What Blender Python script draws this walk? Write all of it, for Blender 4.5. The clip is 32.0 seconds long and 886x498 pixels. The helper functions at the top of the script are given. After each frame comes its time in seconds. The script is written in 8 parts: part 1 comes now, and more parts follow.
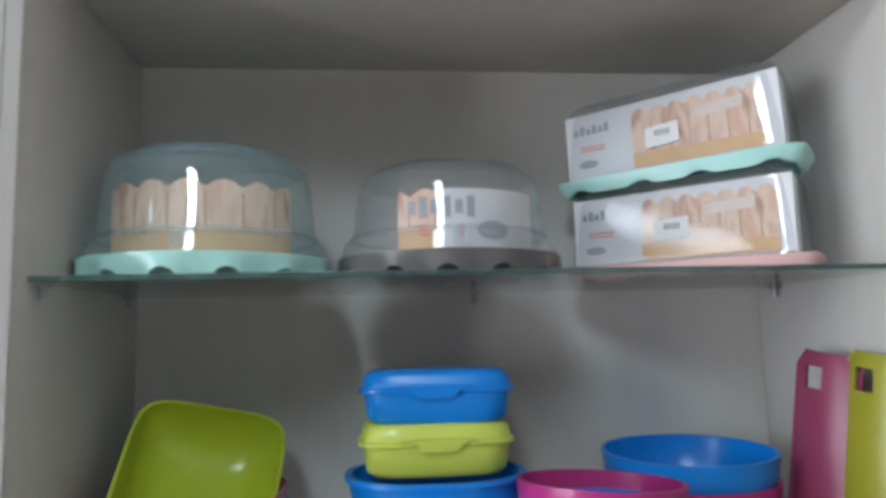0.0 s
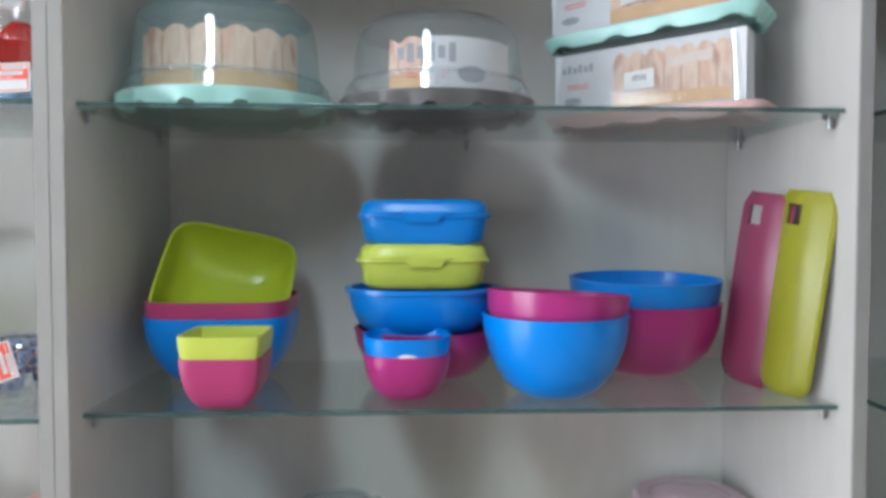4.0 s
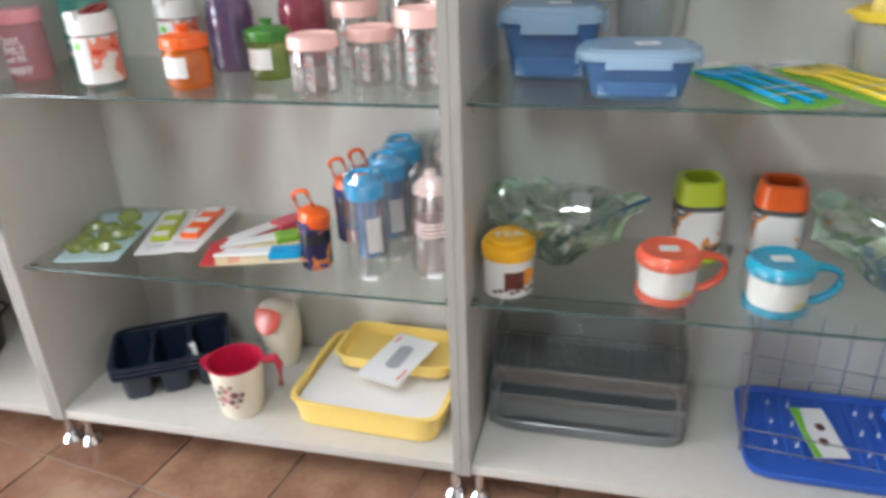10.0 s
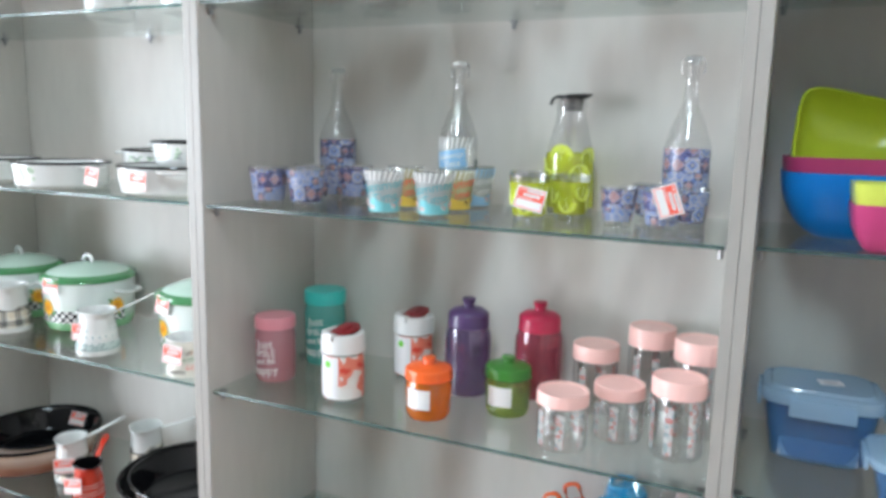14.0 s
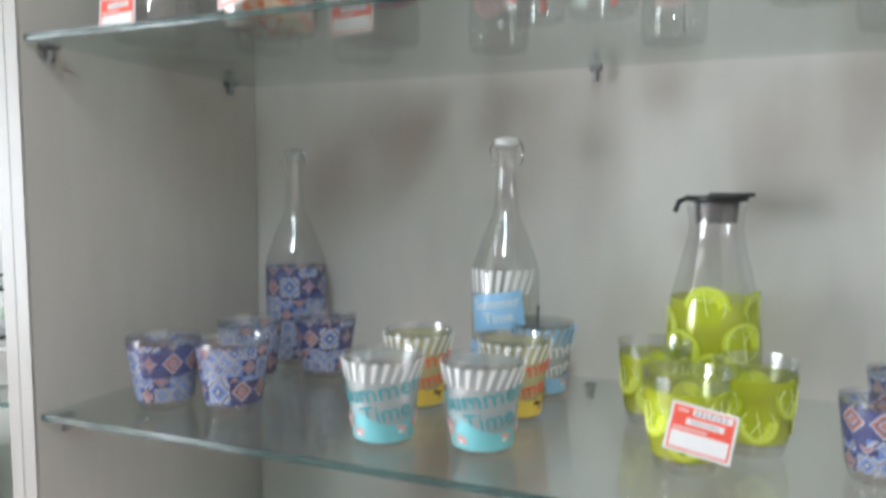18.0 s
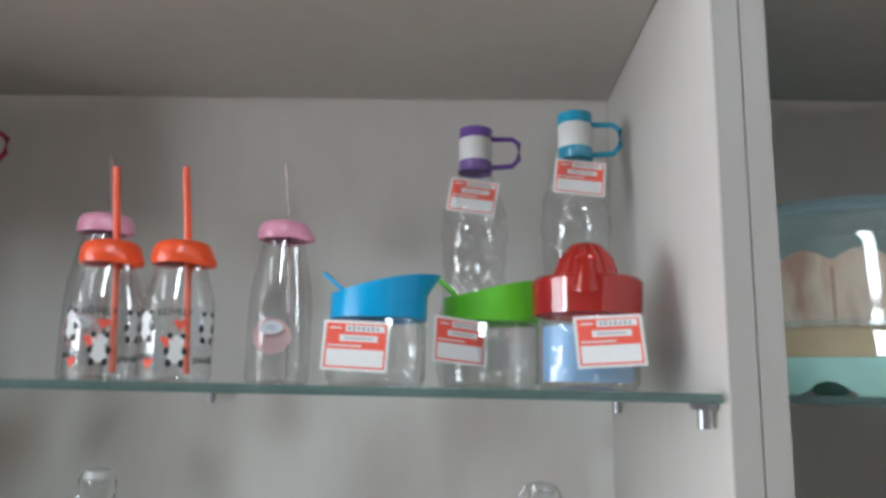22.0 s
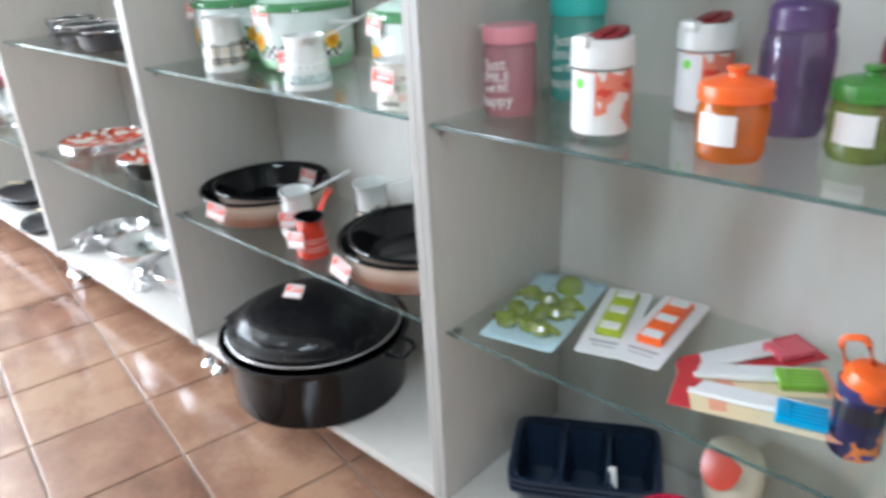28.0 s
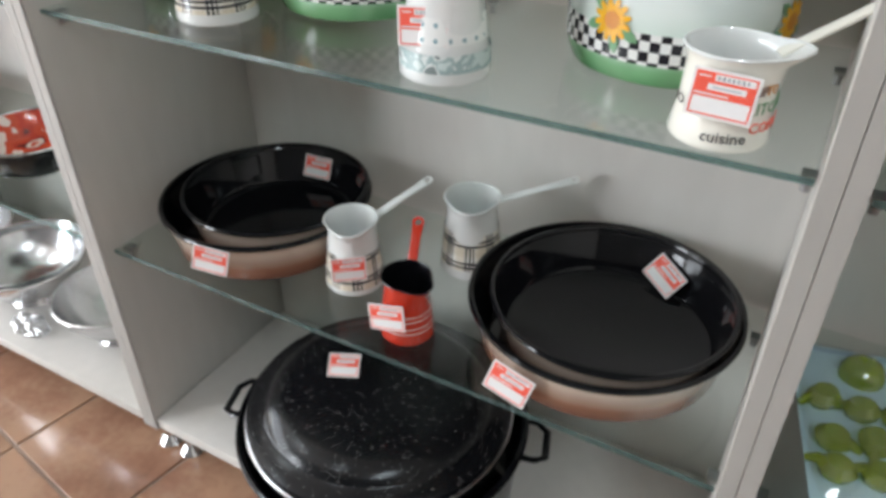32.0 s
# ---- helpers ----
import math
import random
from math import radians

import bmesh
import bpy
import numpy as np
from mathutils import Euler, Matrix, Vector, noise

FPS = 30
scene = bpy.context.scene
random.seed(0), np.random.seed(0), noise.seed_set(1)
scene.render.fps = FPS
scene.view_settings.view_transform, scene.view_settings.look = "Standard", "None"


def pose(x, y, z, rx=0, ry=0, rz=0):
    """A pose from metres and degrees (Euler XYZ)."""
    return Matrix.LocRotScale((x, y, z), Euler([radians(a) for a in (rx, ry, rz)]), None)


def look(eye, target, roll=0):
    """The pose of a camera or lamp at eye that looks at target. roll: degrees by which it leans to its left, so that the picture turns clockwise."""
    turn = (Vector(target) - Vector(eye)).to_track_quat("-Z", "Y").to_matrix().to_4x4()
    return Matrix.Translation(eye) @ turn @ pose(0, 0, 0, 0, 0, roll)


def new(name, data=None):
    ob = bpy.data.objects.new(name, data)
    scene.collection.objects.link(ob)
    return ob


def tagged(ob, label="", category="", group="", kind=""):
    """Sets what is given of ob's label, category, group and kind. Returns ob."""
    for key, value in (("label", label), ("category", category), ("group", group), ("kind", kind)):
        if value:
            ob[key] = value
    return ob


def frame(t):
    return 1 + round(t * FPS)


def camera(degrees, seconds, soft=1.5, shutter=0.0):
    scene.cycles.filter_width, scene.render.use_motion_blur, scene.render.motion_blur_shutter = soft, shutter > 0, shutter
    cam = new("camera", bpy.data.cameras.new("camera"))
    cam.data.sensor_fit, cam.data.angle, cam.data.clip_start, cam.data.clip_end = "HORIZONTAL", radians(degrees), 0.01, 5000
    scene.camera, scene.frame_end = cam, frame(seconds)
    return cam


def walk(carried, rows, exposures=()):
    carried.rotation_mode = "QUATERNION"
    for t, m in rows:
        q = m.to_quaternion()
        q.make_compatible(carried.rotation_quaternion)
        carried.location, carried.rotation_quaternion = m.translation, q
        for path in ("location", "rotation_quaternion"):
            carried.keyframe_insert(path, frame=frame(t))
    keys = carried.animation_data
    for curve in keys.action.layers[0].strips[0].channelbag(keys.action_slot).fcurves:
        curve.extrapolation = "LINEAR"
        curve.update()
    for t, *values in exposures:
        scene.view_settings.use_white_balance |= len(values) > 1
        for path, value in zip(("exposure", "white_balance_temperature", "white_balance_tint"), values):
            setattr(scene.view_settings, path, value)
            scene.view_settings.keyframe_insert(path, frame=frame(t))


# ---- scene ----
cam = camera(62.5, 32.0, soft=3.5, shutter=0.3)
PATH = [
    (0, (-0.003, -0.709, 1.491), (0.183, 1.269, 1.72), -1.3),
    (0.5, (-0.05, -0.773, 1.501), (0.081, 1.213, 1.694), -1.3),
    (1, (-0.023, -0.803, 1.507), (0.005, 1.188, 1.69), 1.6),
    (1.5, (0.001, -0.828, 1.494), (0.026, 1.168, 1.613), 1.4),
    (2, (0.007, -0.845, 1.478), (0.061, 1.152, 1.566), 0.5),
    (2.5, (0.017, -0.849, 1.464), (0.023, 1.151, 1.492), 0.8),
    (4.5, (0.059, -0.843, 1.392), (0.197, 1.148, 1.271), -0.9),
    (5, (0.066, -0.854, 1.366), (0.219, 1.13, 1.166), -2.1),
    (5.5, (0.033, -0.87, 1.344), (0.118, 1.108, 1.066), -2.6),
    (6, (0.025, -0.857, 1.324), (0.094, 1.109, 0.964), -2.9),
    (6.5, (0.019, -0.847, 1.31), (0.126, 1.092, 0.833), -1.7),
    (7, (0.07, -0.871, 1.259), (0.1, 1.046, 0.69), -1.3),
    (7.5, (0.064, -0.928, 1.231), (0.112, 0.95, 0.545), -1.3),
    (8, (0.066, -0.988, 1.197), (0.167, 0.847, 0.407), -2.8),
    (8.5, (0.076, -1.027, 1.184), (0.242, 0.776, 0.334), -2.6),
    (9, (0.096, -1.051, 1.159), (0.255, 0.721, 0.246), -3.0),
    (9.5, (0.021, -1.084, 1.132), (-0.155, 0.711, 0.267), -2.6),
    (10, (-0.103, -1.085, 1.128), (-0.541, 0.657, 0.248), -2.3),
    (10.5, (-0.163, -1.088, 1.152), (-0.779, 0.601, 0.278), -1.9),
    (11, (-0.197, -1.096, 1.167), (-0.941, 0.541, 0.292), -1.8),
    (11.5, (-0.228, -1.094, 1.205), (-0.95, 0.542, 0.309), -0.9),
    (12, (-0.247, -1.087, 1.219), (-1.02, 0.55, 0.371), -2.1),
    (12.5, (-0.265, -1.082, 1.258), (-1.083, 0.62, 0.599), -2.3),
    (13, (-0.247, -1.087, 1.292), (-1.118, 0.652, 0.826), -2.6),
    (13.5, (-0.308, -1.065, 1.316), (-1.115, 0.736, 0.992), 1.7),
    (15.5, (-0.345, -0.902, 1.378), (-1.145, 0.9, 1.039), -1.2),
    (16, (-0.384, -0.762, 1.363), (-1.22, 1.02, 1.011), -0.7),
    (16.5, (-0.441, -0.636, 1.365), (-1.41, 1.082, 1.037), -0.5),
    (17, (-0.567, -0.541, 1.356), (-1.537, 1.172, 1.001), -2.8),
    (17.5, (-0.644, -0.505, 1.363), (-1.456, 1.291, 1.023), -2.1),
    (18, (-0.652, -0.495, 1.411), (-1.4, 1.353, 1.247), 0.1),
    (18.5, (-0.648, -0.493, 1.47), (-1.415, 1.353, 1.407), 1.9),
    (19, (-0.661, -0.509, 1.505), (-1.458, 1.324, 1.589), 2.0),
    (19.5, (-0.673, -0.519, 1.524), (-1.431, 1.326, 1.675), 2.2),
    (20, (-0.655, -0.512, 1.531), (-1.252, 1.386, 1.739), 1.9),
    (20.5, (-0.602, -0.498, 1.537), (-1.007, 1.445, 1.786), 1.1),
    (21, (-0.562, -0.478, 1.545), (-0.785, 1.489, 1.835), 0.6),
    (21.5, (-0.541, -0.459, 1.551), (-0.653, 1.509, 1.887), 0.8),
    (22, (-0.53, -0.45, 1.557), (-0.602, 1.515, 1.922), 1.2),
    (22.5, (-0.523, -0.452, 1.555), (-0.61, 1.511, 1.928), 1.1),
    (23, (-0.524, -0.458, 1.519), (-0.653, 1.512, 1.839), 1.1),
    (23.5, (-0.517, -0.465, 1.481), (-0.707, 1.511, 1.718), 0.8),
    (24, (-0.515, -0.47, 1.44), (-0.723, 1.519, 1.473), -0.6),
    (24.5, (-0.511, -0.464, 1.4), (-0.764, 1.519, 1.345), -1.0),
    (25, (-0.506, -0.468, 1.337), (-0.781, 1.494, 1.064), -1.7),
    (25.5, (-0.504, -0.474, 1.295), (-0.831, 1.443, 0.826), -2.7),
    (27.5, (-0.464, -0.708, 1.093), (-1.433, 0.84, 0.277), -1.7),
    (28, (-0.516, -0.757, 1.103), (-1.793, 0.548, 0.286), -3.1),
    (28.5, (-0.573, -0.72, 1.114), (-2.038, 0.375, 0.306), -1.8),
    (29, (-0.629, -0.681, 1.131), (-2.16, 0.284, 0.28), 0.1),
    (29.5, (-0.74, -0.661, 1.135), (-2.252, 0.307, 0.253), 0.6),
    (30, (-0.896, -0.633, 1.134), (-2.366, 0.377, 0.227), -1.2),
    (30.5, (-1.026, -0.562, 1.142), (-2.5, 0.474, 0.273), -3.2),
    (31, (-1.159, -0.507, 1.11), (-2.428, 0.7, 0.145), -2.8),
    (31.5, (-1.289, -0.527, 1.105), (-2.272, 0.849, 0.038), -3.0),
    (32, (-1.329, -0.541, 1.097), (-2.131, 0.899, -0.035), -0.0),
]
# the film camera's own exposure and white balance along the way
EXPOSURES = [(0, -0.33, 6100, 11), (2, -0.17, 6050, 10), (5, -0.02, 6050, 10), (7, 0.2, 6150, 10), (8, 0.25, 6450, 13), (9, 0.22, 6600, 14), (11, 0.18, 6350, 11), (13, 0.18, 6050, 9), (16, -0.1, 6250, 10), (17, -0.1, 6300, 9), (20, -0.12, 6200, 12), (22, -0.46, 6150, 10), (23, -0.46, 6150, 10), (24, -0.30, 6250, 10), (25, -0.28, 6300, 10), (27.8, 0.25, 6050, 9), (28.3, -0.05, 5850, 9), (29, -1.05, 5750, 10), (30, -1.58, 5800, 11), (31, -1.22, 6200, 10), (32, -0.42, 6450, 11)]
walk(cam, [(t, look(eye, target, roll)) for t, eye, target, roll in PATH], EXPOSURES)

# ---- world and light ----
world = bpy.data.worlds.new("world")
scene.world = world
world.use_nodes = True
wn = world.node_tree.nodes
sky = wn.new("ShaderNodeTexSky")
sky.sky_type, sky.sun_disc = "NISHITA", False
sky.sun_elevation, sky.sun_rotation = radians(48), radians(-60)
wn["Background"].inputs[1].default_value = 0.12
world.node_tree.links.new(sky.outputs[0], wn["Background"].inputs[0])

sun = new("sun", bpy.data.lights.new("sun", "SUN"))
sun.data.energy, sun.data.angle, sun.data.color = 5.0, radians(0.6), (1.0, 0.95, 0.88)
sun.matrix_world = look((-12, -6, 10), (-6.5, -1.5, 0))


def area_lamp(name, eye, target, sx, sy, watts, color=(1, 1, 1)):
    d = bpy.data.lights.new(name, "AREA")
    d.shape, d.size, d.size_y, d.energy, d.color = "RECTANGLE", sx, sy, watts, color
    ob = new(name, d)
    ob.matrix_world = look(eye, target)
    return ob


LEFT_X, RIGHT_X, BACK_Y, FRONT_Y, CEIL_Z = -6.25, 1.02, 0.39, -3.3, 2.85
area_lamp("window_light", (LEFT_X + 0.06, -1.6, 1.45), (0, -1.6, 1.2), 3.0, 1.9, 195, (0.90, 0.955, 1.0))
# extra daylight lamp in an added, unseen door; brightens the far floor and parapet
area_lamp("door_light", (-5.15, FRONT_Y + 0.04, 1.15), (-5.15, 0, 0.9), 1.4, 1.9, 210, (0.90, 0.955, 1.0))
LAMPS = [(-4.1, -1.2, 14), (-2.3, -1.8, 4), (-0.45, -1.8, 36)]
for lx, ly, watts in LAMPS:
    area_lamp("ceiling_lamp", (lx, ly, CEIL_Z - 0.075), (lx, ly + 0.001, 0), 0.30, 1.20, watts, (0.80, 0.94, 1.0))



# ---- materials ----
def nodes_of(mat):
    mat.use_nodes = True
    return mat.node_tree.nodes, mat.node_tree.links, mat.node_tree.nodes["Principled BSDF"]


def paint(name, color, rough=0.35, var=0.08, scale=6.0, bump=0.0, bump_scale=200.0, metal=0.0, coat=0.0, stretch=(1, 1, 1), spec=0.5):
    """A plain surface with tone variation at two scales and a fine relief."""
    mat = bpy.data.materials.new(name)
    n, l, b = nodes_of(mat)
    tc, mp = n.new("ShaderNodeTexCoord"), n.new("ShaderNodeMapping")
    mp.inputs["Scale"].default_value = stretch
    l.new(tc.outputs["Object"], mp.inputs["Vector"])
    big, fine = n.new("ShaderNodeTexNoise"), n.new("ShaderNodeTexNoise")
    big.inputs["Scale"].default_value, fine.inputs["Scale"].default_value = scale, scale * 14
    big.inputs["Detail"].default_value = 4
    for t in (big, fine):
        l.new(mp.outputs[0], t.inputs["Vector"])
    add = n.new("ShaderNodeMath")
    add.operation = "ADD"
    l.new(big.outputs["Fac"], add.inputs[0]), l.new(fine.outputs["Fac"], add.inputs[1])
    rng = n.new("ShaderNodeMapRange")
    rng.inputs[1].default_value, rng.inputs[2].default_value = 0.6, 1.4
    rng.inputs[3].default_value, rng.inputs[4].default_value = 1 - var, 1 + var
    l.new(add.outputs[0], rng.inputs[0])
    mul = n.new("ShaderNodeVectorMath")
    mul.operation = "SCALE"
    mul.inputs[0].default_value = color[:3]
    l.new(rng.outputs[0], mul.inputs["Scale"])
    l.new(mul.outputs[0], b.inputs["Base Color"])
    b.inputs["Roughness"].default_value, b.inputs["Metallic"].default_value = rough, metal
    b.inputs["Coat Weight"].default_value, b.inputs["Specular IOR Level"].default_value = coat, spec
    if bump:
        t, bp = n.new("ShaderNodeTexNoise"), n.new("ShaderNodeBump")
        t.inputs["Scale"].default_value = bump_scale
        bp.inputs["Strength"].default_value, bp.inputs["Distance"].default_value = bump, 0.002
        l.new(mp.outputs[0], t.inputs["Vector"]), l.new(t.outputs["Fac"], bp.inputs["Height"]), l.new(bp.outputs[0], b.inputs["Normal"])
    return mat


def clear(name, tint=(1, 1, 1), gloss=0.06, rough=0.02, body=0.0, body_color=(1, 1, 1)):
    """Thin glass or clear plastic: a tinted see-through sheet with a Fresnel gloss; body: the share that is milky."""
    mat = bpy.data.materials.new(name)
    mat.use_nodes = True
    n, l = mat.node_tree.nodes, mat.node_tree.links
    n.remove(n["Principled BSDF"])
    out = n["Material Output"]
    tr, gl, fr = n.new("ShaderNodeBsdfTransparent"), n.new("ShaderNodeBsdfGlossy"), n.new("ShaderNodeLayerWeight")
    tr.inputs[0].default_value = (*tint, 1)
    gl.inputs["Roughness"].default_value = rough
    fr.inputs["Blend"].default_value = 0.5
    pw = n.new("ShaderNodeMath")
    pw.operation, pw.inputs[1].default_value = "POWER", 4.0
    l.new(fr.outputs["Facing"], pw.inputs[0])
    fr = pw
    base = tr
    if body:
        df, mx = n.new("ShaderNodeBsdfDiffuse"), n.new("ShaderNodeMixShader")
        tl, ad = n.new("ShaderNodeBsdfTranslucent"), n.new("ShaderNodeMixShader")
        df.inputs[0].default_value = tl.inputs[0].default_value = (*body_color, 1)
        ad.inputs[0].default_value, mx.inputs[0].default_value = 0.35, body
        l.new(df.outputs[0], ad.inputs[1]), l.new(tl.outputs[0], ad.inputs[2])
        l.new(tr.outputs[0], mx.inputs[1]), l.new(ad.outputs[0], mx.inputs[2])
        base = mx
    a = n.new("ShaderNodeMath")
    a.operation, a.inputs[1].default_value, a.inputs[2].default_value = "MULTIPLY_ADD", 0.7, 0.035 + gloss
    l.new(fr.outputs[0], a.inputs[0])
    top = n.new("ShaderNodeMixShader")
    l.new(a.outputs[0], top.inputs[0]), l.new(base.outputs[0], top.inputs[1]), l.new(gl.outputs[0], top.inputs[2])
    l.new(top.outputs[0], out.inputs[0])
    return mat


def ramp_mat(name, stops, scale=60.0, kind="VORONOI", rough=0.35, constant=True, uv=False, stretch=(1, 1, 1), alpha=1.0, dist=0.0):
    """A printed pattern: a texture cut into flat colours."""
    mat = bpy.data.materials.new(name)
    n, l, b = nodes_of(mat)
    tc, mp, cr = n.new("ShaderNodeTexCoord"), n.new("ShaderNodeMapping"), n.new("ShaderNodeValToRGB")
    mp.inputs["Scale"].default_value = stretch
    l.new(tc.outputs["UV" if uv else "Object"], mp.inputs["Vector"])
    if kind == "VORONOI":
        t = n.new("ShaderNodeTexVoronoi")
        src = t.outputs["Color"]
    elif kind == "CELL":
        t = n.new("ShaderNodeTexVoronoi")
        t.distance = "CHEBYCHEV"
        t.inputs["Randomness"].default_value = 0.0
        src = t.outputs["Distance"]
    elif kind == "RINGS":
        t = n.new("ShaderNodeTexVoronoi")
        t.inputs["Randomness"].default_value = 0.0
        src = t.outputs["Distance"]
    elif kind == "DOTS":
        t = n.new("ShaderNodeTexVoronoi")
        src = t.outputs["Distance"]
    elif kind == "WAVE":
        t = n.new("ShaderNodeTexWave")
        t.inputs["Distortion"].default_value = dist
        src = t.outputs["Fac"]
    else:
        t = n.new("ShaderNodeTexNoise")
        src = t.outputs["Fac"]
    t.inputs["Scale"].default_value = scale
    l.new(mp.outputs[0], t.inputs["Vector"])
    l.new(src, cr.inputs[0])
    cr.color_ramp.interpolation = "CONSTANT" if constant else "LINEAR"
    e = cr.color_ramp.elements
    while len(e) < len(stops):
        e.new(0.5)
    for s, (p, c) in zip(e, stops):
        s.position, s.color = p, (*c, 1)
    l.new(cr.outputs[0], b.inputs["Base Color"])
    b.inputs["Roughness"].default_value, b.inputs["Alpha"].default_value = rough, alpha
    return mat


LAMINATE = paint("laminate", (0.54, 0.515, 0.48), 0.42, 0.05, 3.0, 0.12, 260, stretch=(1, 1, 0.25))
EDGE_BAND = paint("edge_band", (0.34, 0.325, 0.30), 0.4, 0.05, 4.0, 0.1, 240, stretch=(1, 1, 0.3))
BACK_BOARD = paint("back_board", (0.60, 0.575, 0.54), 0.5, 0.05, 2.5, 0.1, 200, stretch=(1, 1, 0.3))
WALL_PAINT = paint("wall_paint", (0.74, 0.70, 0.65), 0.6, 0.05, 1.6, 0.2, 90)
CEILING_PAINT = paint("ceiling_paint", (0.8, 0.79, 0.77), 0.7, 0.04, 1.5, 0.1, 60)
GLASS = clear("shelf_glass", (0.93, 0.97, 0.955), 0.0, 0.015, 0.0)
GLASS_EDGE = clear("shelf_glass_edge", (0.60, 0.72, 0.70), 0.0, 0.12, 0.28, (0.20, 0.30, 0.295))
CLEAR_GLASS = clear("clear_glass", (0.955, 0.965, 0.965), 0.085, 0.03, 0.015, (0.85, 0.87, 0.88))
CLEAR_PLASTIC = clear("clear_plastic", (0.93, 0.95, 0.96), 0.03, 0.06, 0.10, (0.75, 0.78, 0.8))
CHROME = paint("chrome", (0.72, 0.72, 0.73), 0.16, 0.05, 20, metal=1.0)
PIN_METAL = paint("pin_metal", (0.34, 0.34, 0.35), 0.35, 0.1, 20, metal=1.0)
STEEL = paint("steel", (0.62, 0.62, 0.63), 0.24, 0.08, 12, metal=1.0)
PAPER = paint("paper_white", (0.74, 0.73, 0.72), 0.6, 0.03, 10)
RED_PRINT = paint("red_print", (0.80, 0.10, 0.06), 0.55, 0.06, 20)
GREY_PRINT = paint("grey_print", (0.28, 0.28, 0.30), 0.6, 0.1, 30)
LABEL_GREYISH = paint("faint_print", (0.45, 0.45, 0.47), 0.6, 0.1, 30)
GROUT = paint("grout", (0.28, 0.20, 0.155), 0.8, 0.15, 9, 0.4, 150)


def plastic(name, color, rough=0.28, var=0.035):
    return paint(name, color, rough, var, 9.0, 0.03, 300)


BLUE = plastic("plastic_blue", (0.01, 0.23, 0.72))
SKY_BLUE = plastic("plastic_sky_blue", (0.005, 0.24, 0.78))
MAGENTA = plastic("plastic_magenta", (0.42, 0.03, 0.19))
PINK = plastic("plastic_pink", (0.46, 0.05, 0.17))
LIME = plastic("plastic_lime", (0.42, 0.50, 0.03))
YELLOW_GREEN = plastic("plastic_yellow_green", (0.58, 0.66, 0.10))
MINT = plastic("plastic_mint", (0.42, 0.72, 0.66))
BLUSH = plastic("plastic_blush", (0.80, 0.50, 0.47))
GREY_PLASTIC = plastic("plastic_grey", (0.13, 0.122, 0.12))
LILAC = plastic("plastic_lilac", (0.56, 0.40, 0.45))
YELLOW = plastic("plastic_yellow", (0.85, 0.60, 0.06))
PALE_YELLOW = plastic("plastic_pale_yellow", (0.86, 0.66, 0.18))
ORANGE = plastic("plastic_orange", (0.85, 0.13, 0.02))
CORAL = plastic("plastic_coral", (0.80, 0.13, 0.07))
TEAL_BLUE = plastic("plastic_teal_blue", (0.02, 0.33, 0.50))
TURQUOISE = plastic("plastic_turquoise", (0.05, 0.50, 0.45))
ROSE = plastic("plastic_rose", (0.68, 0.26, 0.30))
PEACH = plastic("plastic_peach", (0.86, 0.53, 0.48))
SALMON_PINK = plastic("plastic_salmon_pink", (0.78, 0.33, 0.45))
CYAN = plastic("plastic_cyan", (0.0, 0.32, 0.63))
LEAF_DARK = plastic("print_leaf_dark", (0.10, 0.16, 0.13))
GREEN = plastic("plastic_green", (0.14, 0.56, 0.03))
DARK_GREEN = plastic("plastic_dark_green", (0.05, 0.20, 0.03))
CRIMSON = plastic("plastic_crimson", (0.48, 0.02, 0.07))
PURPLE = plastic("plastic_purple", (0.085, 0.045, 0.13))
VIOLET = plastic("plastic_violet", (0.16, 0.07, 0.34))
BURGUNDY = plastic("plastic_burgundy", (0.35, 0.03, 0.09))
NAVY = plastic("plastic_navy", (0.012, 0.022, 0.045))
DARK_BLUE = plastic("plastic_dark_blue", (0.02, 0.10, 0.48), 0.4)
CREAM = plastic("plastic_cream", (0.80, 0.73, 0.60))
WHITE = plastic("plastic_white", (0.74, 0.74, 0.73))
BLACK = plastic("plastic_black", (0.02, 0.02, 0.022), 0.4)
SMOKE = clear("smoke_plastic", (0.935, 0.94, 0.945), 0.05, 0.10, 0.15, (0.30, 0.315, 0.32))
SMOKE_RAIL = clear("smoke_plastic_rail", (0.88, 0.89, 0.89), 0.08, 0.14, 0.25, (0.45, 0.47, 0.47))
BLUE_CLEAR = clear("blue_clear_plastic", (0.58, 0.77, 0.94), 0.03, 0.08, 0.34, (0.20, 0.43, 0.74))
FROST_BLUE = clear("frosted_blue_lid", (0.70, 0.85, 0.95), 0.03, 0.15, 0.72, (0.53, 0.74, 0.91))
FROST = clear("frosted_plastic", (0.975, 0.975, 0.97), 0.02, 0.2, 0.26, (0.95, 0.94, 0.92))
DOME_BLUE = clear("dome_plastic", (0.93, 0.98, 0.985), 0.045, 0.05, 0.13, (0.74, 0.90, 0.92))
DOME_CAP = clear("dome_cap_plastic", (0.86, 0.94, 0.97), 0.06, 0.05, 0.34, (0.62, 0.80, 0.88))
PURPLE_CLEAR = clear("purple_clear", (0.58, 0.50, 0.68), 0.05, 0.06, 0.45, (0.20, 0.13, 0.28))
RED_CLEAR = clear("red_clear", (0.84, 0.46, 0.52), 0.05, 0.06, 0.5, (0.50, 0.08, 0.14))
ORANGE_CLEAR = clear("orange_clear", (0.95, 0.45, 0.12), 0.04, 0.05, 0.45, (0.85, 0.26, 0.02))
GREEN_CLEAR = clear("green_clear", (0.62, 0.75, 0.35), 0.04, 0.05, 0.3, (0.35, 0.45, 0.10))
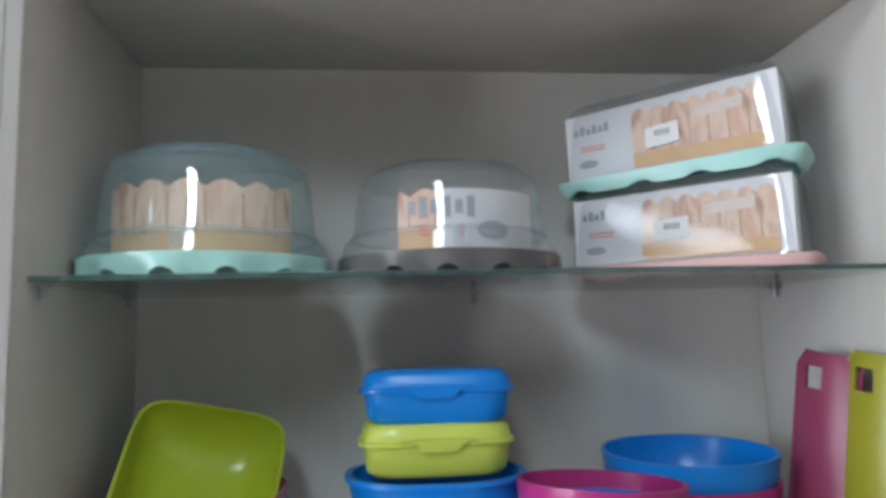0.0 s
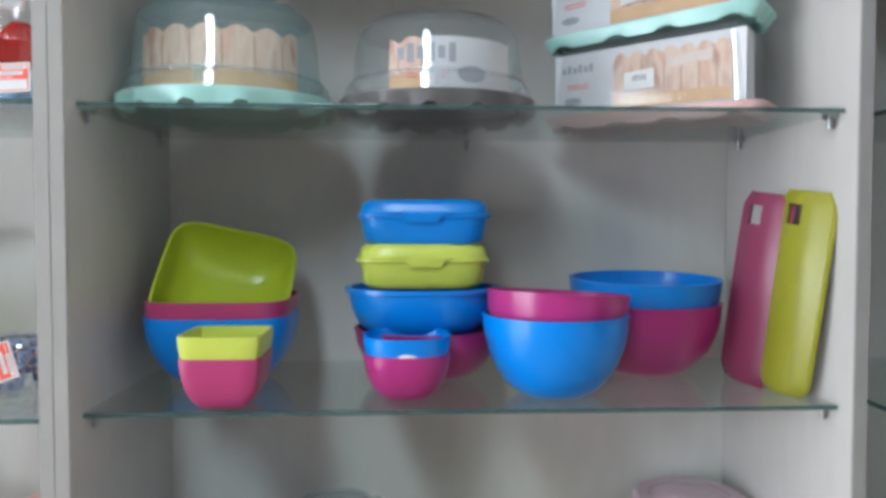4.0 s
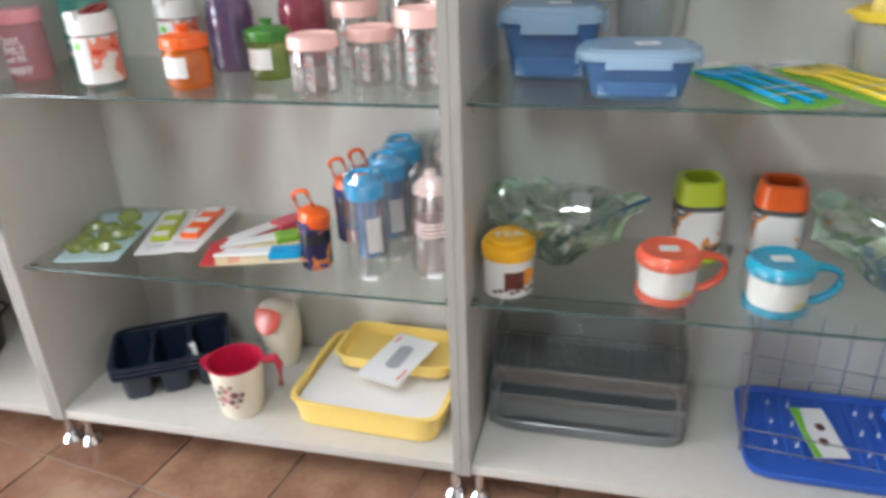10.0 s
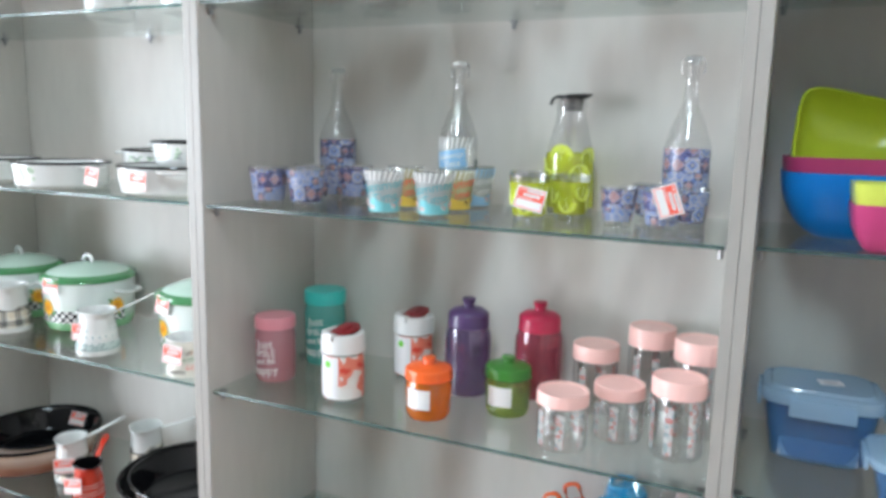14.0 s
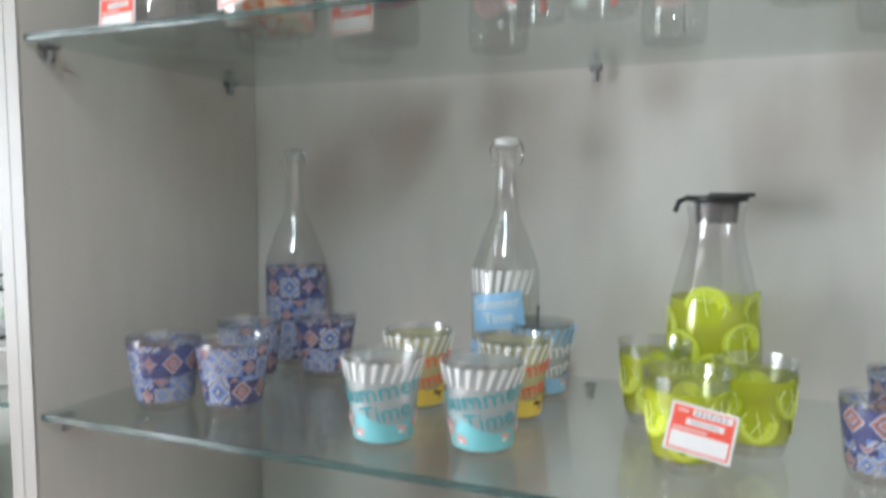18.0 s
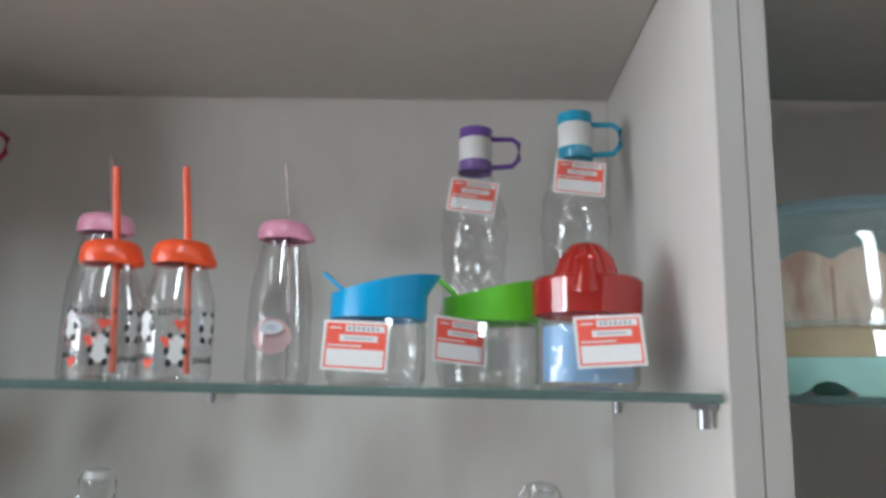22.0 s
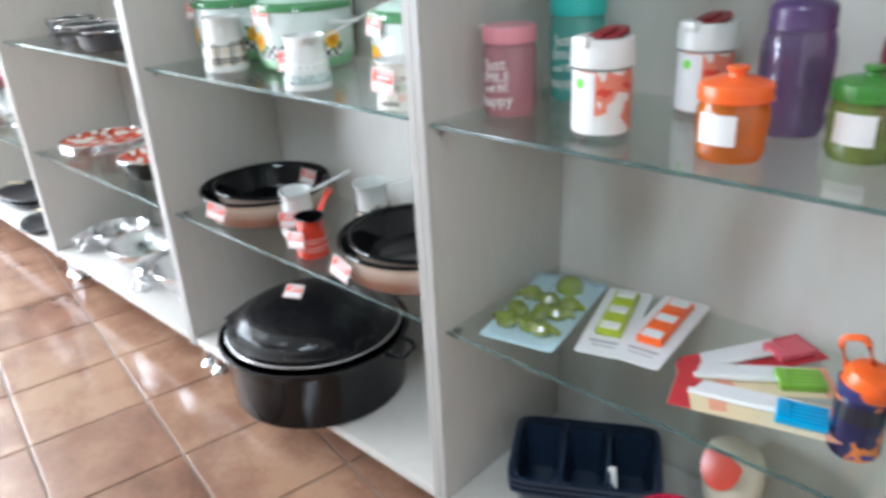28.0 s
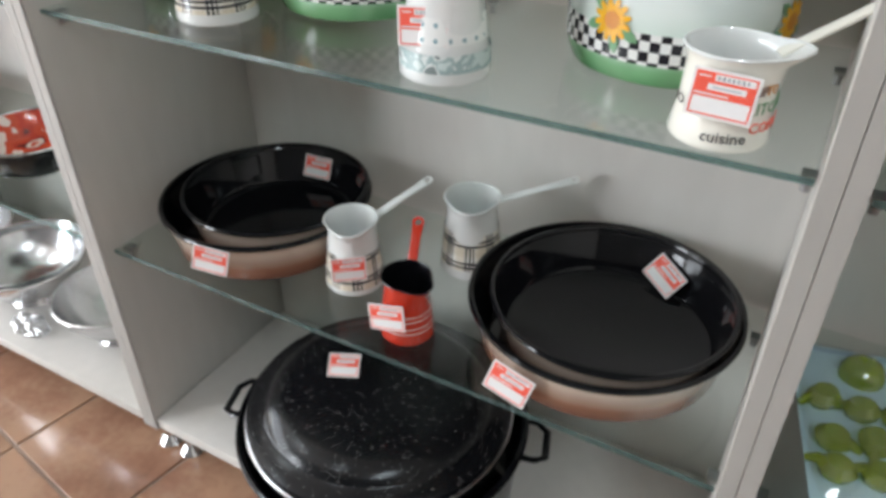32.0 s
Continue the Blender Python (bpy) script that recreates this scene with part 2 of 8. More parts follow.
DARK_GREEN_CLEAR = clear("dark_green_clear", (0.52, 0.66, 0.40), 0.06, 0.05, 0.42, (0.14, 0.26, 0.07))
RED_LID_CLEAR = clear("red_lid_clear", (0.85, 0.15, 0.10), 0.05, 0.05, 0.6, (0.62, 0.03, 0.02))
PINK_CLEAR = clear("pink_clear", (0.93, 0.68, 0.71), 0.04, 0.06, 0.55, (0.74, 0.36, 0.41))
ROSE_CLEAR = clear("pale_pink_clear", (0.95, 0.90, 0.90), 0.05, 0.05, 0.16, (0.82, 0.68, 0.69))
TURQ_CLEAR = clear("turquoise_clear", (0.60, 0.92, 0.86), 0.04, 0.06, 0.55, (0.18, 0.64, 0.58))
FILM = clear("wrapping_film", (0.97, 0.97, 0.97), 0.05, 0.05, 0.02, (0.9, 0.9, 0.9))
FILM_SOFT = clear("soft_film", (0.97, 0.98, 0.97), 0.09, 0.06, 0.015, (0.9, 0.9, 0.9))
FILM_SPARKLE = clear("sparkling_film", (0.97, 0.98, 0.97), 0.34, 0.03, 0.015, (0.9, 0.9, 0.9))
GREEN_SHEET = ramp_mat("green_leaf_print", [(0, (0.20, 0.40, 0.20)), (0.38, (0.34, 0.58, 0.40)), (0.5, (0.64, 0.76, 0.56)), (0.62, (0.22, 0.40, 0.20)), (0.75, (0.54, 0.60, 0.32))], 15, "NOISE", rough=0.03, constant=False, alpha=0.58)
ENAMEL_WHITE = paint("enamel_white", (0.72, 0.735, 0.72), 0.09, 0.02, 8, coat=0.3)
ENAMEL_CREAM = paint("enamel_cream", (0.80, 0.78, 0.70), 0.12, 0.02, 8, coat=0.3)
ENAMEL_GREEN = paint("enamel_green", (0.09, 0.30, 0.12), 0.12, 0.06, 8, coat=0.3)
ENAMEL_RED = paint("enamel_red", (0.50, 0.03, 0.012), 0.12, 0.04, 8, coat=0.3)
ENAMEL_PINK = paint("enamel_pink", (0.50, 0.12, 0.14), 0.15, 0.05, 8, coat=0.2)
ENAMEL_BLACK = paint("enamel_black", (0.005, 0.005, 0.006), 0.09, 0.3, 8, spec=0.3)
NONSTICK = paint("nonstick_dark", (0.03, 0.03, 0.035), 0.4, 0.15, 20)
SPECKLE = ramp_mat("enamel_speckled", [(0, (0.35, 0.35, 0.36)), (0.11, (0.006, 0.006, 0.007))], 180, "DOTS", 0.20)
SPECKLE.node_tree.nodes["Principled BSDF"].inputs["Specular IOR Level"].default_value = 0.25


# ---- mesh tools ----
def part(name, bm, mat, parent, label="", smooth=True):
    """Links a bmesh as one mesh object under a thing or a part."""
    me = bpy.data.meshes.new(name)
    bm.normal_update()
    if smooth:
        for f in bm.faces:
            f.smooth = True
        for e in bm.edges:
            if len(e.link_faces) == 2 and e.calc_face_angle(0) > 0.7:
                e.smooth = False
    bm.to_mesh(me)
    bm.free()
    me.materials.append(mat)
    ob = new(name, me)
    ob.parent = parent
    if label:
        tagged(ob, label)
    return ob


def thing(name, label, category, x, y, z, rz=0.0, group="", rx=0.0, ry=0.0):
    ob = new(name)
    ob.empty_display_size = 0.05
    ob.matrix_basis = pose(x, y, z, rx, ry, rz)
    return tagged(ob, label, category, group)


def box(sx, sy, sz, x=0.0, y=0.0, z=0.0, bevel=0.0, rot=None):
    """A box whose base centre is at (x, y, z)."""
    bm = bmesh.new()
    m = Matrix.Translation((x, y, z + sz / 2)) @ (rot or Matrix()) @ Matrix.Diagonal((sx, sy, sz, 1))
    bmesh.ops.create_cube(bm, size=1, matrix=m)
    if bevel:
        bmesh.ops.bevel(bm, geom=bm.edges[:], offset=bevel, segments=2, affect="EDGES", profile=0.6)
    return bm


def joined(*many):
    """One bmesh out of several."""
    out = bmesh.new()
    for bm in many:
        me = bpy.data.meshes.new("tmp")
        bm.to_mesh(me)
        bm.free()
        out.from_mesh(me)
        bpy.data.meshes.remove(me)
    return out


def moved(bm, m):
    bm.transform(m)
    return bm


def rev(profile, seg=36, n=2.0, ax=1.0, ay=1.0, wave=None, a0=0.0, a1=2 * math.pi):
    """A turned shape from (radius, height) pairs; n > 2 squares its plan; wave(angle, k) adds to radius and height."""
    bm = bmesh.new()
    full = abs(a1 - a0 - 2 * math.pi) < 1e-6
    count = seg if full else seg + 1
    rings = []
    uv = bm.loops.layers.uv.new("UVMap")
    for k, (r, z) in enumerate(profile):
        if r < 1e-6:
            rings.append([bm.verts.new((0, 0, z))] * count)
            continue
        ring = []
        for i in range(count):
            a = a0 + (a1 - a0) * i / seg
            c, s = math.cos(a), math.sin(a)
            q = (abs(c) ** n + abs(s) ** n) ** (-1 / n)
            dr, dz = wave(a, k) if wave else (0, 0)
            ring.append(bm.verts.new(((r + dr) * q * c * ax, (r + dr) * q * s * ay, z + dz)))
        rings.append(ring)
    rmax = max(p[0] for p in profile)
    for k in range(len(rings) - 1):
        for i in range(seg):
            j = (i + 1) % count
            vs = [rings[k][i], rings[k][j], rings[k + 1][j], rings[k + 1][i]]
            uniq = list(dict.fromkeys(vs))
            if len(uniq) < 3:
                continue
            f = bm.faces.new(uniq)
            for lp in f.loops:
                ii = i if lp.vert in (rings[k][i], rings[k + 1][i]) else i + 1
                lp[uv].uv = ((a0 + (a1 - a0) * ii / seg) * rmax, lp.vert.co.z)
    return bm


def tube(points, r, seg=8, closed=False, flat=1.0):
    """A round bar along points; flat squeezes it upright."""
    bm = bmesh.new()
    pts = [Vector(p) for p in points]
    rings = []
    for i, p in enumerate(pts):
        a = pts[i - 1] if (i or closed) else pts[i]
        b = pts[(i + 1) % len(pts)] if (i < len(pts) - 1 or closed) else pts[i]
        d = (b - a).normalized()
        u = d.cross(Vector((0, 0, 1)))
        u = u.normalized() if u.length > 1e-3 else Vector((1, 0, 0))
        w = u.cross(d).normalized()
        rr = r[i] if isinstance(r, (list, tuple)) else r
        rings.append([bm.verts.new(p + u * (math.cos(t) * rr) + w * (math.sin(t) * rr * flat)) for t in [2 * math.pi * k / seg for k in range(seg)]])
    for i in range(len(rings) - (0 if closed else 1)):
        p, q = rings[i], rings[(i + 1) % len(rings)]
        for k in range(seg):
            bm.faces.new((p[k], p[(k + 1) % seg], q[(k + 1) % seg], q[k]))
    if not closed:
        bm.faces.new(rings[0][::-1])
        bm.faces.new(rings[-1])
    return bm


def arc(cx, cy, cz, r, a0, a1, n=10, plane="xz", ry=None):
    out = []
    for i in range(n + 1):
        a = radians(a0 + (a1 - a0) * i / n)
        u, v = r * math.cos(a), (ry or r) * math.sin(a)
        out.append((cx + u, cy, cz + v) if plane == "xz" else (cx + u, cy + v, cz) if plane == "xy" else (cx, cy + u, cz + v))
    return out


def slab(outline, thick, bevel=0.0):
    """A flat plate from an outline in x, y."""
    bm = bmesh.new()
    f = bm.faces.new([bm.verts.new((x, y, 0)) for x, y in outline])
    got = bmesh.ops.extrude_face_region(bm, geom=[f])
    bmesh.ops.translate(bm, verts=[v for v in got["geom"] if isinstance(v, bmesh.types.BMVert)], vec=(0, 0, thick))
    bmesh.ops.recalc_face_normals(bm, faces=bm.faces[:])
    if bevel:
        bmesh.ops.bevel(bm, geom=bm.edges[:], offset=bevel, segments=2, affect="EDGES", profile=0.6)
    return bm


def rounded(w, h, r, n=5):
    pts = []
    for cx, cy, a in ((w / 2 - r, h / 2 - r, 0), (-w / 2 + r, h / 2 - r, 90), (-w / 2 + r, -h / 2 + r, 180), (w / 2 - r, -h / 2 + r, 270)):
        for i in range(n + 1):
            t = radians(a + 90 * i / n)
            pts.append((cx + r * math.cos(t), cy + r * math.sin(t)))
    return pts


def words(body, size, thick=0.0003):
    """Flat lettering in x, y, centred, as a bmesh."""
    c = bpy.data.curves.new("words", "FONT")
    c.body, c.size, c.align_x, c.align_y, c.extrude, c.resolution_u = body, size, "CENTER", "CENTER", thick, 2
    ob = bpy.data.objects.new("words", c)
    me = ob.to_mesh()
    bm = bmesh.new()
    bm.from_mesh(me)
    ob.to_mesh_clear()
    bpy.data.objects.remove(ob)
    bpy.data.curves.remove(c)
    return bm


def wrapped(bm, r, ang=0.0, z=0.0, slope=0.0):
    """Bends a flat x, y sheet round an upright axis: it faces -y at ang 0."""
    for v in bm.verts:
        a = v.co.x / r + radians(ang) - math.pi / 2
        rr = r + v.co.z + slope * v.co.y
        v.co = Vector((rr * math.cos(a), rr * math.sin(a), z + v.co.y))
    bmesh.ops.recalc_face_normals(bm, faces=bm.faces[:])
    return bm


def upright(bm, x=0.0, y=0.0, z=0.0, tilt=90.0, turn=0.0):
    return moved(bm, pose(x, y, z, tilt, 0, turn))


def grid_plate(w, h, nx=10, ny=3, thick=0.0004):
    bm = bmesh.new()
    vs = [[bm.verts.new((-w / 2 + w * i / nx, -h / 2 + h * j / ny, thick)) for j in range(ny + 1)] for i in range(nx + 1)]
    for i in range(nx):
        for j in range(ny):
            bm.faces.new((vs[i][j], vs[i + 1][j], vs[i + 1][j + 1], vs[i][j + 1]))
    return bm


TAG_PARTS = []


def price_tag(x, y, z, turn=0.0, tilt=80.0, lean=0.0, s=1.0, label="small white price card with red print"):
    """A printed price card, its lower edge's middle at the place given."""
    t = thing("price_tag", label, "price tag", x, y, z, group="price tags")
    t.matrix_basis = pose(x, y, z, 0, 0, turn) @ pose(0, 0, 0, tilt, 0, 0) @ pose(0, 0, 0, 0, 0, lean) @ Matrix.Diagonal((s, s, 1, 1))
    if not TAG_PARTS:
        card = slab([(-0.0255, 0), (0.0255, 0), (0.0255, 0.0385), (-0.0255, 0.0385)], 0.0006)
        bars = [box(0.0465, 0.0013, 0.0003, 0, 0.0028, 0.0006), box(0.0013, 0.017, 0.0003, -0.0226, 0.011, 0.0006), box(0.0013, 0.017, 0.0003, 0.0226, 0.011, 0.0006), slab([(-0.0232, 0.0165), (0.0232, 0.0165), (0.0232, 0.0362), (-0.0232, 0.0362)], 0.0009)]
        fields = [(("white_field", slab([(x0, y0), (x1, y0), (x1, y1), (x0, y1)], 0.0012), PAPER)) for x0, x1, y0, y1 in ((-0.0085, 0.0215, 0.0300, 0.0350), (-0.0125, 0.0165, 0.0225, 0.0273), (-0.0205, -0.0115, 0.0319, 0.0331), (-0.0215, 0.0045, 0.0184, 0.0196))]
        figures = [box(0.0018, 0.0026 + 0.0006 * (k % 2), 0.0002, -0.0055 + 0.0036 * k, 0.0325, 0.0012) for k in range(7)]
        TAG_PARTS.extend(part(nm, bm, mt, t, smooth=False) for nm, bm, mt in (("card", card, PAPER), ("red_print", joined(*bars), RED_PRINT), *fields, ("price_print", joined(*figures), GREY_PRINT), ("writing", box(0.022, 0.0018, 0.0002, 0.002, 0.0249, 0.0012), LABEL_GREYISH)))
    else:
        for p in TAG_PARTS:
            q = p.copy()
            scene.collection.objects.link(q)
            q.parent = t
    return t


def petal_shape(r0, r1, count):
    return slab([((r1 if q % 2 else r0) * math.cos(math.pi * q / count), (r1 if q % 2 else r0) * math.sin(math.pi * q / count)) for q in range(2 * count)], 0.0004)


# ---- the room ----
def wall(name, sx, sy, sz, x, y, z, mat, label="", holes=()):
    ob = part(name, box(sx, sy, sz, x, y, z), mat, None, smooth=False)
    return tagged(ob, label or "plain painted shop wall", "wall", kind="structure")


mid_x, len_x = (LEFT_X + RIGHT_X) / 2, RIGHT_X - LEFT_X
mid_y, len_y = (BACK_Y + FRONT_Y) / 2, BACK_Y - FRONT_Y
wall("wall_north", len_x + 0.3, 0.15, CEIL_Z + 0.1, mid_x, BACK_Y + 0.075, -0.05, WALL_PAINT)
# south side is out of view; dark grey keeps bounced light down
SOUTH_PAINT = paint("wall_grey", (0.19, 0.185, 0.18), 0.6, 0.05, 1.6, 0.2, 90)
# opening for the added door, out of view
DOOR_X0, DOOR_X1, DOOR_TOP = -5.95, -4.35, 2.20
wall("wall_south", RIGHT_X + 0.15 - DOOR_X1, 0.15, CEIL_Z + 0.1, (RIGHT_X + 0.15 + DOOR_X1) / 2, FRONT_Y - 0.075, -0.05, SOUTH_PAINT)
wall("wall_south_end", DOOR_X0 - LEFT_X + 0.15, 0.15, CEIL_Z + 0.1, (DOOR_X0 + LEFT_X - 0.15) / 2, FRONT_Y - 0.075, -0.05, SOUTH_PAINT)
wall("wall_south_top", DOOR_X1 - DOOR_X0, 0.15, CEIL_Z + 0.05 - DOOR_TOP, (DOOR_X0 + DOOR_X1) / 2, FRONT_Y - 0.075, DOOR_TOP, SOUTH_PAINT)
wall("wall_east", 0.15, len_y, CEIL_Z + 0.1, RIGHT_X + 0.075, mid_y, -0.05, WALL_PAINT)
# the west wall has a wide window over a low parapet
WIN_Y0, WIN_Y1, WIN_Z0, WIN_Z1 = -3.05, 0.15, 0.47, 2.40
wx = LEFT_X - 0.075
wall("wall_west_low", 0.15, len_y, WIN_Z0 + 0.05, wx, mid_y, -0.05, WALL_PAINT, "pale plastered parapet under the shop window")
wall("wall_west_top", 0.15, len_y, CEIL_Z + 0.05 - WIN_Z1, wx, mid_y, WIN_Z1, WALL_PAINT)
wall("wall_west_side", 0.15, BACK_Y - WIN_Y1, WIN_Z1 - WIN_Z0, wx, (BACK_Y + WIN_Y1) / 2, WIN_Z0, WALL_PAINT)
wall("wall_west_end", 0.15, WIN_Y0 - FRONT_Y, WIN_Z1 - WIN_Z0, wx, (FRONT_Y + WIN_Y0) / 2, WIN_Z0, WALL_PAINT)
ceil = part("ceiling", box(len_x + 0.3, len_y + 0.3, 0.1, mid_x, mid_y, CEIL_Z), CEILING_PAINT, None, smooth=False)
tagged(ceil, "plain white painted shop ceiling", "ceiling", kind="structure")
win = thing("window_1", "wide shop window with daylight behind", "window", wx, 0, WIN_Z0)
tagged(win, kind="structure")
FRAME_PAINT = paint("window_frame_paint", (0.75, 0.74, 0.72), 0.4, 0.04, 6)
wl = WIN_Y1 - WIN_Y0
for k in range(4):
    part("window_frame", box(0.06, 0.05, WIN_Z1 - WIN_Z0, 0, WIN_Y0 + 0.025 + (wl - 0.05) * k / 3, 0, 0.004), FRAME_PAINT, win)
for k in (0, 1):
    part("window_frame", box(0.05, wl, 0.05, 0, (WIN_Y0 + WIN_Y1) / 2, k * (WIN_Z1 - WIN_Z0 - 0.05), 0.004), FRAME_PAINT, win)
for k in range(3):
    pane = part("pane", box(0.006, wl / 3 - 0.06, WIN_Z1 - WIN_Z0 - 0.1, 0, WIN_Y0 + wl * (k + 0.5) / 3, 0.05), CLEAR_GLASS, win, smooth=False)
    pane.visible_shadow = False
part("window_sill", box(0.24, wl, 0.03, 0.05, (WIN_Y0 + WIN_Y1) / 2, -0.032, 0.005), FRAME_PAINT, win)

# unseen door, added as a source for the extra daylight
door = thing("door_1", "unseen double glazed door, added to let daylight in", "door", (DOOR_X0 + DOOR_X1) / 2, FRONT_Y - 0.075, -0.025)
tagged(door, kind="structure")
for s in (-1, 1):
    for dx in (0.03, 0.765):
        part("door_frame", box(0.06, 0.05, DOOR_TOP - 0.004, s * dx, 0, 0.002, 0.004), FRAME_PAINT, door)
    for dz in (0.002, DOOR_TOP - 0.062):
        part("door_rail", box(0.672, 0.05, 0.06, s * 0.3975, 0, dz, 0.004), FRAME_PAINT, door)
    pane = part("pane", box(0.672, 0.006, DOOR_TOP - 0.13, s * 0.3975, 0, 0.064), CLEAR_GLASS, door, smooth=False)
    pane.visible_shadow = False
    part("door_handle", tube([(s * 0.06, 0.02, 0.95), (s * 0.06, 0.06, 0.95), (s * 0.06, 0.06, 1.25), (s * 0.06, 0.02, 1.25)], 0.009, 8), STEEL, door)

GROUND_MAT = paint("pavement_mat", (0.55, 0.52, 0.48), 0.8, 0.1, 1.0, 0.3, 30)
ground = part("ground", box(120, 120, 0.1, LEFT_X, 0, -0.25), GROUND_MAT, None, smooth=False)
tagged(ground, "sunlit pale paved ground outside the window", "ground", kind="structure")
POSTER = ramp_mat("poster_print", [(0, (0.80, 0.81, 0.76)), (0.47, (0.78, 0.74, 0.40)), (0.54, (0.50, 0.60, 0.42)), (0.60, (0.45, 0.50, 0.62)), (0.66, (0.82, 0.82, 0.78))], 7, "NOISE", 0.7)
ob = tagged(part("poster", box(0.004, 1.2, 0.55, LEFT_X - 0.02, -0.35, WIN_Z0 + 0.03), POSTER, None, smooth=False), "faded yellow and green window poster", "poster")

for lx, ly, _ in LAMPS:
    t = thing("ceiling_light", "long white ceiling light panel, lit", "ceiling light", lx, ly, CEIL_Z, group="ceiling lights")
    part("frame", joined(box(0.36, 0.03, 0.06, 0, 0.615, -0.06, 0.004), box(0.36, 0.03, 0.06, 0, -0.615, -0.06, 0.004), box(0.03, 1.20, 0.06, 0.165, 0, -0.06, 0.004), box(0.03, 1.20, 0.06, -0.165, 0, -0.06, 0.004)), WHITE, t)
    dm = bpy.data.materials.get("diffuser_glow")
    if dm is None:
        dm = bpy.data.materials.new("diffuser_glow")
        dm.use_nodes = True
        bs = dm.node_tree.nodes["Principled BSDF"]
        bs.inputs["Emission Color"].default_value, bs.inputs["Emission Strength"].default_value = (0.9, 0.96, 1, 1), 6.0
    part("diffuser", box(0.298, 1.198, 0.012, 0, 0, -0.03), dm, t, "glowing white diffuser", smooth=False)

# ---- shelving units ----
EDGES = [-5.19, -4.17, -3.20, -2.24, -1.2985, -0.3555, 0.598]
SHELF_Z = (0.461, 0.827, 1.190, 1.555)
FLOOR_Z, TOP_Z, DEPTH, PT = 0.100, 1.884, 0.36, 0.0172
BASE_Z, GROUND_Z = 0.075, -0.025
L1, L2, L3, L4 = SHELF_Z
BO = FLOOR_Z


def bracket_bm():
    return joined(box(0.012, 0.016, 0.004, 0, 0, -0.004), moved(rev([(0, 0), (0.004, 0), (0.004, 0.012), (0, 0.012)], 10), pose(0, 0, -0.004, 180)), tube([(0, 0, -0.004), (0.003, 0.0, -0.012)], 0.0022, 6))


def shelving_unit(x0, x1, label, levels=SHELF_Z, fronts=(0.020, 0.020, 0.020, 0.020)):
    w = x1 - x0
    u = thing("shelving_unit", label, "shelving unit", (x0 + x1) / 2, 0, 0, group="row of shelving units")
    gap = 0.0002
    for s in (-1, 1):
        part("side_panel", box(PT - 2 * gap, DEPTH - 0.002, TOP_Z + 0.02 - BASE_Z, s * (w / 2 - PT / 2), DEPTH / 2 + 0.002, BASE_Z, 0.0004), LAMINATE, u)
        part("edge_band", box(PT - 2 * gap - 0.0006, 0.002, TOP_Z + 0.019 - BASE_Z, s * (w / 2 - PT / 2), 0.0006, BASE_Z + 0.0005), EDGE_BAND, u)
    inner = w - 2 * PT - 0.0016
    part("bottom_board", box(inner, DEPTH - 0.012, 0.022, 0, DEPTH / 2 - 0.002, FLOOR_Z - 0.022, 0.0012), LAMINATE, u)
    part("top_board", box(inner, DEPTH - 0.012, 0.018, 0, DEPTH / 2 - 0.002, TOP_Z, 0.0012), LAMINATE, u)
    part("back_panel", box(w - 0.002, 0.008, TOP_Z + 0.02 - BASE_Z, 0, DEPTH + 0.007, BASE_Z), BACK_BOARD, u, smooth=False)
    for z, fy in zip(levels, fronts):
        sh = part("glass_shelf", box(inner - 0.004, DEPTH - 0.008 - fy - 0.003, 0.006, 0, (fy + 0.003 + DEPTH - 0.008) / 2, z - 0.006), GLASS, u, "clear glass shelf with greenish edge", smooth=False)
        part("polished_edge", box(inner - 0.004, 0.003, 0.006, 0, fy + 0.0014, z - 0.006, 0.001), GLASS_EDGE, sh)
        for s in (-1, 1):
            for yy in (fy + 0.024, 0.30):
                part("shelf_pin", moved(bracket_bm(), pose(s * (inner / 2 - 0.007), yy, z - 0.0062)), PIN_METAL, u)
        part("shelf_clip", moved(bracket_bm(), pose(0.02, DEPTH - 0.012, z - 0.0062)), PIN_METAL, u)
    for s in (-1, 1):
        for yy in (0.05, 0.31):
            lg = part("leg", rev([(0.010, 0.02), (0.010, 0.085), (0.026, 0.086), (0.026, 0.100), (0, 0.100)], 18), CHROME, u)
            part("foot", rev([(0, 0), (0.021, 0), (0.023, 0.003), (0.018, 0.012), (0.011, 0.02), (0.011, 0.024)], 18), CHROME, lg)
            for ob in (lg, lg.children[0]):
                ob.matrix_basis = pose(s * (w / 2 - 0.027), yy, GROUND_Z) if ob is lg else Matrix()
    return u


UNITS = ["dark baking trays and cookware", "red cookware and serving pieces", "red plates and steel strainers", "white and black enamelware", "bottles, jars and glasses", "colourful plastic kitchenware"]
FRONTS = {4: (0.020, 0.008, 0.005, 0.004), 5: (0.026, 0.026, 0.027, 0.024)}
for k in range(6):
    shelving_unit(EDGES[k], EDGES[k + 1], fronts=FRONTS.get(k, (0.020,) * 4), label="grey-beige laminate shelving unit holding " + UNITS[k])

# the row along the east wall, turned to face west
for y1, y0 in ((0.36, -0.33), (-0.33, -1.28)):
    u = shelving_unit(0, y1 - y0, "grey-beige laminate corner shelving unit with tin buckets" if y1 > 0 else "empty grey-beige laminate corner shelving unit", SHELF_Z if y1 > 0 else ())
    u.matrix_basis = pose(0.612, (y0 + y1) / 2, 0, 0, 0, -90)


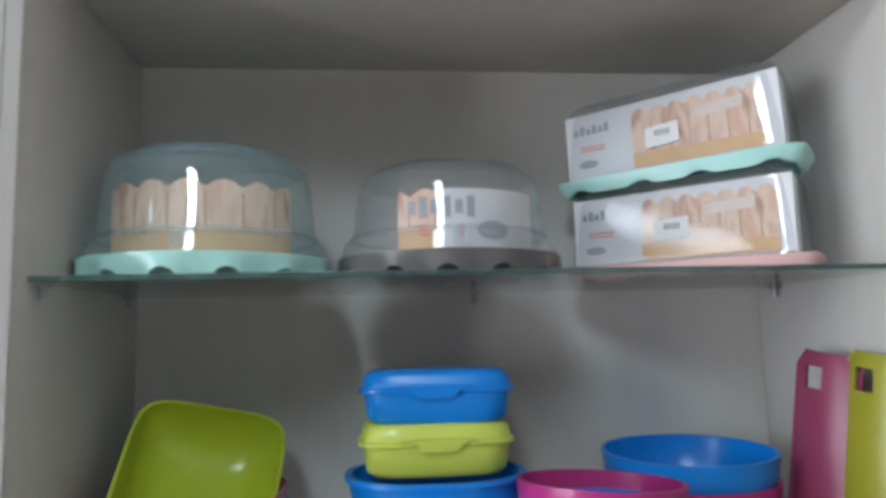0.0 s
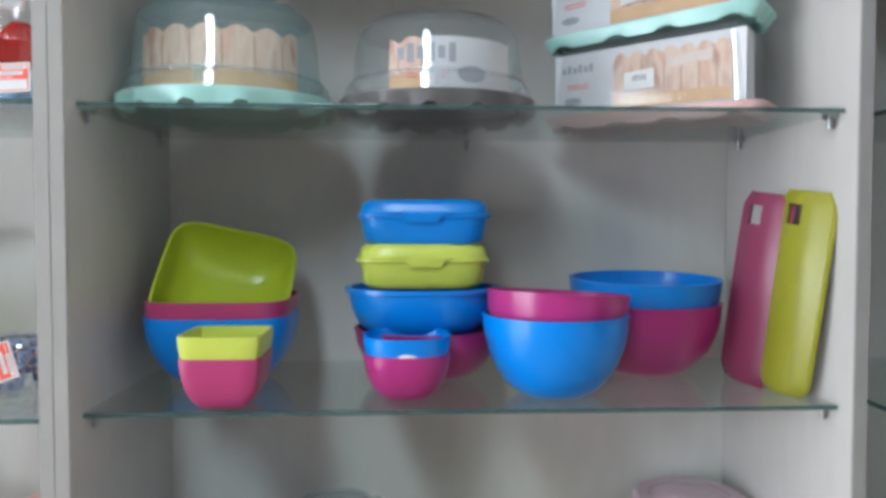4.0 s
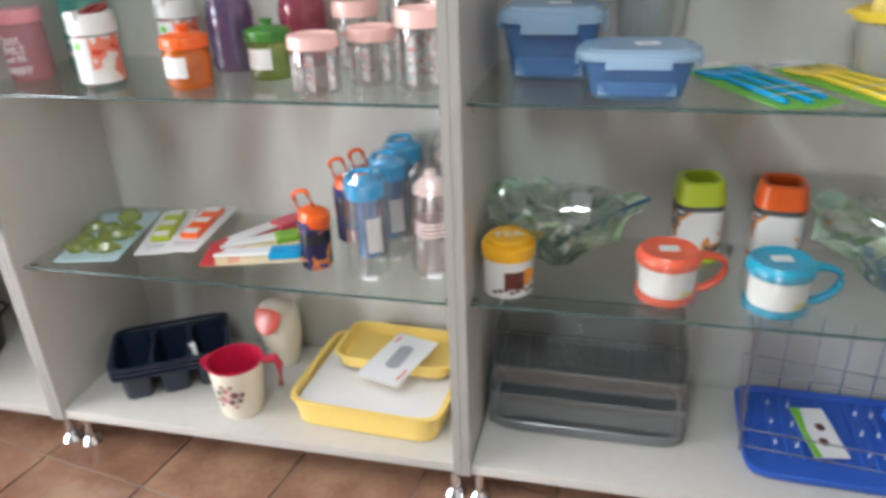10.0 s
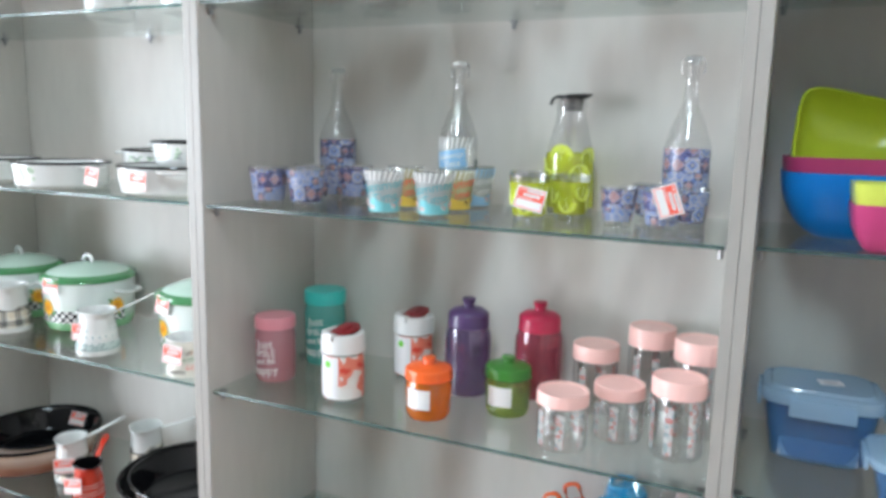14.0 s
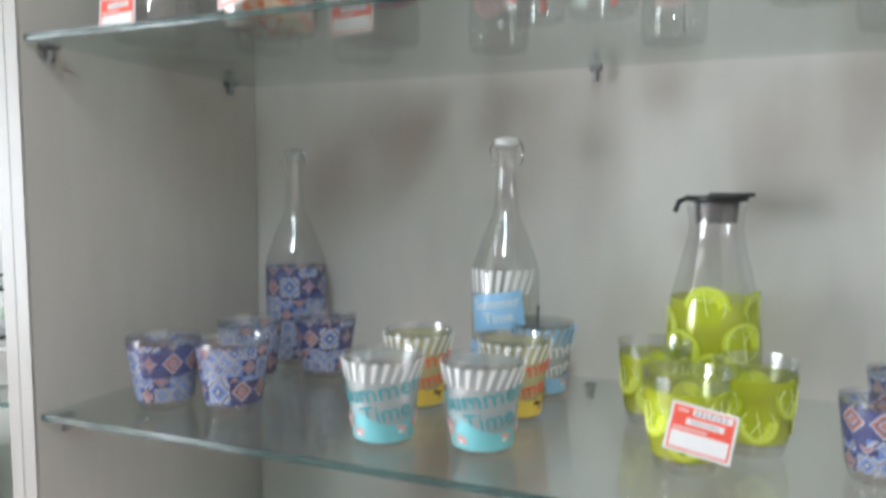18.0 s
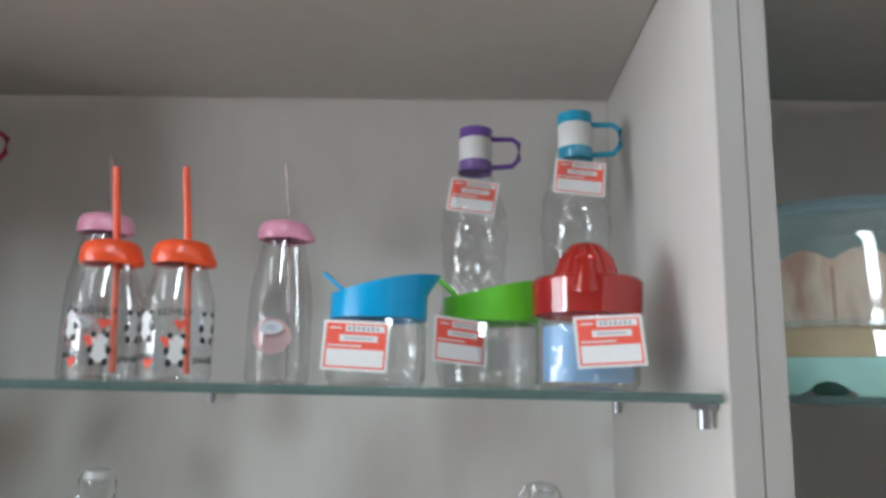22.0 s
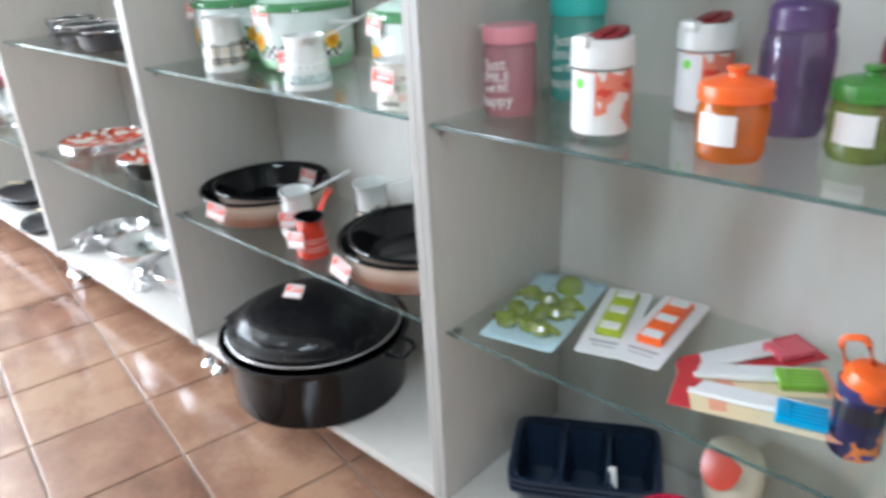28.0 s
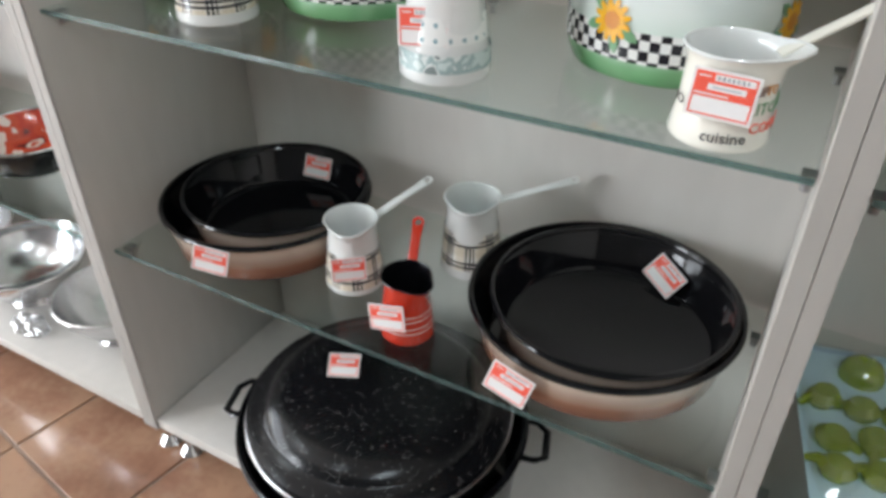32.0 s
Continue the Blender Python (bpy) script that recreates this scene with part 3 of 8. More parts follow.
# ---- floor of square terracotta tiles, laid ten degrees off the shelves ----
def tile_material():
    mat = bpy.data.materials.new("terracotta_tile")
    n, l, b = nodes_of(mat)
    info, tc = n.new("ShaderNodeObjectInfo"), n.new("ShaderNodeTexCoord")
    geo = n.new("ShaderNodeNewGeometry")
    big, fine, cr = n.new("ShaderNodeTexNoise"), n.new("ShaderNodeTexNoise"), n.new("ShaderNodeValToRGB")
    big.inputs["Scale"].default_value, fine.inputs["Scale"].default_value = 7.0, 70.0
    big.inputs["Detail"].default_value, fine.inputs["Detail"].default_value = 5, 6
    l.new(geo.outputs["Position"], big.inputs["Vector"]), l.new(geo.outputs["Position"], fine.inputs["Vector"])
    a, c = n.new("ShaderNodeMath"), n.new("ShaderNodeMath")
    a.operation = c.operation = "MULTIPLY_ADD"
    l.new(info.outputs["Random"], a.inputs[0])
    a.inputs[1].default_value = 0.25
    l.new(big.outputs["Fac"], a.inputs[2])
    l.new(fine.outputs["Fac"], c.inputs[0])
    c.inputs[1].default_value = 0.3
    l.new(a.outputs[0], c.inputs[2])
    l.new(c.outputs[0], cr.inputs[0])
    e = cr.color_ramp.elements
    e[0].position, e[0].color = 0.48, (0.17, 0.083, 0.053, 1)
    e[1].position, e[1].color = 0.98, (0.40, 0.235, 0.15, 1)
    for at, tone in ((0.68, (0.265, 0.132, 0.084, 1)), (0.80, (0.305, 0.162, 0.104, 1))):
        s = e.new(at)
        s.color = tone
    l.new(cr.outputs[0], b.inputs["Base Color"])
    b.inputs["Roughness"].default_value = 0.24
    b.inputs["Coat Weight"].default_value, b.inputs["Coat Roughness"].default_value, b.inputs["Coat IOR"].default_value = 1.0, 0.14, 1.7
    bp = n.new("ShaderNodeBump")
    bp.inputs["Strength"].default_value, bp.inputs["Distance"].default_value = 0.25, 0.003
    l.new(big.outputs["Fac"], bp.inputs["Height"]), l.new(bp.outputs[0], b.inputs["Normal"])
    return mat


TILE_MAT = tile_material()
slabf = part("floor", box(len_x, len_y, 0.1, mid_x, mid_y, GROUND_Z - 0.104), GROUT, None, smooth=False)
tagged(slabf, "terracotta tiled shop floor with pale joints", "floor", kind="structure")
PITCH, PITCH_V, TILT = 0.286, 0.286, radians(-9.4)
du, dv = Vector((math.cos(TILT), math.sin(TILT), 0)), Vector((-math.sin(TILT), math.cos(TILT), 0))
near_tiles, far_tiles = [], []
for i in range(-42, 20):
    for j in range(-24, 22):
        c = du * (-1.612 + PITCH * (i + 0.5)) + dv * (-0.236 + PITCH_V * (j + 0.5))
        if LEFT_X - 0.01 < c.x < RIGHT_X + 0.01 and FRONT_Y - 0.01 < c.y < BACK_Y + 0.01:
            (near_tiles if -4.6 < c.x < -0.2 and c.y > -1.9 else far_tiles).append(c)
tile_bm = box(PITCH - 0.007, PITCH_V - 0.007, 0.006, 0, 0, -0.006, 0.0018)
tile_me = bpy.data.meshes.new("tile")
tile_bm.to_mesh(tile_me)
tile_me.materials.append(TILE_MAT)
rr = random.Random(4)
for c in near_tiles:
    t = new("tile", tile_me)
    t.parent = slabf
    t.matrix_basis = pose(c.x, c.y, GROUND_Z + rr.uniform(-0.0006, 0.0006), 0, 0, -9.4)
bmf = bmesh.new()
for c in far_tiles:
    bmesh.ops.create_cube(bmf, size=1, matrix=pose(c.x, c.y, GROUND_Z - 0.003, 0, 0, -9.4) @ Matrix.Diagonal((PITCH - 0.007, PITCH_V - 0.007, 0.006, 1)))
ft = part("far_tiles", bmf, TILE_MAT, slabf, smooth=False)
tagged(ft, kind="stuff")


# ---- unit with plastic kitchenware ----
CAKE = ramp_mat("cake_print", [(0, (0.86, 0.68, 0.54)), (0.36, (0.74, 0.44, 0.30)), (0.5, (0.84, 0.62, 0.48)), (0.66, (0.52, 0.25, 0.16))], 4.5, "NOISE", 0.6, constant=False, stretch=(9, 9, 3))
CRUST = ramp_mat("cake_base_print", [(0, (0.82, 0.55, 0.28)), (0.6, (0.72, 0.42, 0.20))], 40, "NOISE", 0.6, constant=False)
CAKE_BROWN = paint("cake_slice_print", (0.50, 0.27, 0.16), 0.6, 0.2, 40)
CAKE_PALE = paint("cake_name_print", (0.80, 0.66, 0.58), 0.6, 0.12, 60)
LABEL_WHITE = paint("label_white", (0.74, 0.73, 0.74), 0.5, 0.03, 10)
LABEL_GREY = paint("label_grey", (0.35, 0.36, 0.40), 0.5, 0.1, 20)


def cake_carrier(x, y, r, h, tray_mat, dome_mat, label, cake_a, cake_b, white=None):
    t = thing("cake_carrier", label, "cake carrier", x, y, L4, group="cake carriers on the glass shelf")
    lip = lambda a, k: (0, 0) if k not in (0, 1) else (0.007 * math.sin(a * 14), 0.010 * max(0.0, math.sin(a * 14)) ** 0.7)
    part("tray", rev([(r * 0.93, 0.0), (r * 0.965, 0.0), (r, 0.022), (r * 1.0, 0.026), (r * 0.9, 0.026), (r * 0.9, 0.020), (0, 0.020)], 132, wave=lip), tray_mat, t, "scalloped tray")
    d = part("dome", rev([(r * 0.97, 0.027), (r * 0.94, 0.045), (r * 0.88, 0.05), (r * 0.86, 0.062), (r * 0.83, h * 0.72), (r * 0.79, h * 0.88), (r * 0.68, h * 0.965), (r * 0.5, h * 0.985), (r * 0.46, h), (0, h)], 64), dome_mat, t, "clear dome with a bluish tint")
    part("catch", box(0.016, 0.006, 0.02, 0, -r * 0.97, 0.03, 0.002), dome_mat, d)
    # a second sheet makes the dome top look denser
    part("dome_cap", rev([(r * 0.785, h * 0.885), (r * 0.68, h * 0.972), (r * 0.5, h * 0.992), (r * 0.46, h + 0.001), (0, h + 0.001)], 64), DOME_CAP if dome_mat is DOME_BLUE else CLEAR_PLASTIC, d, "dome top with a second clear sheet")
    part("dome_ridge", tube([(r * 0.885 * math.cos(q * 0.0982), r * 0.885 * math.sin(q * 0.0982), 0.052) for q in range(64)], 0.0016, 6, True), dome_mat, d)
    rr = r * 0.78
    for nm, lo, hi, m, a0, a1 in (("cake_picture", 0.05, h * 0.64, CAKE, cake_a, cake_b), ("crust_picture", 0.028, 0.05, CRUST, cake_a, cake_b)):
        wv = (lambda a, k: (0, 0.009 * abs(math.sin(a * 9))) if k == 1 else (0, 0)) if nm == "cake_picture" else None
        part(nm, rev([(rr, lo), (rr * 0.985, hi)], 84, a0=radians(a0), a1=radians(a1), wave=wv), m, t)
    for k in range(1, 8):
        q = cake_a + k * 20 - (cake_a % 20)
        if cake_a + 4 < q < cake_b - 4:
            part("slice_line", rev([(rr + 0.0006, 0.052), (rr * 0.99 + 0.0006, h * 0.61)], 3, a0=radians(q - 0.6), a1=radians(q + 0.6)), CAKE_BROWN, t)
    if white:
        part("paper_label", rev([(rr, 0.03), (rr, h * 0.70)], 40, a0=radians(white[0]), a1=radians(white[1])), LABEL_WHITE, t, "white printed paper label")
        part("label_mark", wrapped(joined(*[moved(box(0.009, 0.016 + 0.008 * (k % 2), 0.0003), pose(-0.034 + 0.0135 * k, 0, 0)) for k in range(6)]), rr + 0.0006, -10, h * 0.55), LABEL_GREY, t)
        part("label_lines", wrapped(joined(*[box(0.05, 0.002, 0.0003, 0, -0.005 * k, 0) for k in range(3)]), rr + 0.0006, -10, h * 0.40), RED_PRINT, t)
        part("label_picture", wrapped(slab([(0.02 * math.cos(a / 3), 0.011 * math.sin(a / 3)) for a in range(19)], 0.0003), rr + 0.0006, 22, h * 0.36), LABEL_GREY, t)
    return t


cake_carrier(-0.203, 0.195, 0.147, 0.155, MINT, DOME_BLUE, "round cake carrier with mint scalloped tray and clear dome", 215, 335)
cake_carrier(0.089, 0.190, 0.137, 0.137, GREY_PLASTIC, CLEAR_PLASTIC, "round cake carrier with dark tray, clear dome and white label", 232, 258, (258, 330))


def loaf_box(x, y, z, rz, tray_mat, label):
    t = thing("loaf_box", label, "cake box", x, y, z, rz, group="stacked loaf boxes")
    w, d, h = 0.292, 0.118, 0.131

    def lip(a, k):
        return (0, 0.006 * max(0.0, math.sin(a * 13))) if k in (0, 1) else (0, 0)

    part("tray", rev([(0.49, 0.0), (0.51, 0.0), (0.545, 0.016), (0.545, 0.020), (0.47, 0.020), (0.47, 0.014), (0, 0.014)], 156, n=7, ax=w, ay=d, wave=lip), tray_mat, t, "scalloped plastic tray")
    part("lid", rev([(0.515, 0.0195), (0.50, 0.028), (0.485, h * 0.85), (0.46, h * 0.97), (0.43, h), (0, h)], 80, n=9, ax=w, ay=d), CLEAR_PLASTIC, t, "clear box lid")
    fy = -d * 0.455
    card = part("paper_card", joined(box(w * 0.94, 0.0008, h * 0.72, 0, fy, 0.022), box(0.0008, d * 0.40, h * 0.72, w * 0.465, -d * 0.22, 0.022)), LABEL_WHITE, t, "printed white card inside", smooth=False)
    top = [(-0.045 + 0.165 * i / 42, 0.074 + 0.0085 * abs(math.sin(math.pi * i / 6)) - 0.010 * (i in (0, 42))) for i in range(43)]
    part("cake_picture", upright(slab([(-0.045, 0.0)] + top + [(0.120, 0.0)], 0.0006), 0, fy - 0.0006, 0.024), CAKE, card)
    for k in range(6):
        part("slice_line", upright(slab([(-0.0188 + 0.0236 * k, 0.016), (-0.0168 + 0.0236 * k, 0.016), (-0.0172 + 0.0236 * k, 0.066), (-0.0184 + 0.0236 * k, 0.066)], 0.0003), 0, fy - 0.0013, 0.024), CAKE_BROWN, card, smooth=False)
    part("crust_picture", upright(slab([(-0.045, 0.0), (0.120, 0.0), (0.120, 0.017), (-0.045, 0.021)], 0.0004), 0, fy - 0.0014, 0.024), CRUST, card)
    part("name_panel", upright(slab([(0.035, 0.052), (0.095, 0.056), (0.095, 0.070), (0.035, 0.066)], 0.0003), 0, fy - 0.0015, 0.024), CAKE_PALE, card, "pale printed strip", smooth=False)
    part("label_mark", joined(*[box(0.006, 0.0004, 0.009 + 0.004 * (k % 2), -0.122 + 0.0085 * k, fy - 0.0006, 0.086) for k in range(6)]), LABEL_GREY, card, smooth=False)
    part("label_lines", joined(*[box(0.034, 0.0004, 0.0018, -0.10, fy - 0.0006, 0.066 - 0.005 * k) for k in range(2)]), RED_PRINT, card, smooth=False)
    part("label_picture", upright(slab([(0.014 * math.cos(a / 3), 0.006 * math.sin(a / 3)) for a in range(19)], 0.0004), -0.108, fy - 0.0004, 0.042), LABEL_GREY, card)
    part("sticker", upright(slab([(-0.022, -0.015), (0.022, -0.012), (0.021, 0.016), (-0.022, 0.013)], 0.0004), -0.005, -d * 0.497, 0.062, 87), PAPER, t, "white price sticker")
    part("sticker_print", upright(joined(*[box(0.0024, 0.008, 0.0003, -0.008 + 0.0042 * k, 0.004, 0.0004) for k in range(5)]), -0.005, -d * 0.497 - 0.0003, 0.062, 87), GREY_PRINT, t, smooth=False)
    return t


def tapered(t, low=0.93, w=0.290):
    """Lowers one end of a box so that its top slopes."""
    for ob in [o for c in t.children for o in (c, *c.children)]:
        for v in ob.data.vertices:
            if v.co.z > 0.021:
                v.co.z = 0.021 + (v.co.z - 0.021) * (1 - (1 - low) * (0.5 - v.co.x / w))


tapered(loaf_box(0.412, 0.220, L4, -38, BLUSH, "clear loaf cake box with blush pink scalloped tray"))
upper = loaf_box(0.0, 0.0, 0.0, 0, MINT, "clear loaf cake box with mint scalloped tray, stacked")
upper.matrix_basis = pose(0.409, 0.221, L4 + 0.1235, 0, 0, -38) @ pose(0, 0, 0, 0, -2.2, 0)
tapered(upper)


def bowl(name, label, x, y, z, r, h, mat, n=2.0, ay=1.0, foot=0.45, rx=0.0, ry=0.0, rz=0.0, bulge=0.75, group="", inner=None, th=0.0035):
    t = thing(name, label, "bowl", x, y, z, rz, group, rx, ry)
    prof = [(0, 0.0), (foot * r, 0.0)]
    for i in range(1, 9):
        u = i / 8
        prof.append((r * (foot + (1 - foot) * math.sin(u * math.pi / 2) ** bulge), h * (1 - math.cos(u * math.pi / 2)) * 0.35 + h * u * 0.65))
    prof = [(0, 0.0), (foot * r, 0.0)] + sorted(prof[2:], key=lambda p: p[1])
    ins = [(max(0.0, a - th), b + (th if b < h * 0.9 else 0)) for a, b in prof[1:]]
    ins[-1] = (r - th, h)
    part("body", rev(prof + ins[::-1] + [(0, th)], 48, n=n, ay=ay), mat, t)
    if n > 2.5:
        return t
    part("rim", rev([(r - th, h - 0.001), (r - th, h + 0.0018), (r + 0.001, h + 0.0018), (r + 0.001, h - 0.001)], 48, n=n, ay=ay), mat, t)
    return t


# stack of square bowls
bowl("serving_bowl", "sky blue squarish plastic bowl", -0.214, 0.215, L3, 0.099, 0.098, SKY_BLUE, n=4.0, foot=0.45, group="squarish bowls")
bowl("serving_bowl", "dark pink squarish plastic bowl nested in a blue one", -0.214, 0.215, L3 + 0.024, 0.0985, 0.096, PINK, n=4.0, foot=0.45, group="squarish bowls")
bowl("serving_bowl", "lime green squarish bowl leaning on edge in the stack", -0.226, 0.247, L3 + 0.104, 0.092, 0.066, LIME, n=5.5, foot=0.5, rx=50, ry=12, rz=9, group="squarish bowls")
bowl("small_bowl", "small dark pink squarish bowl", -0.176, 0.066, L3, 0.0490, 0.064, PINK, n=9, foot=0.5, group="small squarish bowls")
bowl("small_bowl", "small lime green squarish bowl nested in a pink one", -0.176, 0.066, L3 + 0.027, 0.0500, 0.064, YELLOW_GREEN, n=9, foot=0.5, group="small squarish bowls")
# round bowls
bowl("round_bowl", "sky blue round plastic bowl", 0.241, 0.108, L3, 0.0955, 0.105, SKY_BLUE, foot=0.42, group="round bowls")
bowl("round_bowl", "magenta round bowl nested and tilted in a blue one", 0.241, 0.110, L3 + 0.030, 0.0935, 0.102, MAGENTA, foot=0.42, rx=-3, ry=3, group="round bowls")
bowl("round_bowl", "magenta round plastic bowl", 0.404, 0.244, L3, 0.112, 0.105, MAGENTA, foot=0.42, group="round bowls")
bowl("round_bowl", "blue round bowl nested in a magenta one", 0.404, 0.246, L3 + 0.043, 0.111, 0.098, BLUE, foot=0.42, rx=2, group="round bowls")
bowl("round_bowl", "magenta low round bowl under a stack of boxes", 0.075, 0.225, L3, 0.105, 0.072, MAGENTA, foot=0.45, group="stacked bowls and boxes")
bowl("oval_bowl", "deep blue oval plastic bowl in a stack", 0.068, 0.215, L3 + 0.070, 0.106, 0.062, BLUE, n=2.4, ay=0.85, foot=0.72, group="stacked bowls and boxes")
part("rim", rev([(0.105, 0.057), (0.111, 0.058), (0.111, 0.063), (0.105, 0.063)], 48, n=2.4, ay=0.85), BLUE, [o for o in scene.objects if o.name.startswith("oval_bowl")][-1])
bowl("small_bowl", "small magenta squarish bowl", 0.046, 0.096, L3, 0.0555, 0.060, MAGENTA, n=2.6, foot=0.45, group="small squarish bowls")
sb = bowl("small_bowl", "small blue squarish bowl nested in a magenta one", 0.046, 0.096, L3 + 0.020, 0.0565, 0.062, SKY_BLUE, n=2.6, foot=0.45, group="small squarish bowls")
part("sticker", wrapped(grid_plate(0.032, 0.008), 0.0545, 6, 0.040), PAPER, sb, "white paper sticker")


def lunch_box(x, y, z, mat, rz, label):
    t = thing("lunch_box", label, "lunch box", x, y, z, rz, group="stacked bowls and boxes")
    w, d, h = 0.184, 0.120, 0.0615
    part("body", rev([(0, 0), (0.42, 0), (0.46, 0.006), (0.485, h * 0.58), (0.47, h * 0.58), (0.44, 0.008), (0, 0.008)], 64, n=5, ax=w, ay=d), mat, t)
    part("lid", rev([(0.49, h * 0.58), (0.515, h * 0.6), (0.515, h * 0.66), (0.495, h * 0.68), (0.48, h * 0.9), (0.44, h), (0, h)], 64, n=5, ax=w, ay=d), mat, t)
    part("latch", upright(slab([(-0.045, 0.006), (-0.03, 0.002), (-0.02, -0.008), (0.02, -0.008), (0.03, 0.002), (0.045, 0.006)], 0.005, 0.001), 0, -d * 0.515 + 0.002, h * 0.62), mat, t)
    part("emboss", box(0.1, 0.06, 0.0015, 0, 0, h - 0.0005, 0.0006), mat, t)
    return t


lunch_box(0.068, 0.218, L3 + 0.134, YELLOW_GREEN, 2, "yellow-green plastic lunch box with latch, stacked")
lb = lunch_box(0.072, 0.218, L3 + 0.1955, BLUE, -5, "blue plastic lunch box with latch on top of a stack")


def cutting_board(x, y, mat, rz, label):
    t = thing("cutting_board", label, "cutting board", x, y, L3, group="leaning cutting boards")
    t.matrix_basis = pose(x, y, L3, 6, 4.8, 0) @ pose(0, 0, 0, 0, 0, rz) @ pose(0, 0, 0.001, 90)
    w, h = 0.084, 0.268
    rows, cols, th = 30, 10, 0.0045
    bm = bmesh.new()

    def at(i, j, k):
        u, v = j / cols * 2 - 1, i / rows
        edge = math.sqrt(max(0.0, 1 - (max(0.0, abs(v * 2 - 1) - 0.84) / 0.16) ** 2))
        bow = 0.034 * (1 - (2 * v - 0.9) ** 2)
        return Vector((u * w / 2 * (0.72 + 0.28 * edge) + bow * 0.25, v * h, k * th - 0.012 * (u * u) + bow * 0.3))
    grid = [[[bm.verts.new(at(i, j, k)) for j in range(cols + 1)] for i in range(rows + 1)] for k in (0, 1)]
    hole = lambda i, j: 25 <= i <= 27 and 2 <= j <= 4
    for k in (0, 1):
        for i in range(rows):
            for j in range(cols):
                if not hole(i, j):
                    q = (grid[k][i][j], grid[k][i][j + 1], grid[k][i + 1][j + 1], grid[k][i + 1][j])
                    bm.faces.new(q if k else q[::-1])
    open_edges = [e for e in bm.edges if len(e.link_faces) == 1 and e.verts[0] in {v for row in grid[1] for v in row}]
    back = {grid[1][i][j]: grid[0][i][j] for i in range(rows + 1) for j in range(cols + 1)}
    for e in open_edges:
        a, b = e.verts
        bm.faces.new((a, b, back[b], back[a]))
    bmesh.ops.delete(bm, geom=[v for v in bm.verts if not v.link_faces], context="VERTS")
    bmesh.ops.recalc_face_normals(bm, faces=bm.faces[:])
    part("board", bm, mat, t)
    for s in (-1, 1):
        part("rolled_edge", tube([at(i, 0 if s < 0 else cols, 1) for i in range(0, rows + 1, 2)], 0.0032, 6), mat, t)
    return t


# both board colours are darkened to include the side panel's shade
cutting_board(0.519, 0.170, plastic("board_pink_shaded", (0.24, 0.04, 0.09), 0.35), -70, "dark pink plastic cutting board leaning on the side panel")
cutting_board(0.541, 0.108, plastic("board_lime_shaded", (0.29, 0.28, 0.02), 0.35), -70, "lime green plastic cutting board leaning on the side panel")


# ---- second glass shelf ----
def locking_box(x, y, w, d, h, rz, label):
    t = thing("food_box", label, "food container", x, y, L2, rz, group="blue food boxes")
    part("body", rev([(0, 0), (0.36, 0), (0.40, 0.005), (0.48, h * 0.78), (0.465, h * 0.78), (0.385, 0.008), (0, 0.008)], 64, n=5, ax=w, ay=d), BLUE_CLEAR, t, "translucent blue tub")
    part("lid", rev([(0.47, h * 0.78), (0.51, h * 0.79), (0.52, h * 0.88), (0.50, h * 0.95), (0.44, h * 0.965), (0.42, h), (0.40, h), (0, h * 0.985)], 64, n=5, ax=w, ay=d), FROST_BLUE, t, "frosted pale blue lid")
    for s in (-1, 1):
        part("clasp", box(w * 0.55, 0.006, h * 0.24, 0, s * (d * 0.525), h * 0.66, 0.002), FROST_BLUE, t)
        part("clasp", box(0.006, d * 0.5, h * 0.24, s * (w * 0.525), 0, h * 0.66, 0.002), FROST_BLUE, t)
    part("sticker", box(0.036, 0.026, 0.0006, 0.012, -0.004, h * 0.993 + 0.0012, rot=Matrix.Rotation(radians(12), 4, "Z")), PAPER, t, "white price sticker")
    part("sticker_print", joined(*[box(0.002, 0.012, 0.0004, 0.004 + 0.004 * k, -0.004, h * 0.993 + 0.0018) for k in range(5)]), GREY_PRINT, t, smooth=False)
    part("paper_insert", box(w * 0.66, 0.001, h * 0.26, 0.0, -d * 0.375, 0.008), LABEL_WHITE, t, "white paper insert inside", smooth=False)
    return t


locking_box(-0.222, 0.240, 0.172, 0.140, 0.122, 0, "tall translucent blue food box with frosted clasp lid")
locking_box(-0.076, 0.111, 0.176, 0.130, 0.078, 0, "low translucent blue food box with frosted clasp lid")

t = thing("measuring_jug", "clear plastic measuring jug with handle", "jug", -0.066, 0.285, L2, 35)
part("body", rev([(0, 0), (0.041, 0), (0.044, 0.004), (0.053, 0.152), (0.050, 0.152), (0.042, 0.006), (0, 0.005)], 40), CLEAR_PLASTIC, t)
part("rim", rev([(0.050, 0.149), (0.056, 0.152), (0.056, 0.156), (0.050, 0.155)], 40, wave=lambda a, k: (0.014 * max(0, math.cos(a - math.pi)) ** 16, 0.003 * max(0, math.cos(a - math.pi)) ** 16)), CLEAR_PLASTIC, t)
part("handle", tube([(0.052, 0, 0.142), (0.079, 0, 0.140), (0.089, 0, 0.115), (0.082, 0, 0.06), (0.069, 0, 0.045)], 0.0055, 8), CLEAR_PLASTIC, t)
for k in range(7):
    part("scale_line", wrapped(box(0.020 if k % 2 else 0.012, 0.0014, 0.0004), 0.0449 + 0.00115 * k, -20, 0.030 + 0.017 * k), GREY_PRINT, t)
part("scale_panel", wrapped(grid_plate(0.003, 0.11, 2, 4), 0.0492, -32, 0.085, 0.06), GREY_PRINT, t)

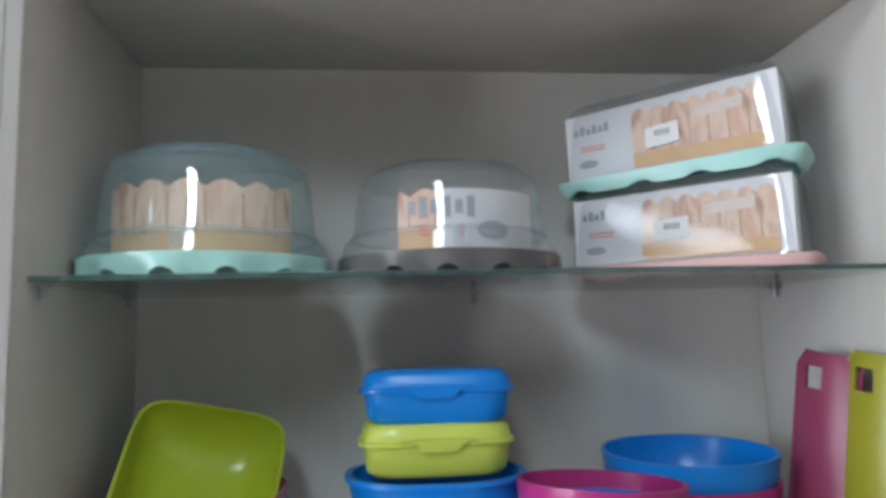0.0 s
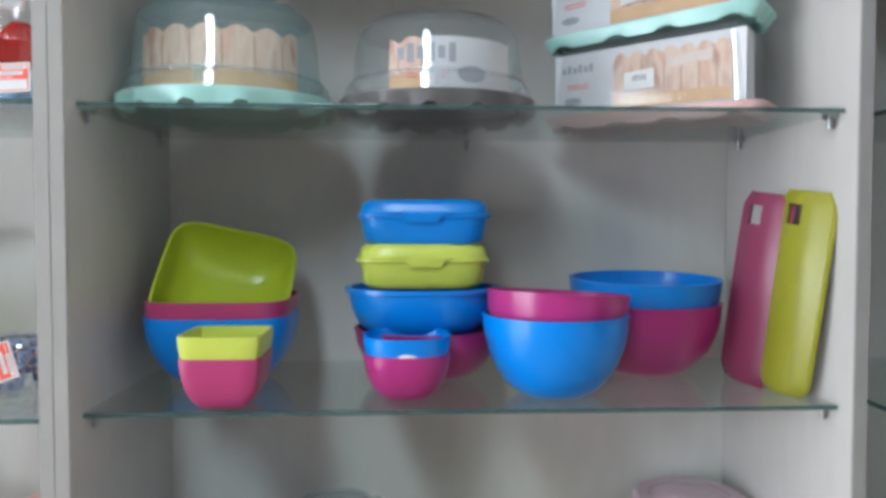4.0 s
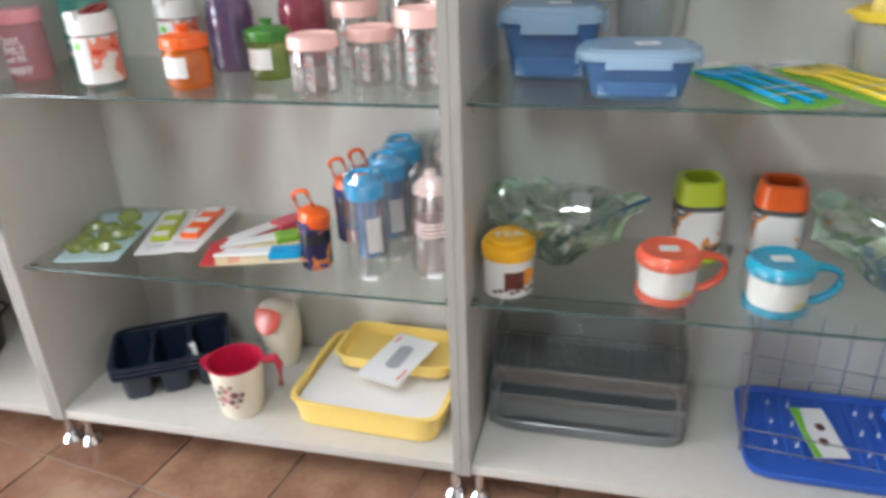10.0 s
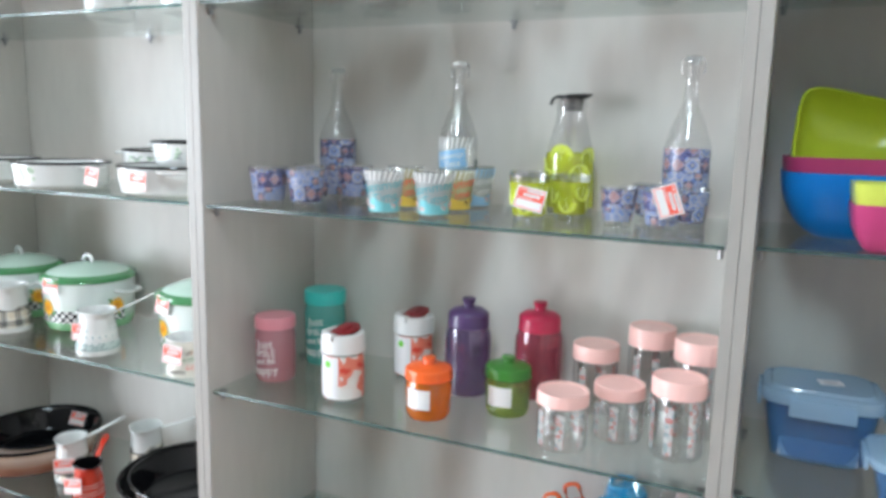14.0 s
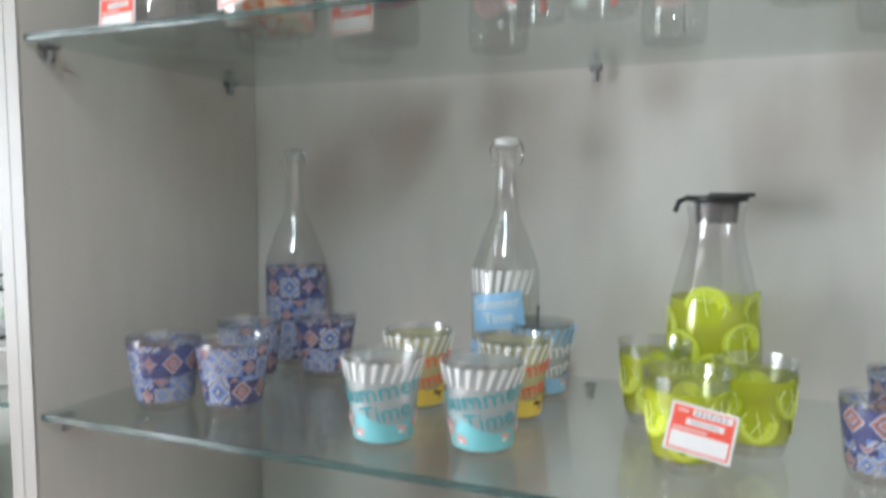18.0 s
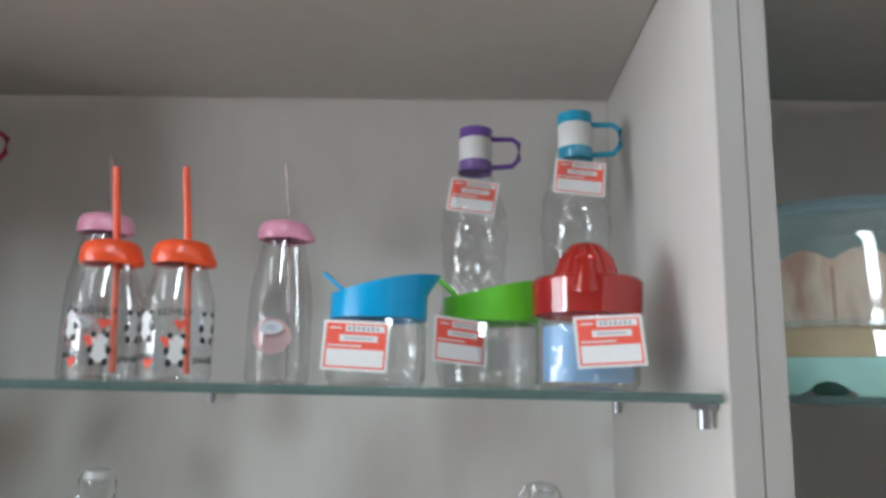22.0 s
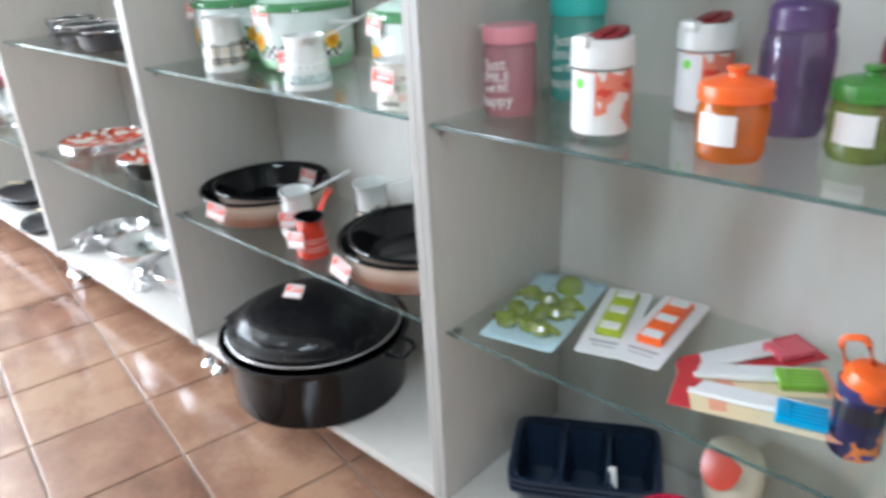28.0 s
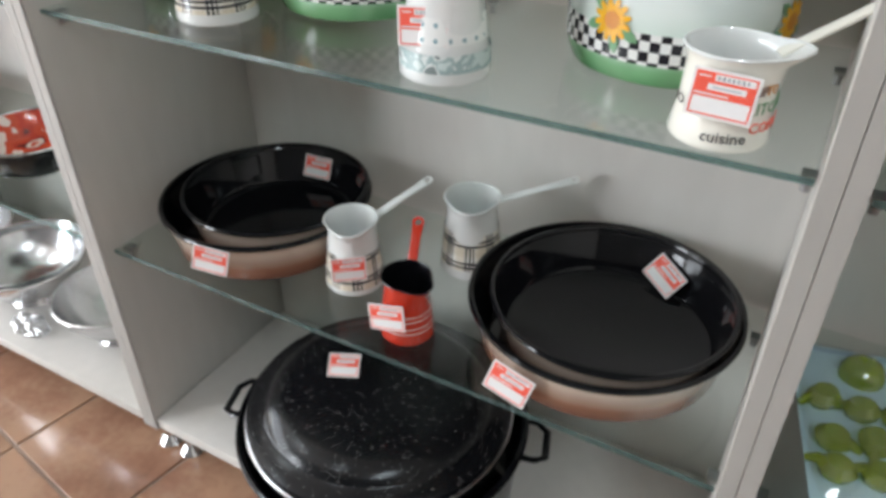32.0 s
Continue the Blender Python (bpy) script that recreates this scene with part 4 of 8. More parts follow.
t = thing("citrus_juicer", "yellow citrus juicer on a frosted cup", "citrus juicer", 0.321, 0.272, L2)
part("cup", rev([(0, 0), (0.036, 0), (0.039, 0.004), (0.051, 0.088), (0.048, 0.088), (0.036, 0.006), (0, 0.006)], 40), FROST, t, "frosted plastic cup")
part("collar", rev([(0.046, 0.084), (0.058, 0.09), (0.060, 0.103), (0.057, 0.106), (0.05, 0.100), (0.03, 0.098), (0, 0.098)], 40), YELLOW, t)
part("reamer", rev([(0.032, 0.098), (0.029, 0.115), (0.020, 0.134), (0.008, 0.148), (0, 0.152)], 64, wave=lambda a, k: (0.0035 * abs(math.sin(a * 5)) * (1 if k < 4 else 0), 0)), PALE_YELLOW, t)
part("spout", box(0.02, 0.012, 0.006, -0.060, 0, 0.098, 0.002), YELLOW, t)

LOGO_BLUE = paint("label_blue", (0.06, 0.10, 0.35), 0.5, 0.08, 20)


def storage_tub(x, y, r, h, label, q=0.70):
    t = thing("storage_tub", label, "food container", x, y, L2, group="lilac lidded tubs")
    part("tub", rev([(0, 0), (r * 0.82, 0), (r * 0.88, 0.006), (r * 0.94, h * (q + 0.02)), (r * 0.91, h * (q + 0.02)), (r * 0.86, 0.008), (0, 0.008)], 48), FROST, t, "frosted round tub")
    u = (1 - q) / 0.30
    lid = [(0.95, 0.0), (1.0, 0.01), (1.02, 0.06), (1.0, 0.2), (0.93, 0.25), (0.72, 0.26), (0.68, 0.23), (0.6, 0.24), (0.5, 0.29), (0.28, 0.30), (0, 0.30)]
    part("lid", rev([(r * a, h * (q + u * b)) for a, b in lid], 48), LILAC, t, "lilac plastic lid")
    part("lid_grip", box(0.05, 0.018, h * 0.14 * u, r * 0.3, -r * 0.99, h * q, 0.004), LILAC, t)
    part("lid_grip", box(0.012, 0.03, 0.02, r * 1.0, 0, h * (q + 0.02), 0.003), LILAC, t)
    part("paper_label", wrapped(grid_plate(0.078, 0.034), r * 0.925, -14, h * (0.42 if q < 0.75 else 0.62)), LABEL_WHITE, t, "white printed label")
    part("label_mark", wrapped(grid_plate(0.036, 0.024, 8, 2, 0.0009), r * 0.925, -2, h * (0.42 if q < 0.75 else 0.62)), LOGO_BLUE, t)
    part("label_bars", wrapped(joined(*[box(0.002, 0.016, 0.0004, 0.0035 * k, 0, 0.0008) for k in range(5)]), r * 0.925, -32, h * (0.42 if q < 0.75 else 0.62)), GREY_PRINT, t)
    return t


storage_tub(0.485, 0.258, 0.087, 0.172, "tall frosted storage tub with lilac lid and label", 0.79)
storage_tub(0.467, 0.122, 0.083, 0.104, "low frosted storage tub with lilac lid and label")

CARD_GREEN = paint("card_green", (0.16, 0.46, 0.05), 0.5, 0.06, 12)


def fork_set(x, y, rz, mat, label):
    t = thing("utensil_set", label, "utensil set", x, y, L2, rz, group="carded salad servers")
    part("backing_card", slab([(-0.055, -0.14), (0.0, -0.155), (0.055, -0.14), (0.06, 0.05), (0.05, 0.13), (-0.05, 0.13), (-0.06, 0.05)], 0.0012), CARD_GREEN, t, "green cardboard", smooth=False)
    part("card_head", moved(slab([(-0.045, 0.13), (0.045, 0.13), (0.045, 0.165), (-0.045, 0.165)], 0.0013), pose(0, 0, 0.0002)), LABEL_WHITE, t, "white printed card top", smooth=False)
    part("card_picture", moved(slab([(-0.038, 0.138), (-0.01, 0.138), (-0.01, 0.158), (-0.038, 0.158)], 0.0006), pose(0, 0, 0.0016)), LABEL_GREY, t, smooth=False)
    for k in (-1, 0, 1):
        cx = k * 0.033
        part("utensil", joined(tube([(cx, -0.135 + 0.012 * abs(k), 0.005), (cx * 0.96, -0.04, 0.006), (cx * 0.9, 0.045, 0.005)], [0.0045, 0.005, 0.0038], 8),
             moved(slab([(-0.006, 0), (0.006, 0), (0.019, 0.03), (0.021, 0.058), (0.012, 0.066), (0.007, 0.045), (0.003, 0.066), (-0.003, 0.066), (-0.007, 0.045), (-0.012, 0.066), (-0.021, 0.058), (-0.019, 0.03)], 0.004, 0.0008), pose(cx * 0.9, 0.04, 0.003))), mat, t)
    for k in (-0.06, -0.1):
        part("wire_tie", tube([(-0.045, k, 0.009), (0.0, k - 0.004, 0.012), (0.045, k, 0.009)], 0.0009, 5), WHITE, t)
    return t


fork_set(0.112, 0.182, 27, CYAN, "three blue plastic servers wired to a green card")
fork_set(0.258, 0.205, 27, YELLOW, "three yellow plastic servers wired to a green card")

# ---- lowest glass shelf ----
TEA_DARK = paint("tea_brown", (0.10, 0.025, 0.018), 0.35, 0.2, 30)
ORANGE_ART = paint("orange_fruit", (0.80, 0.30, 0.03), 0.4, 0.15, 40)


def tea_tin(x, y, rz, label):
    t = thing("tea_tin", label, "tin", x, y, L1, rz, group="tea tins")
    r, h = 0.047, 0.108
    part("can", rev([(0, 0), (r * 0.97, 0), (r, 0.003), (r, h * 0.68), (0, h * 0.68)], 40), ENAMEL_WHITE, t)
    part("cup_picture", wrapped(grid_plate(0.036, 0.034, 10, 2), r + 0.0004, 2, 0.037), TEA_DARK, t)
    part("orange_picture", wrapped(slab([(0.017 * math.cos(a / 3), 0.017 * math.sin(a / 3)) for a in range(19)], 0.0005), r + 0.0003, 36, 0.040), ORANGE_ART, t)
    part("berry_print", wrapped(joined(*[moved(slab([(0.005 * math.cos(a), 0.004 * math.sin(a)) for a in range(6)], 0.0006), pose(-0.034 + 0.0105 * k, 0.003 * (k % 3), 0)) for k in range(8)]), r + 0.0003, 0, 0.013), TEA_DARK, t)
    part("lid", rev([(r * 1.0, h * 0.67), (r * 1.05, h * 0.68), (r * 1.06, h * 0.84), (r * 1.02, h * 0.89), (r * 0.86, h * 0.90), (r * 0.84, h * 0.985), (r * 0.80, h), (0, h)], 40), plastic("lid_amber", (0.78, 0.40, 0.02)), t, "amber plastic lid")
    part("lettering", moved(words("TEA", 0.032), pose(0, 0, h + 0.0006)), WHITE, t)
    return t


tea_tin(-0.278, 0.098, 20, "white tea tin with amber lid and fruit picture")
tea_tin(0.522, 0.090, -6, "white tea tin with amber lid and fruit picture")
MUG_LABEL = ramp_mat("soup_mug_label", [(0, (0.80, 0.80, 0.78)), (0.62, (0.70, 0.62, 0.20)), (0.72, (0.45, 0.50, 0.38))], 16, "NOISE", 0.4)


def soup_mug(x, y, rz, mat, label):
    t = thing("soup_mug", label, "mug", x, y, L1, rz, group="lidded soup mugs")
    r, h = 0.053, 0.092
    part("cup", rev([(0, 0.004), (r * 0.86, 0.004), (r * 0.9, 0.01), (r * 0.93, h * 0.78), (0, h * 0.78)], 40), WHITE, t)
    part("paper_label", wrapped(grid_plate(0.13, 0.048, 20, 2), r * 0.925 + 0.0004, -5, h * 0.45), MUG_LABEL, t)
    part("base_ring", rev([(0, 0), (r * 0.98, 0), (r * 1.02, 0.004), (r * 1.0, 0.013), (r * 0.9, 0.013)], 40), mat, t)
    part("lid", rev([(r * 0.94, h * 0.74), (r * 1.06, h * 0.75), (r * 1.08, h * 0.83), (r * 1.02, h * 0.93), (r * 0.9, h), (r * 0.84, h * 0.985), (0, h * 0.985)], 40), mat, t)
    part("handle", tube([(r * 0.9, 0, h * 0.84), (r * 1.35, 0, h * 0.83), (r * 1.7, 0, h * 0.77), (r * 1.90, 0, h * 0.67), (r * 1.95, 0, h * 0.55), (r * 1.88, 0, h * 0.42), (r * 1.68, 0, h * 0.27), (r * 1.35, 0, h * 0.14), (r * 0.95, 0, 0.010)], [0.014, 0.011, 0.010, 0.0095, 0.0095, 0.0095, 0.010, 0.011, 0.012], 10, flat=0.6), mat, t)
    part("sticker", box(0.034, 0.022, 0.0006, 0.0, 0.0, h * 0.986, rot=Matrix.Rotation(radians(-rz + 8), 4, "Z")), PAPER, t, "white price sticker")
    wrap = rev([(r * 1.10, 0.0), (r * 1.13, h * 0.5), (r * 1.11, h * 0.9)], 26, wave=lambda a, k: (0.0025 * math.sin(a * 9 + k * 2) + 0.0012 * math.sin(a * 31 + k), 0), a0=2.6, a1=5.6)
    part("film_wrap", wrap, FILM_SOFT, t, "crinkled clear film", smooth=False)
    return t


soup_mug(0.003, 0.120, 12, CORAL, "coral lidded soup mug with paper label, film wrapped")
soup_mug(0.185, 0.109, 8, TEAL_BLUE, "teal blue lidded soup mug with paper label, film wrapped")
TOOL_ART = ramp_mat("cutlery_print", [(0, (0.78, 0.77, 0.76)), (0.5, (0.70, 0.30, 0.10)), (0.57, (0.10, 0.10, 0.10)), (0.63, (0.78, 0.77, 0.76)), (0.72, (0.25, 0.45, 0.50))], 17, "NOISE", 0.35)


def cutlery_holder(x, y, mat, rz, label):
    t = thing("cutlery_holder", label, "cutlery holder", x, y, L1, rz, group="cutlery holders")
    h = 0.165
    part("body", rev([(0, 0), (0.040, 0), (0.042, 0.004), (0.044, h * 0.74), (0.041, h * 0.74), (0.039, 0.006), (0, 0.006)], 48, n=3.5), CLEAR_PLASTIC, t)
    part("printed_sleeve", rev([(0.0445, 0.02), (0.0455, h * 0.66)], 48, n=3.5), TOOL_ART, t, "white sleeve printed with cutlery")
    # added smoky sleeve that greys the opening in place of its shade
    part("inner_cup", rev([(0, 0.012), (0.036, 0.012), (0.038, h * 0.72)], 40, n=3.5), SMOKE_RAIL, t, "added smoky sleeve imitating the shaded interior")
    part("base_ring", rev([(0, -0.0), (0.045, 0.0), (0.0465, 0.006), (0.044, 0.012)], 48, n=3.5), mat, t)
    part("collar", rev([(0.0425, h * 0.72), (0.047, h * 0.73), (0.043, h * 0.9), (0.041, h * 0.98), (0.037, h), (0.029, h * 0.99), (0.031, h * 0.9), (0.037, h * 0.74)], 48, n=3.5), mat, t, "bright plastic collar with square opening")
    if mat is not LIME:
        part("sticker", upright(slab([(-0.014, -0.02), (0.015, -0.018), (0.013, 0.02), (-0.015, 0.018)], 0.0005), 0.012, -0.0495, h * 0.24, 84), PAPER, t, "white price sticker")
    return t


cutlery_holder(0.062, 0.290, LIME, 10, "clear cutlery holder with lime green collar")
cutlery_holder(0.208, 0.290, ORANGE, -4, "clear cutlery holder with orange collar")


def leaf_bowl(x, y, rz, label, spoon_mat):
    t = thing("leaf_bowl", label, "salad bowl", x, y, L1, rz, group="wrapped leaf bowls")
    rnd = random.Random(int(x * 1000))
    ph = [rnd.uniform(0, 6) for _ in range(4)]

    def wv(a, k):
        u = k / 6
        return (u * (0.022 * math.cos(a * 2 + 0.2) + 0.012 * math.sin(a * 7 + ph[0]) + 0.003 * math.sin(a * 15 + ph[1])), u * u * (0.018 * math.sin(a * 3 + ph[2]) + 0.008 * math.sin(a * 11 + ph[3])))

    facet = random.Random(int(x * 1000) + 9)

    def leafy(a, k):
        dr, dz = wv(a, k * 0.67)
        return dr + facet.uniform(-0.0022, 0.0022), dz + facet.uniform(-0.002, 0.002) * (k > 1)
    part("bowl", rev([(0, 0.004), (0.024, 0.0), (0.034, 0.014), (0.050, 0.034), (0.068, 0.054), (0.086, 0.072), (0.100, 0.088), (0.112, 0.101), (0.122, 0.112), (0.128, 0.118)], 52, wave=leafy), GREEN_SHEET, t, "green marbled glass leaf bowl", smooth=False)
    crease = random.Random(int(x * 1000) + 5)
    wrap = rev([(0.028, 0.001), (0.042, 0.018), (0.066, 0.044), (0.092, 0.070), (0.111, 0.094), (0.126, 0.116), (0.110, 0.124), (0.086, 0.118), (0.060, 0.112), (0.030, 0.108), (0.0, 0.106)], 44, wave=lambda a, k: (crease.uniform(-0.005, 0.006) * (0 < k < 10), crease.uniform(-0.006, 0.007) * (0 < k < 10)))
    part("film_wrap", wrap, FILM_SPARKLE, t, "crinkled clear film", smooth=False)
    part("paper_label", upright(slab([(-0.022, -0.035), (0.02, -0.03), (0.024, 0.034), (-0.016, 0.036)], 0.0006), 0.03, 0.062, 0.085, 60, 12), LABEL_WHITE, t, "white paper label inside")
    part("serving_spoon", tube([(0.0, -0.06, 0.06), (0.06, -0.035, 0.095), (0.125, 0.0, 0.125), (0.165, 0.02, 0.140)], [0.011, 0.006, 0.005, 0.007], 8, flat=0.5), spoon_mat, t)
    return t


leaf_bowl(-0.198, 0.222, -6, "green leaf-shaped glass bowl with spoon in film", plastic("spoon_dark_teal", (0.02, 0.10, 0.14)))
leaf_bowl(0.395, 0.212, -4, "green leaf-shaped glass bowl with spoon in film", plastic("spoon_olive", (0.12, 0.11, 0.06)))

# ---- bottom of the unit ----
SMOKE_SOLID = plastic("smoke_tray", (0.17, 0.178, 0.182), 0.22)
t = thing("dish_drainer", "smoky grey clear plastic two-tier dish drainer", "dish drainer", -0.125, 0.228, BO)
part("tray", rev([(0, 0.004), (0.45, 0.0), (0.485, 0.004), (0.50, 0.026), (0.49, 0.028), (0.475, 0.008), (0, 0.007)], 64, n=8, ax=0.405, ay=0.215), SMOKE_SOLID, t, "smoky grey tray")
for z0, wide in ((0.012, 0.39), (0.118, 0.375)):
    for sx in (-1, 1):
        part("side_wall", box(0.004, 0.185, 0.095, sx * wide / 2, 0, z0, 0.001), SMOKE, t)
        part("side_rail", box(0.006, 0.185, 0.005, sx * wide / 2, 0, z0 + 0.095, 0.001), SMOKE_RAIL, t, "bright top edge")
    part("front_wall", box(wide, 0.004, 0.074 if z0 < 0.1 else 0.034, 0, -0.096, z0, 0.001), SMOKE, t)
    part("front_rail", box(wide + 0.006, 0.006, 0.004, 0, -0.097, z0 + (0.074 if z0 < 0.1 else 0.034), 0.001), SMOKE_RAIL, t, "bright top edge")
    part("back_wall", box(wide, 0.004, 0.095, 0, 0.096, z0, 0.001), SMOKE, t)
    part("back_rail", box(wide + 0.006, 0.006, 0.004, 0, 0.096, z0 + 0.095, 0.001), SMOKE_RAIL, t, "bright top edge")
part("shelf_floor", box(0.365, 0.185, 0.003, 0, 0, 0.122, 0.001), SMOKE, t)
for k in range(10):
    part("slot_rib", box(0.003, 0.13, 0.012, -0.16 + 0.0355 * k, 0.0, 0.1255, 0.001), SMOKE_RAIL, t)
for sx in (-1, 1):
    part("post", box(0.008, 0.008, 0.115, sx * 0.18, -0.088, 0.014, 0.002), SMOKE_RAIL, t)

t = thing("dish_rack", "blue plastic dish rack tray with wire frame", "dish rack", 0.366, 0.205, BO, -2)
part("tray", rev([(0, 0.006), (0.44, 0.0), (0.48, 0.004), (0.50, 0.020), (0.485, 0.022), (0.46, 0.011), (0, 0.010)], 72, n=9, ax=0.365, ay=0.285), DARK_BLUE, t, "blue ribbed tray")
for k in range(12):
    part("rib", box(0.007, 0.2, 0.006, -0.145 + 0.0265 * k, 0.02, 0.010, 0.002), DARK_BLUE, t)
for row in (-0.115, -0.075, 0.055, 0.085):
    for k in range(7):
        part("peg", rev([(0.0022, 0), (0.0018, 0.012), (0, 0.0135)], 8), WHITE if k % 2 else CLEAR_PLASTIC, t).matrix_basis = pose(row, -0.075 + 0.032 * k, 0.012)
part("cutlery_cup", moved(rev([(0, 0), (0.43, 0), (0.5, 0.11), (0.475, 0.11), (0.41, 0.006), (0, 0.006)], 40, n=4, ax=0.062, ay=0.150), pose(0.138, 0.02, 0.026, 0, 20, 24)), plastic("cup_blue", (0.03, 0.16, 0.60)), t, "blue cutlery cup")
part("leaflet", moved(slab([(-0.033, -0.075), (0.033, -0.075), (0.033, 0.075), (-0.033, 0.075)], 0.0015), pose(-0.03, 0.0, 0.022, 0, 0, 10)), LABEL_WHITE, t, "white printed leaflet", smooth=False)
part("leaflet_edge", moved(slab([(-0.033, -0.075), (-0.018, -0.075), (-0.022, 0.0), (-0.012, 0.075), (-0.033, 0.075)], 0.0006), pose(-0.03, 0.0, 0.0236, 0, 0, 10)), CARD_GREEN, t, smooth=False)
for k in (0, 1):
    part("leaflet_picture", moved(slab([(0.009 * math.cos(a / 3) + 0.008 * k, 0.012 * math.sin(a / 3) - 0.03 + 0.045 * k) for a in range(19)], 0.0006), pose(-0.03, 0, 0.0236, 0, 0, 10)), TEA_DARK, t, smooth=False)
for zz in (0.045, 0.085):
    part("wire", tube([(-0.19, -0.10, zz), (0.17, -0.12, zz - 0.01), (0.185, 0.1, zz + 0.01), (-0.175, 0.12, zz + 0.03), (-0.19, -0.10, zz)], 0.0016, 6), STEEL, t)
for k in range(6):
    part("wire", tube([(-0.15 + 0.06 * k, 0.125, 0.03), (-0.15 + 0.06 * k, 0.125, 0.22)], 0.0016, 6), STEEL, t)
part("wire", tube([(-0.18, 0.125, 0.18), (0.17, 0.125, 0.18)], 0.0016, 6), STEEL, t)
part("wire", tube([(-0.19, -0.10, 0.03), (-0.19, -0.06, 0.26), (-0.185, 0.1, 0.27)], 0.002, 6), STEEL, t)

t = thing("cable", "thin white electric cable lying on the floor", "cable", 0.47, 0.03, GROUND_Z)
part("cord", tube([(-0.16, 0.03, 0.0032), (-0.094, -0.002, 0.0032), (-0.043, 0.007, 0.0032), (0.019, 0.009, 0.0032), (0.076, -0.004, 0.0032), (0.10, -0.025, 0.0032)], 0.003, 8), WHITE, t)


# ---- unit with bottles, jars and glasses ----
def glass_bottle(x, y, cap_mat, side, label, h=0.24, rz=0):
    """A waisted water bottle with a banded cap and a loop."""
    t = thing("glass_bottle", label, "bottle", x, y, L4, rz, group="loop-cap bottles")
    r = 0.034
    outline = [(r * 0.9, 0.0), (r, 0.006), (r, h * 0.22), (r * 0.95, h * 0.30), (r * 0.88, h * 0.38), (r * 0.86, h * 0.46), (r * 0.94, h * 0.56), (r * 0.90, h * 0.66), (r * 0.62, h * 0.78), (r * 0.5, h * 0.82), (r * 0.5, h * 0.86)]
    rings = [(0, 0.004)]
    for (r0, z0), (r1, z1) in zip(outline, outline[1:]):
        rings += [(r0 + (r1 - r0) * q / 4, z0 + (z1 - z0) * q / 4) for q in range(4)]
    rings.append(outline[-1])
    part("body", rev(rings, 48, wave=lambda a, k: (0.0024 * math.sin(a * 6 + k * 0.55) * math.sin(k * 0.8) if 5 < k < 32 else 0, 0)), CLEAR_GLASS, t, "clear dimpled glass body")
    c = part("cap", rev([(r * 0.52, h * 0.825), (r * 0.50, h * 0.83), (r * 0.50, h * 0.865), (r * 0.46, h * 0.87), (r * 0.46, h * 0.965), (r * 0.50, h * 0.97), (r * 0.50, h), (0, h)], 32), cap_mat, t)
    part("cap_band", rev([(r * 0.475, h * 0.87), (r * 0.485, h * 0.875), (r * 0.485, h * 0.955), (r * 0.475, h * 0.96)], 32), WHITE, c, "white paper band")
    part("loop", tube([(side * r * 0.46, 0, h * 0.965), (side * r * 1.1, 0, h * 0.965), (side * r * 1.3, 0, h * 0.945), (side * r * 1.3, 0, h * 0.885), (side * r * 1.1, 0, h * 0.855), (side * r * 0.46, 0, h * 0.848)], 0.0028, 8), cap_mat, c)
    return t


def spout_jar(x, y, lid_mat, body_mat, label, rz=0, h=0.088, r=0.040, flip=-1):
    """A squarish glass jar with a slanting pouring lid."""
    t = thing("pouring_jar", label, "jar", x, y, L4, rz, group="pouring jars")
    part("body", rev([(0, 0.004), (r * 0.9, 0), (r, 0.005), (r, h * 0.52), (r * 0.9, h * 0.58), (r * 0.9, h * 0.62)], 40, n=3.2), body_mat, t)
    part("lid", rev([(r * 0.93, h * 0.57), (r * 1.03, h * 0.58), (r * 1.03, h * 0.80), (r * 1.02, h * 0.875), (r * 0.94, h * 0.865), (r * 0.6, h * 0.865), (0, h * 0.865)], 48, wave=lambda a, k: (0.011 * max(0, math.cos(a)) ** 6 * (k in (3, 4)), 0.0095 * math.cos(a) * (1, 0.6)[k == 5] * (k in (3, 4, 5)))), lid_mat, t, "plastic lid slanting up to a pouring beak")
    part("flap", moved(box(0.024, 0.016, 0.003, 0, 0, 0, 0.001), pose(-r * 1.0, 0, h * 0.90, 0, 40, 0)), lid_mat, t)
    return t


FRUIT = ramp_mat("fruit_candy_print", [(0, (0.70, 0.62, 0.56)), (0.5, (0.80, 0.22, 0.05)), (0.6, (0.75, 0.55, 0.35)), (0.7, (0.25, 0.45, 0.60))], 34, "NOISE", 0.3, alpha=0.75)


def citrus_jar(x, y, lid_mat, label, rz=0, inside=None):
    t = thing("citrus_jar", label, "citrus jar", x, y, L4, rz, group="citrus press jars")
    part("body", rev([(0, 0.004), (0.034, 0), (0.038, 0.005), (0.038, 0.052), (0.034, 0.058)], 40, n=2.6), CLEAR_GLASS, t, "clear glass cup")
    if inside:
        part("paper_insert", rev([(0.033, 0.006), (0.033, 0.046)], 30, n=2.6), inside, t, "printed paper insert")
    part("lid", rev([(0.035, 0.054), (0.041, 0.055), (0.042, 0.080), (0.039, 0.083), (0.034, 0.070), (0.024, 0.070)], 48), lid_mat, t)
    part("reamer", rev([(0.024, 0.066), (0.023, 0.085), (0.018, 0.100), (0.009, 0.110), (0, 0.113)], 60, wave=lambda a, k: (0.0025 * abs(math.sin(a * 5)) * (k < 4), 0)), lid_mat, t)
    part("lip", moved(rev([(0.010, 0), (0.006, 0.018), (0.0075, 0.022)], 16), pose(-0.040, 0, 0.072, 0, -25, 0)), lid_mat, t)
    part("handle", tube([(0.038, 0, 0.078), (0.052, 0, 0.079), (0.056, 0, 0.06), (0.053, 0, 0.038)], 0.0045, 8), lid_mat, t)
    return t


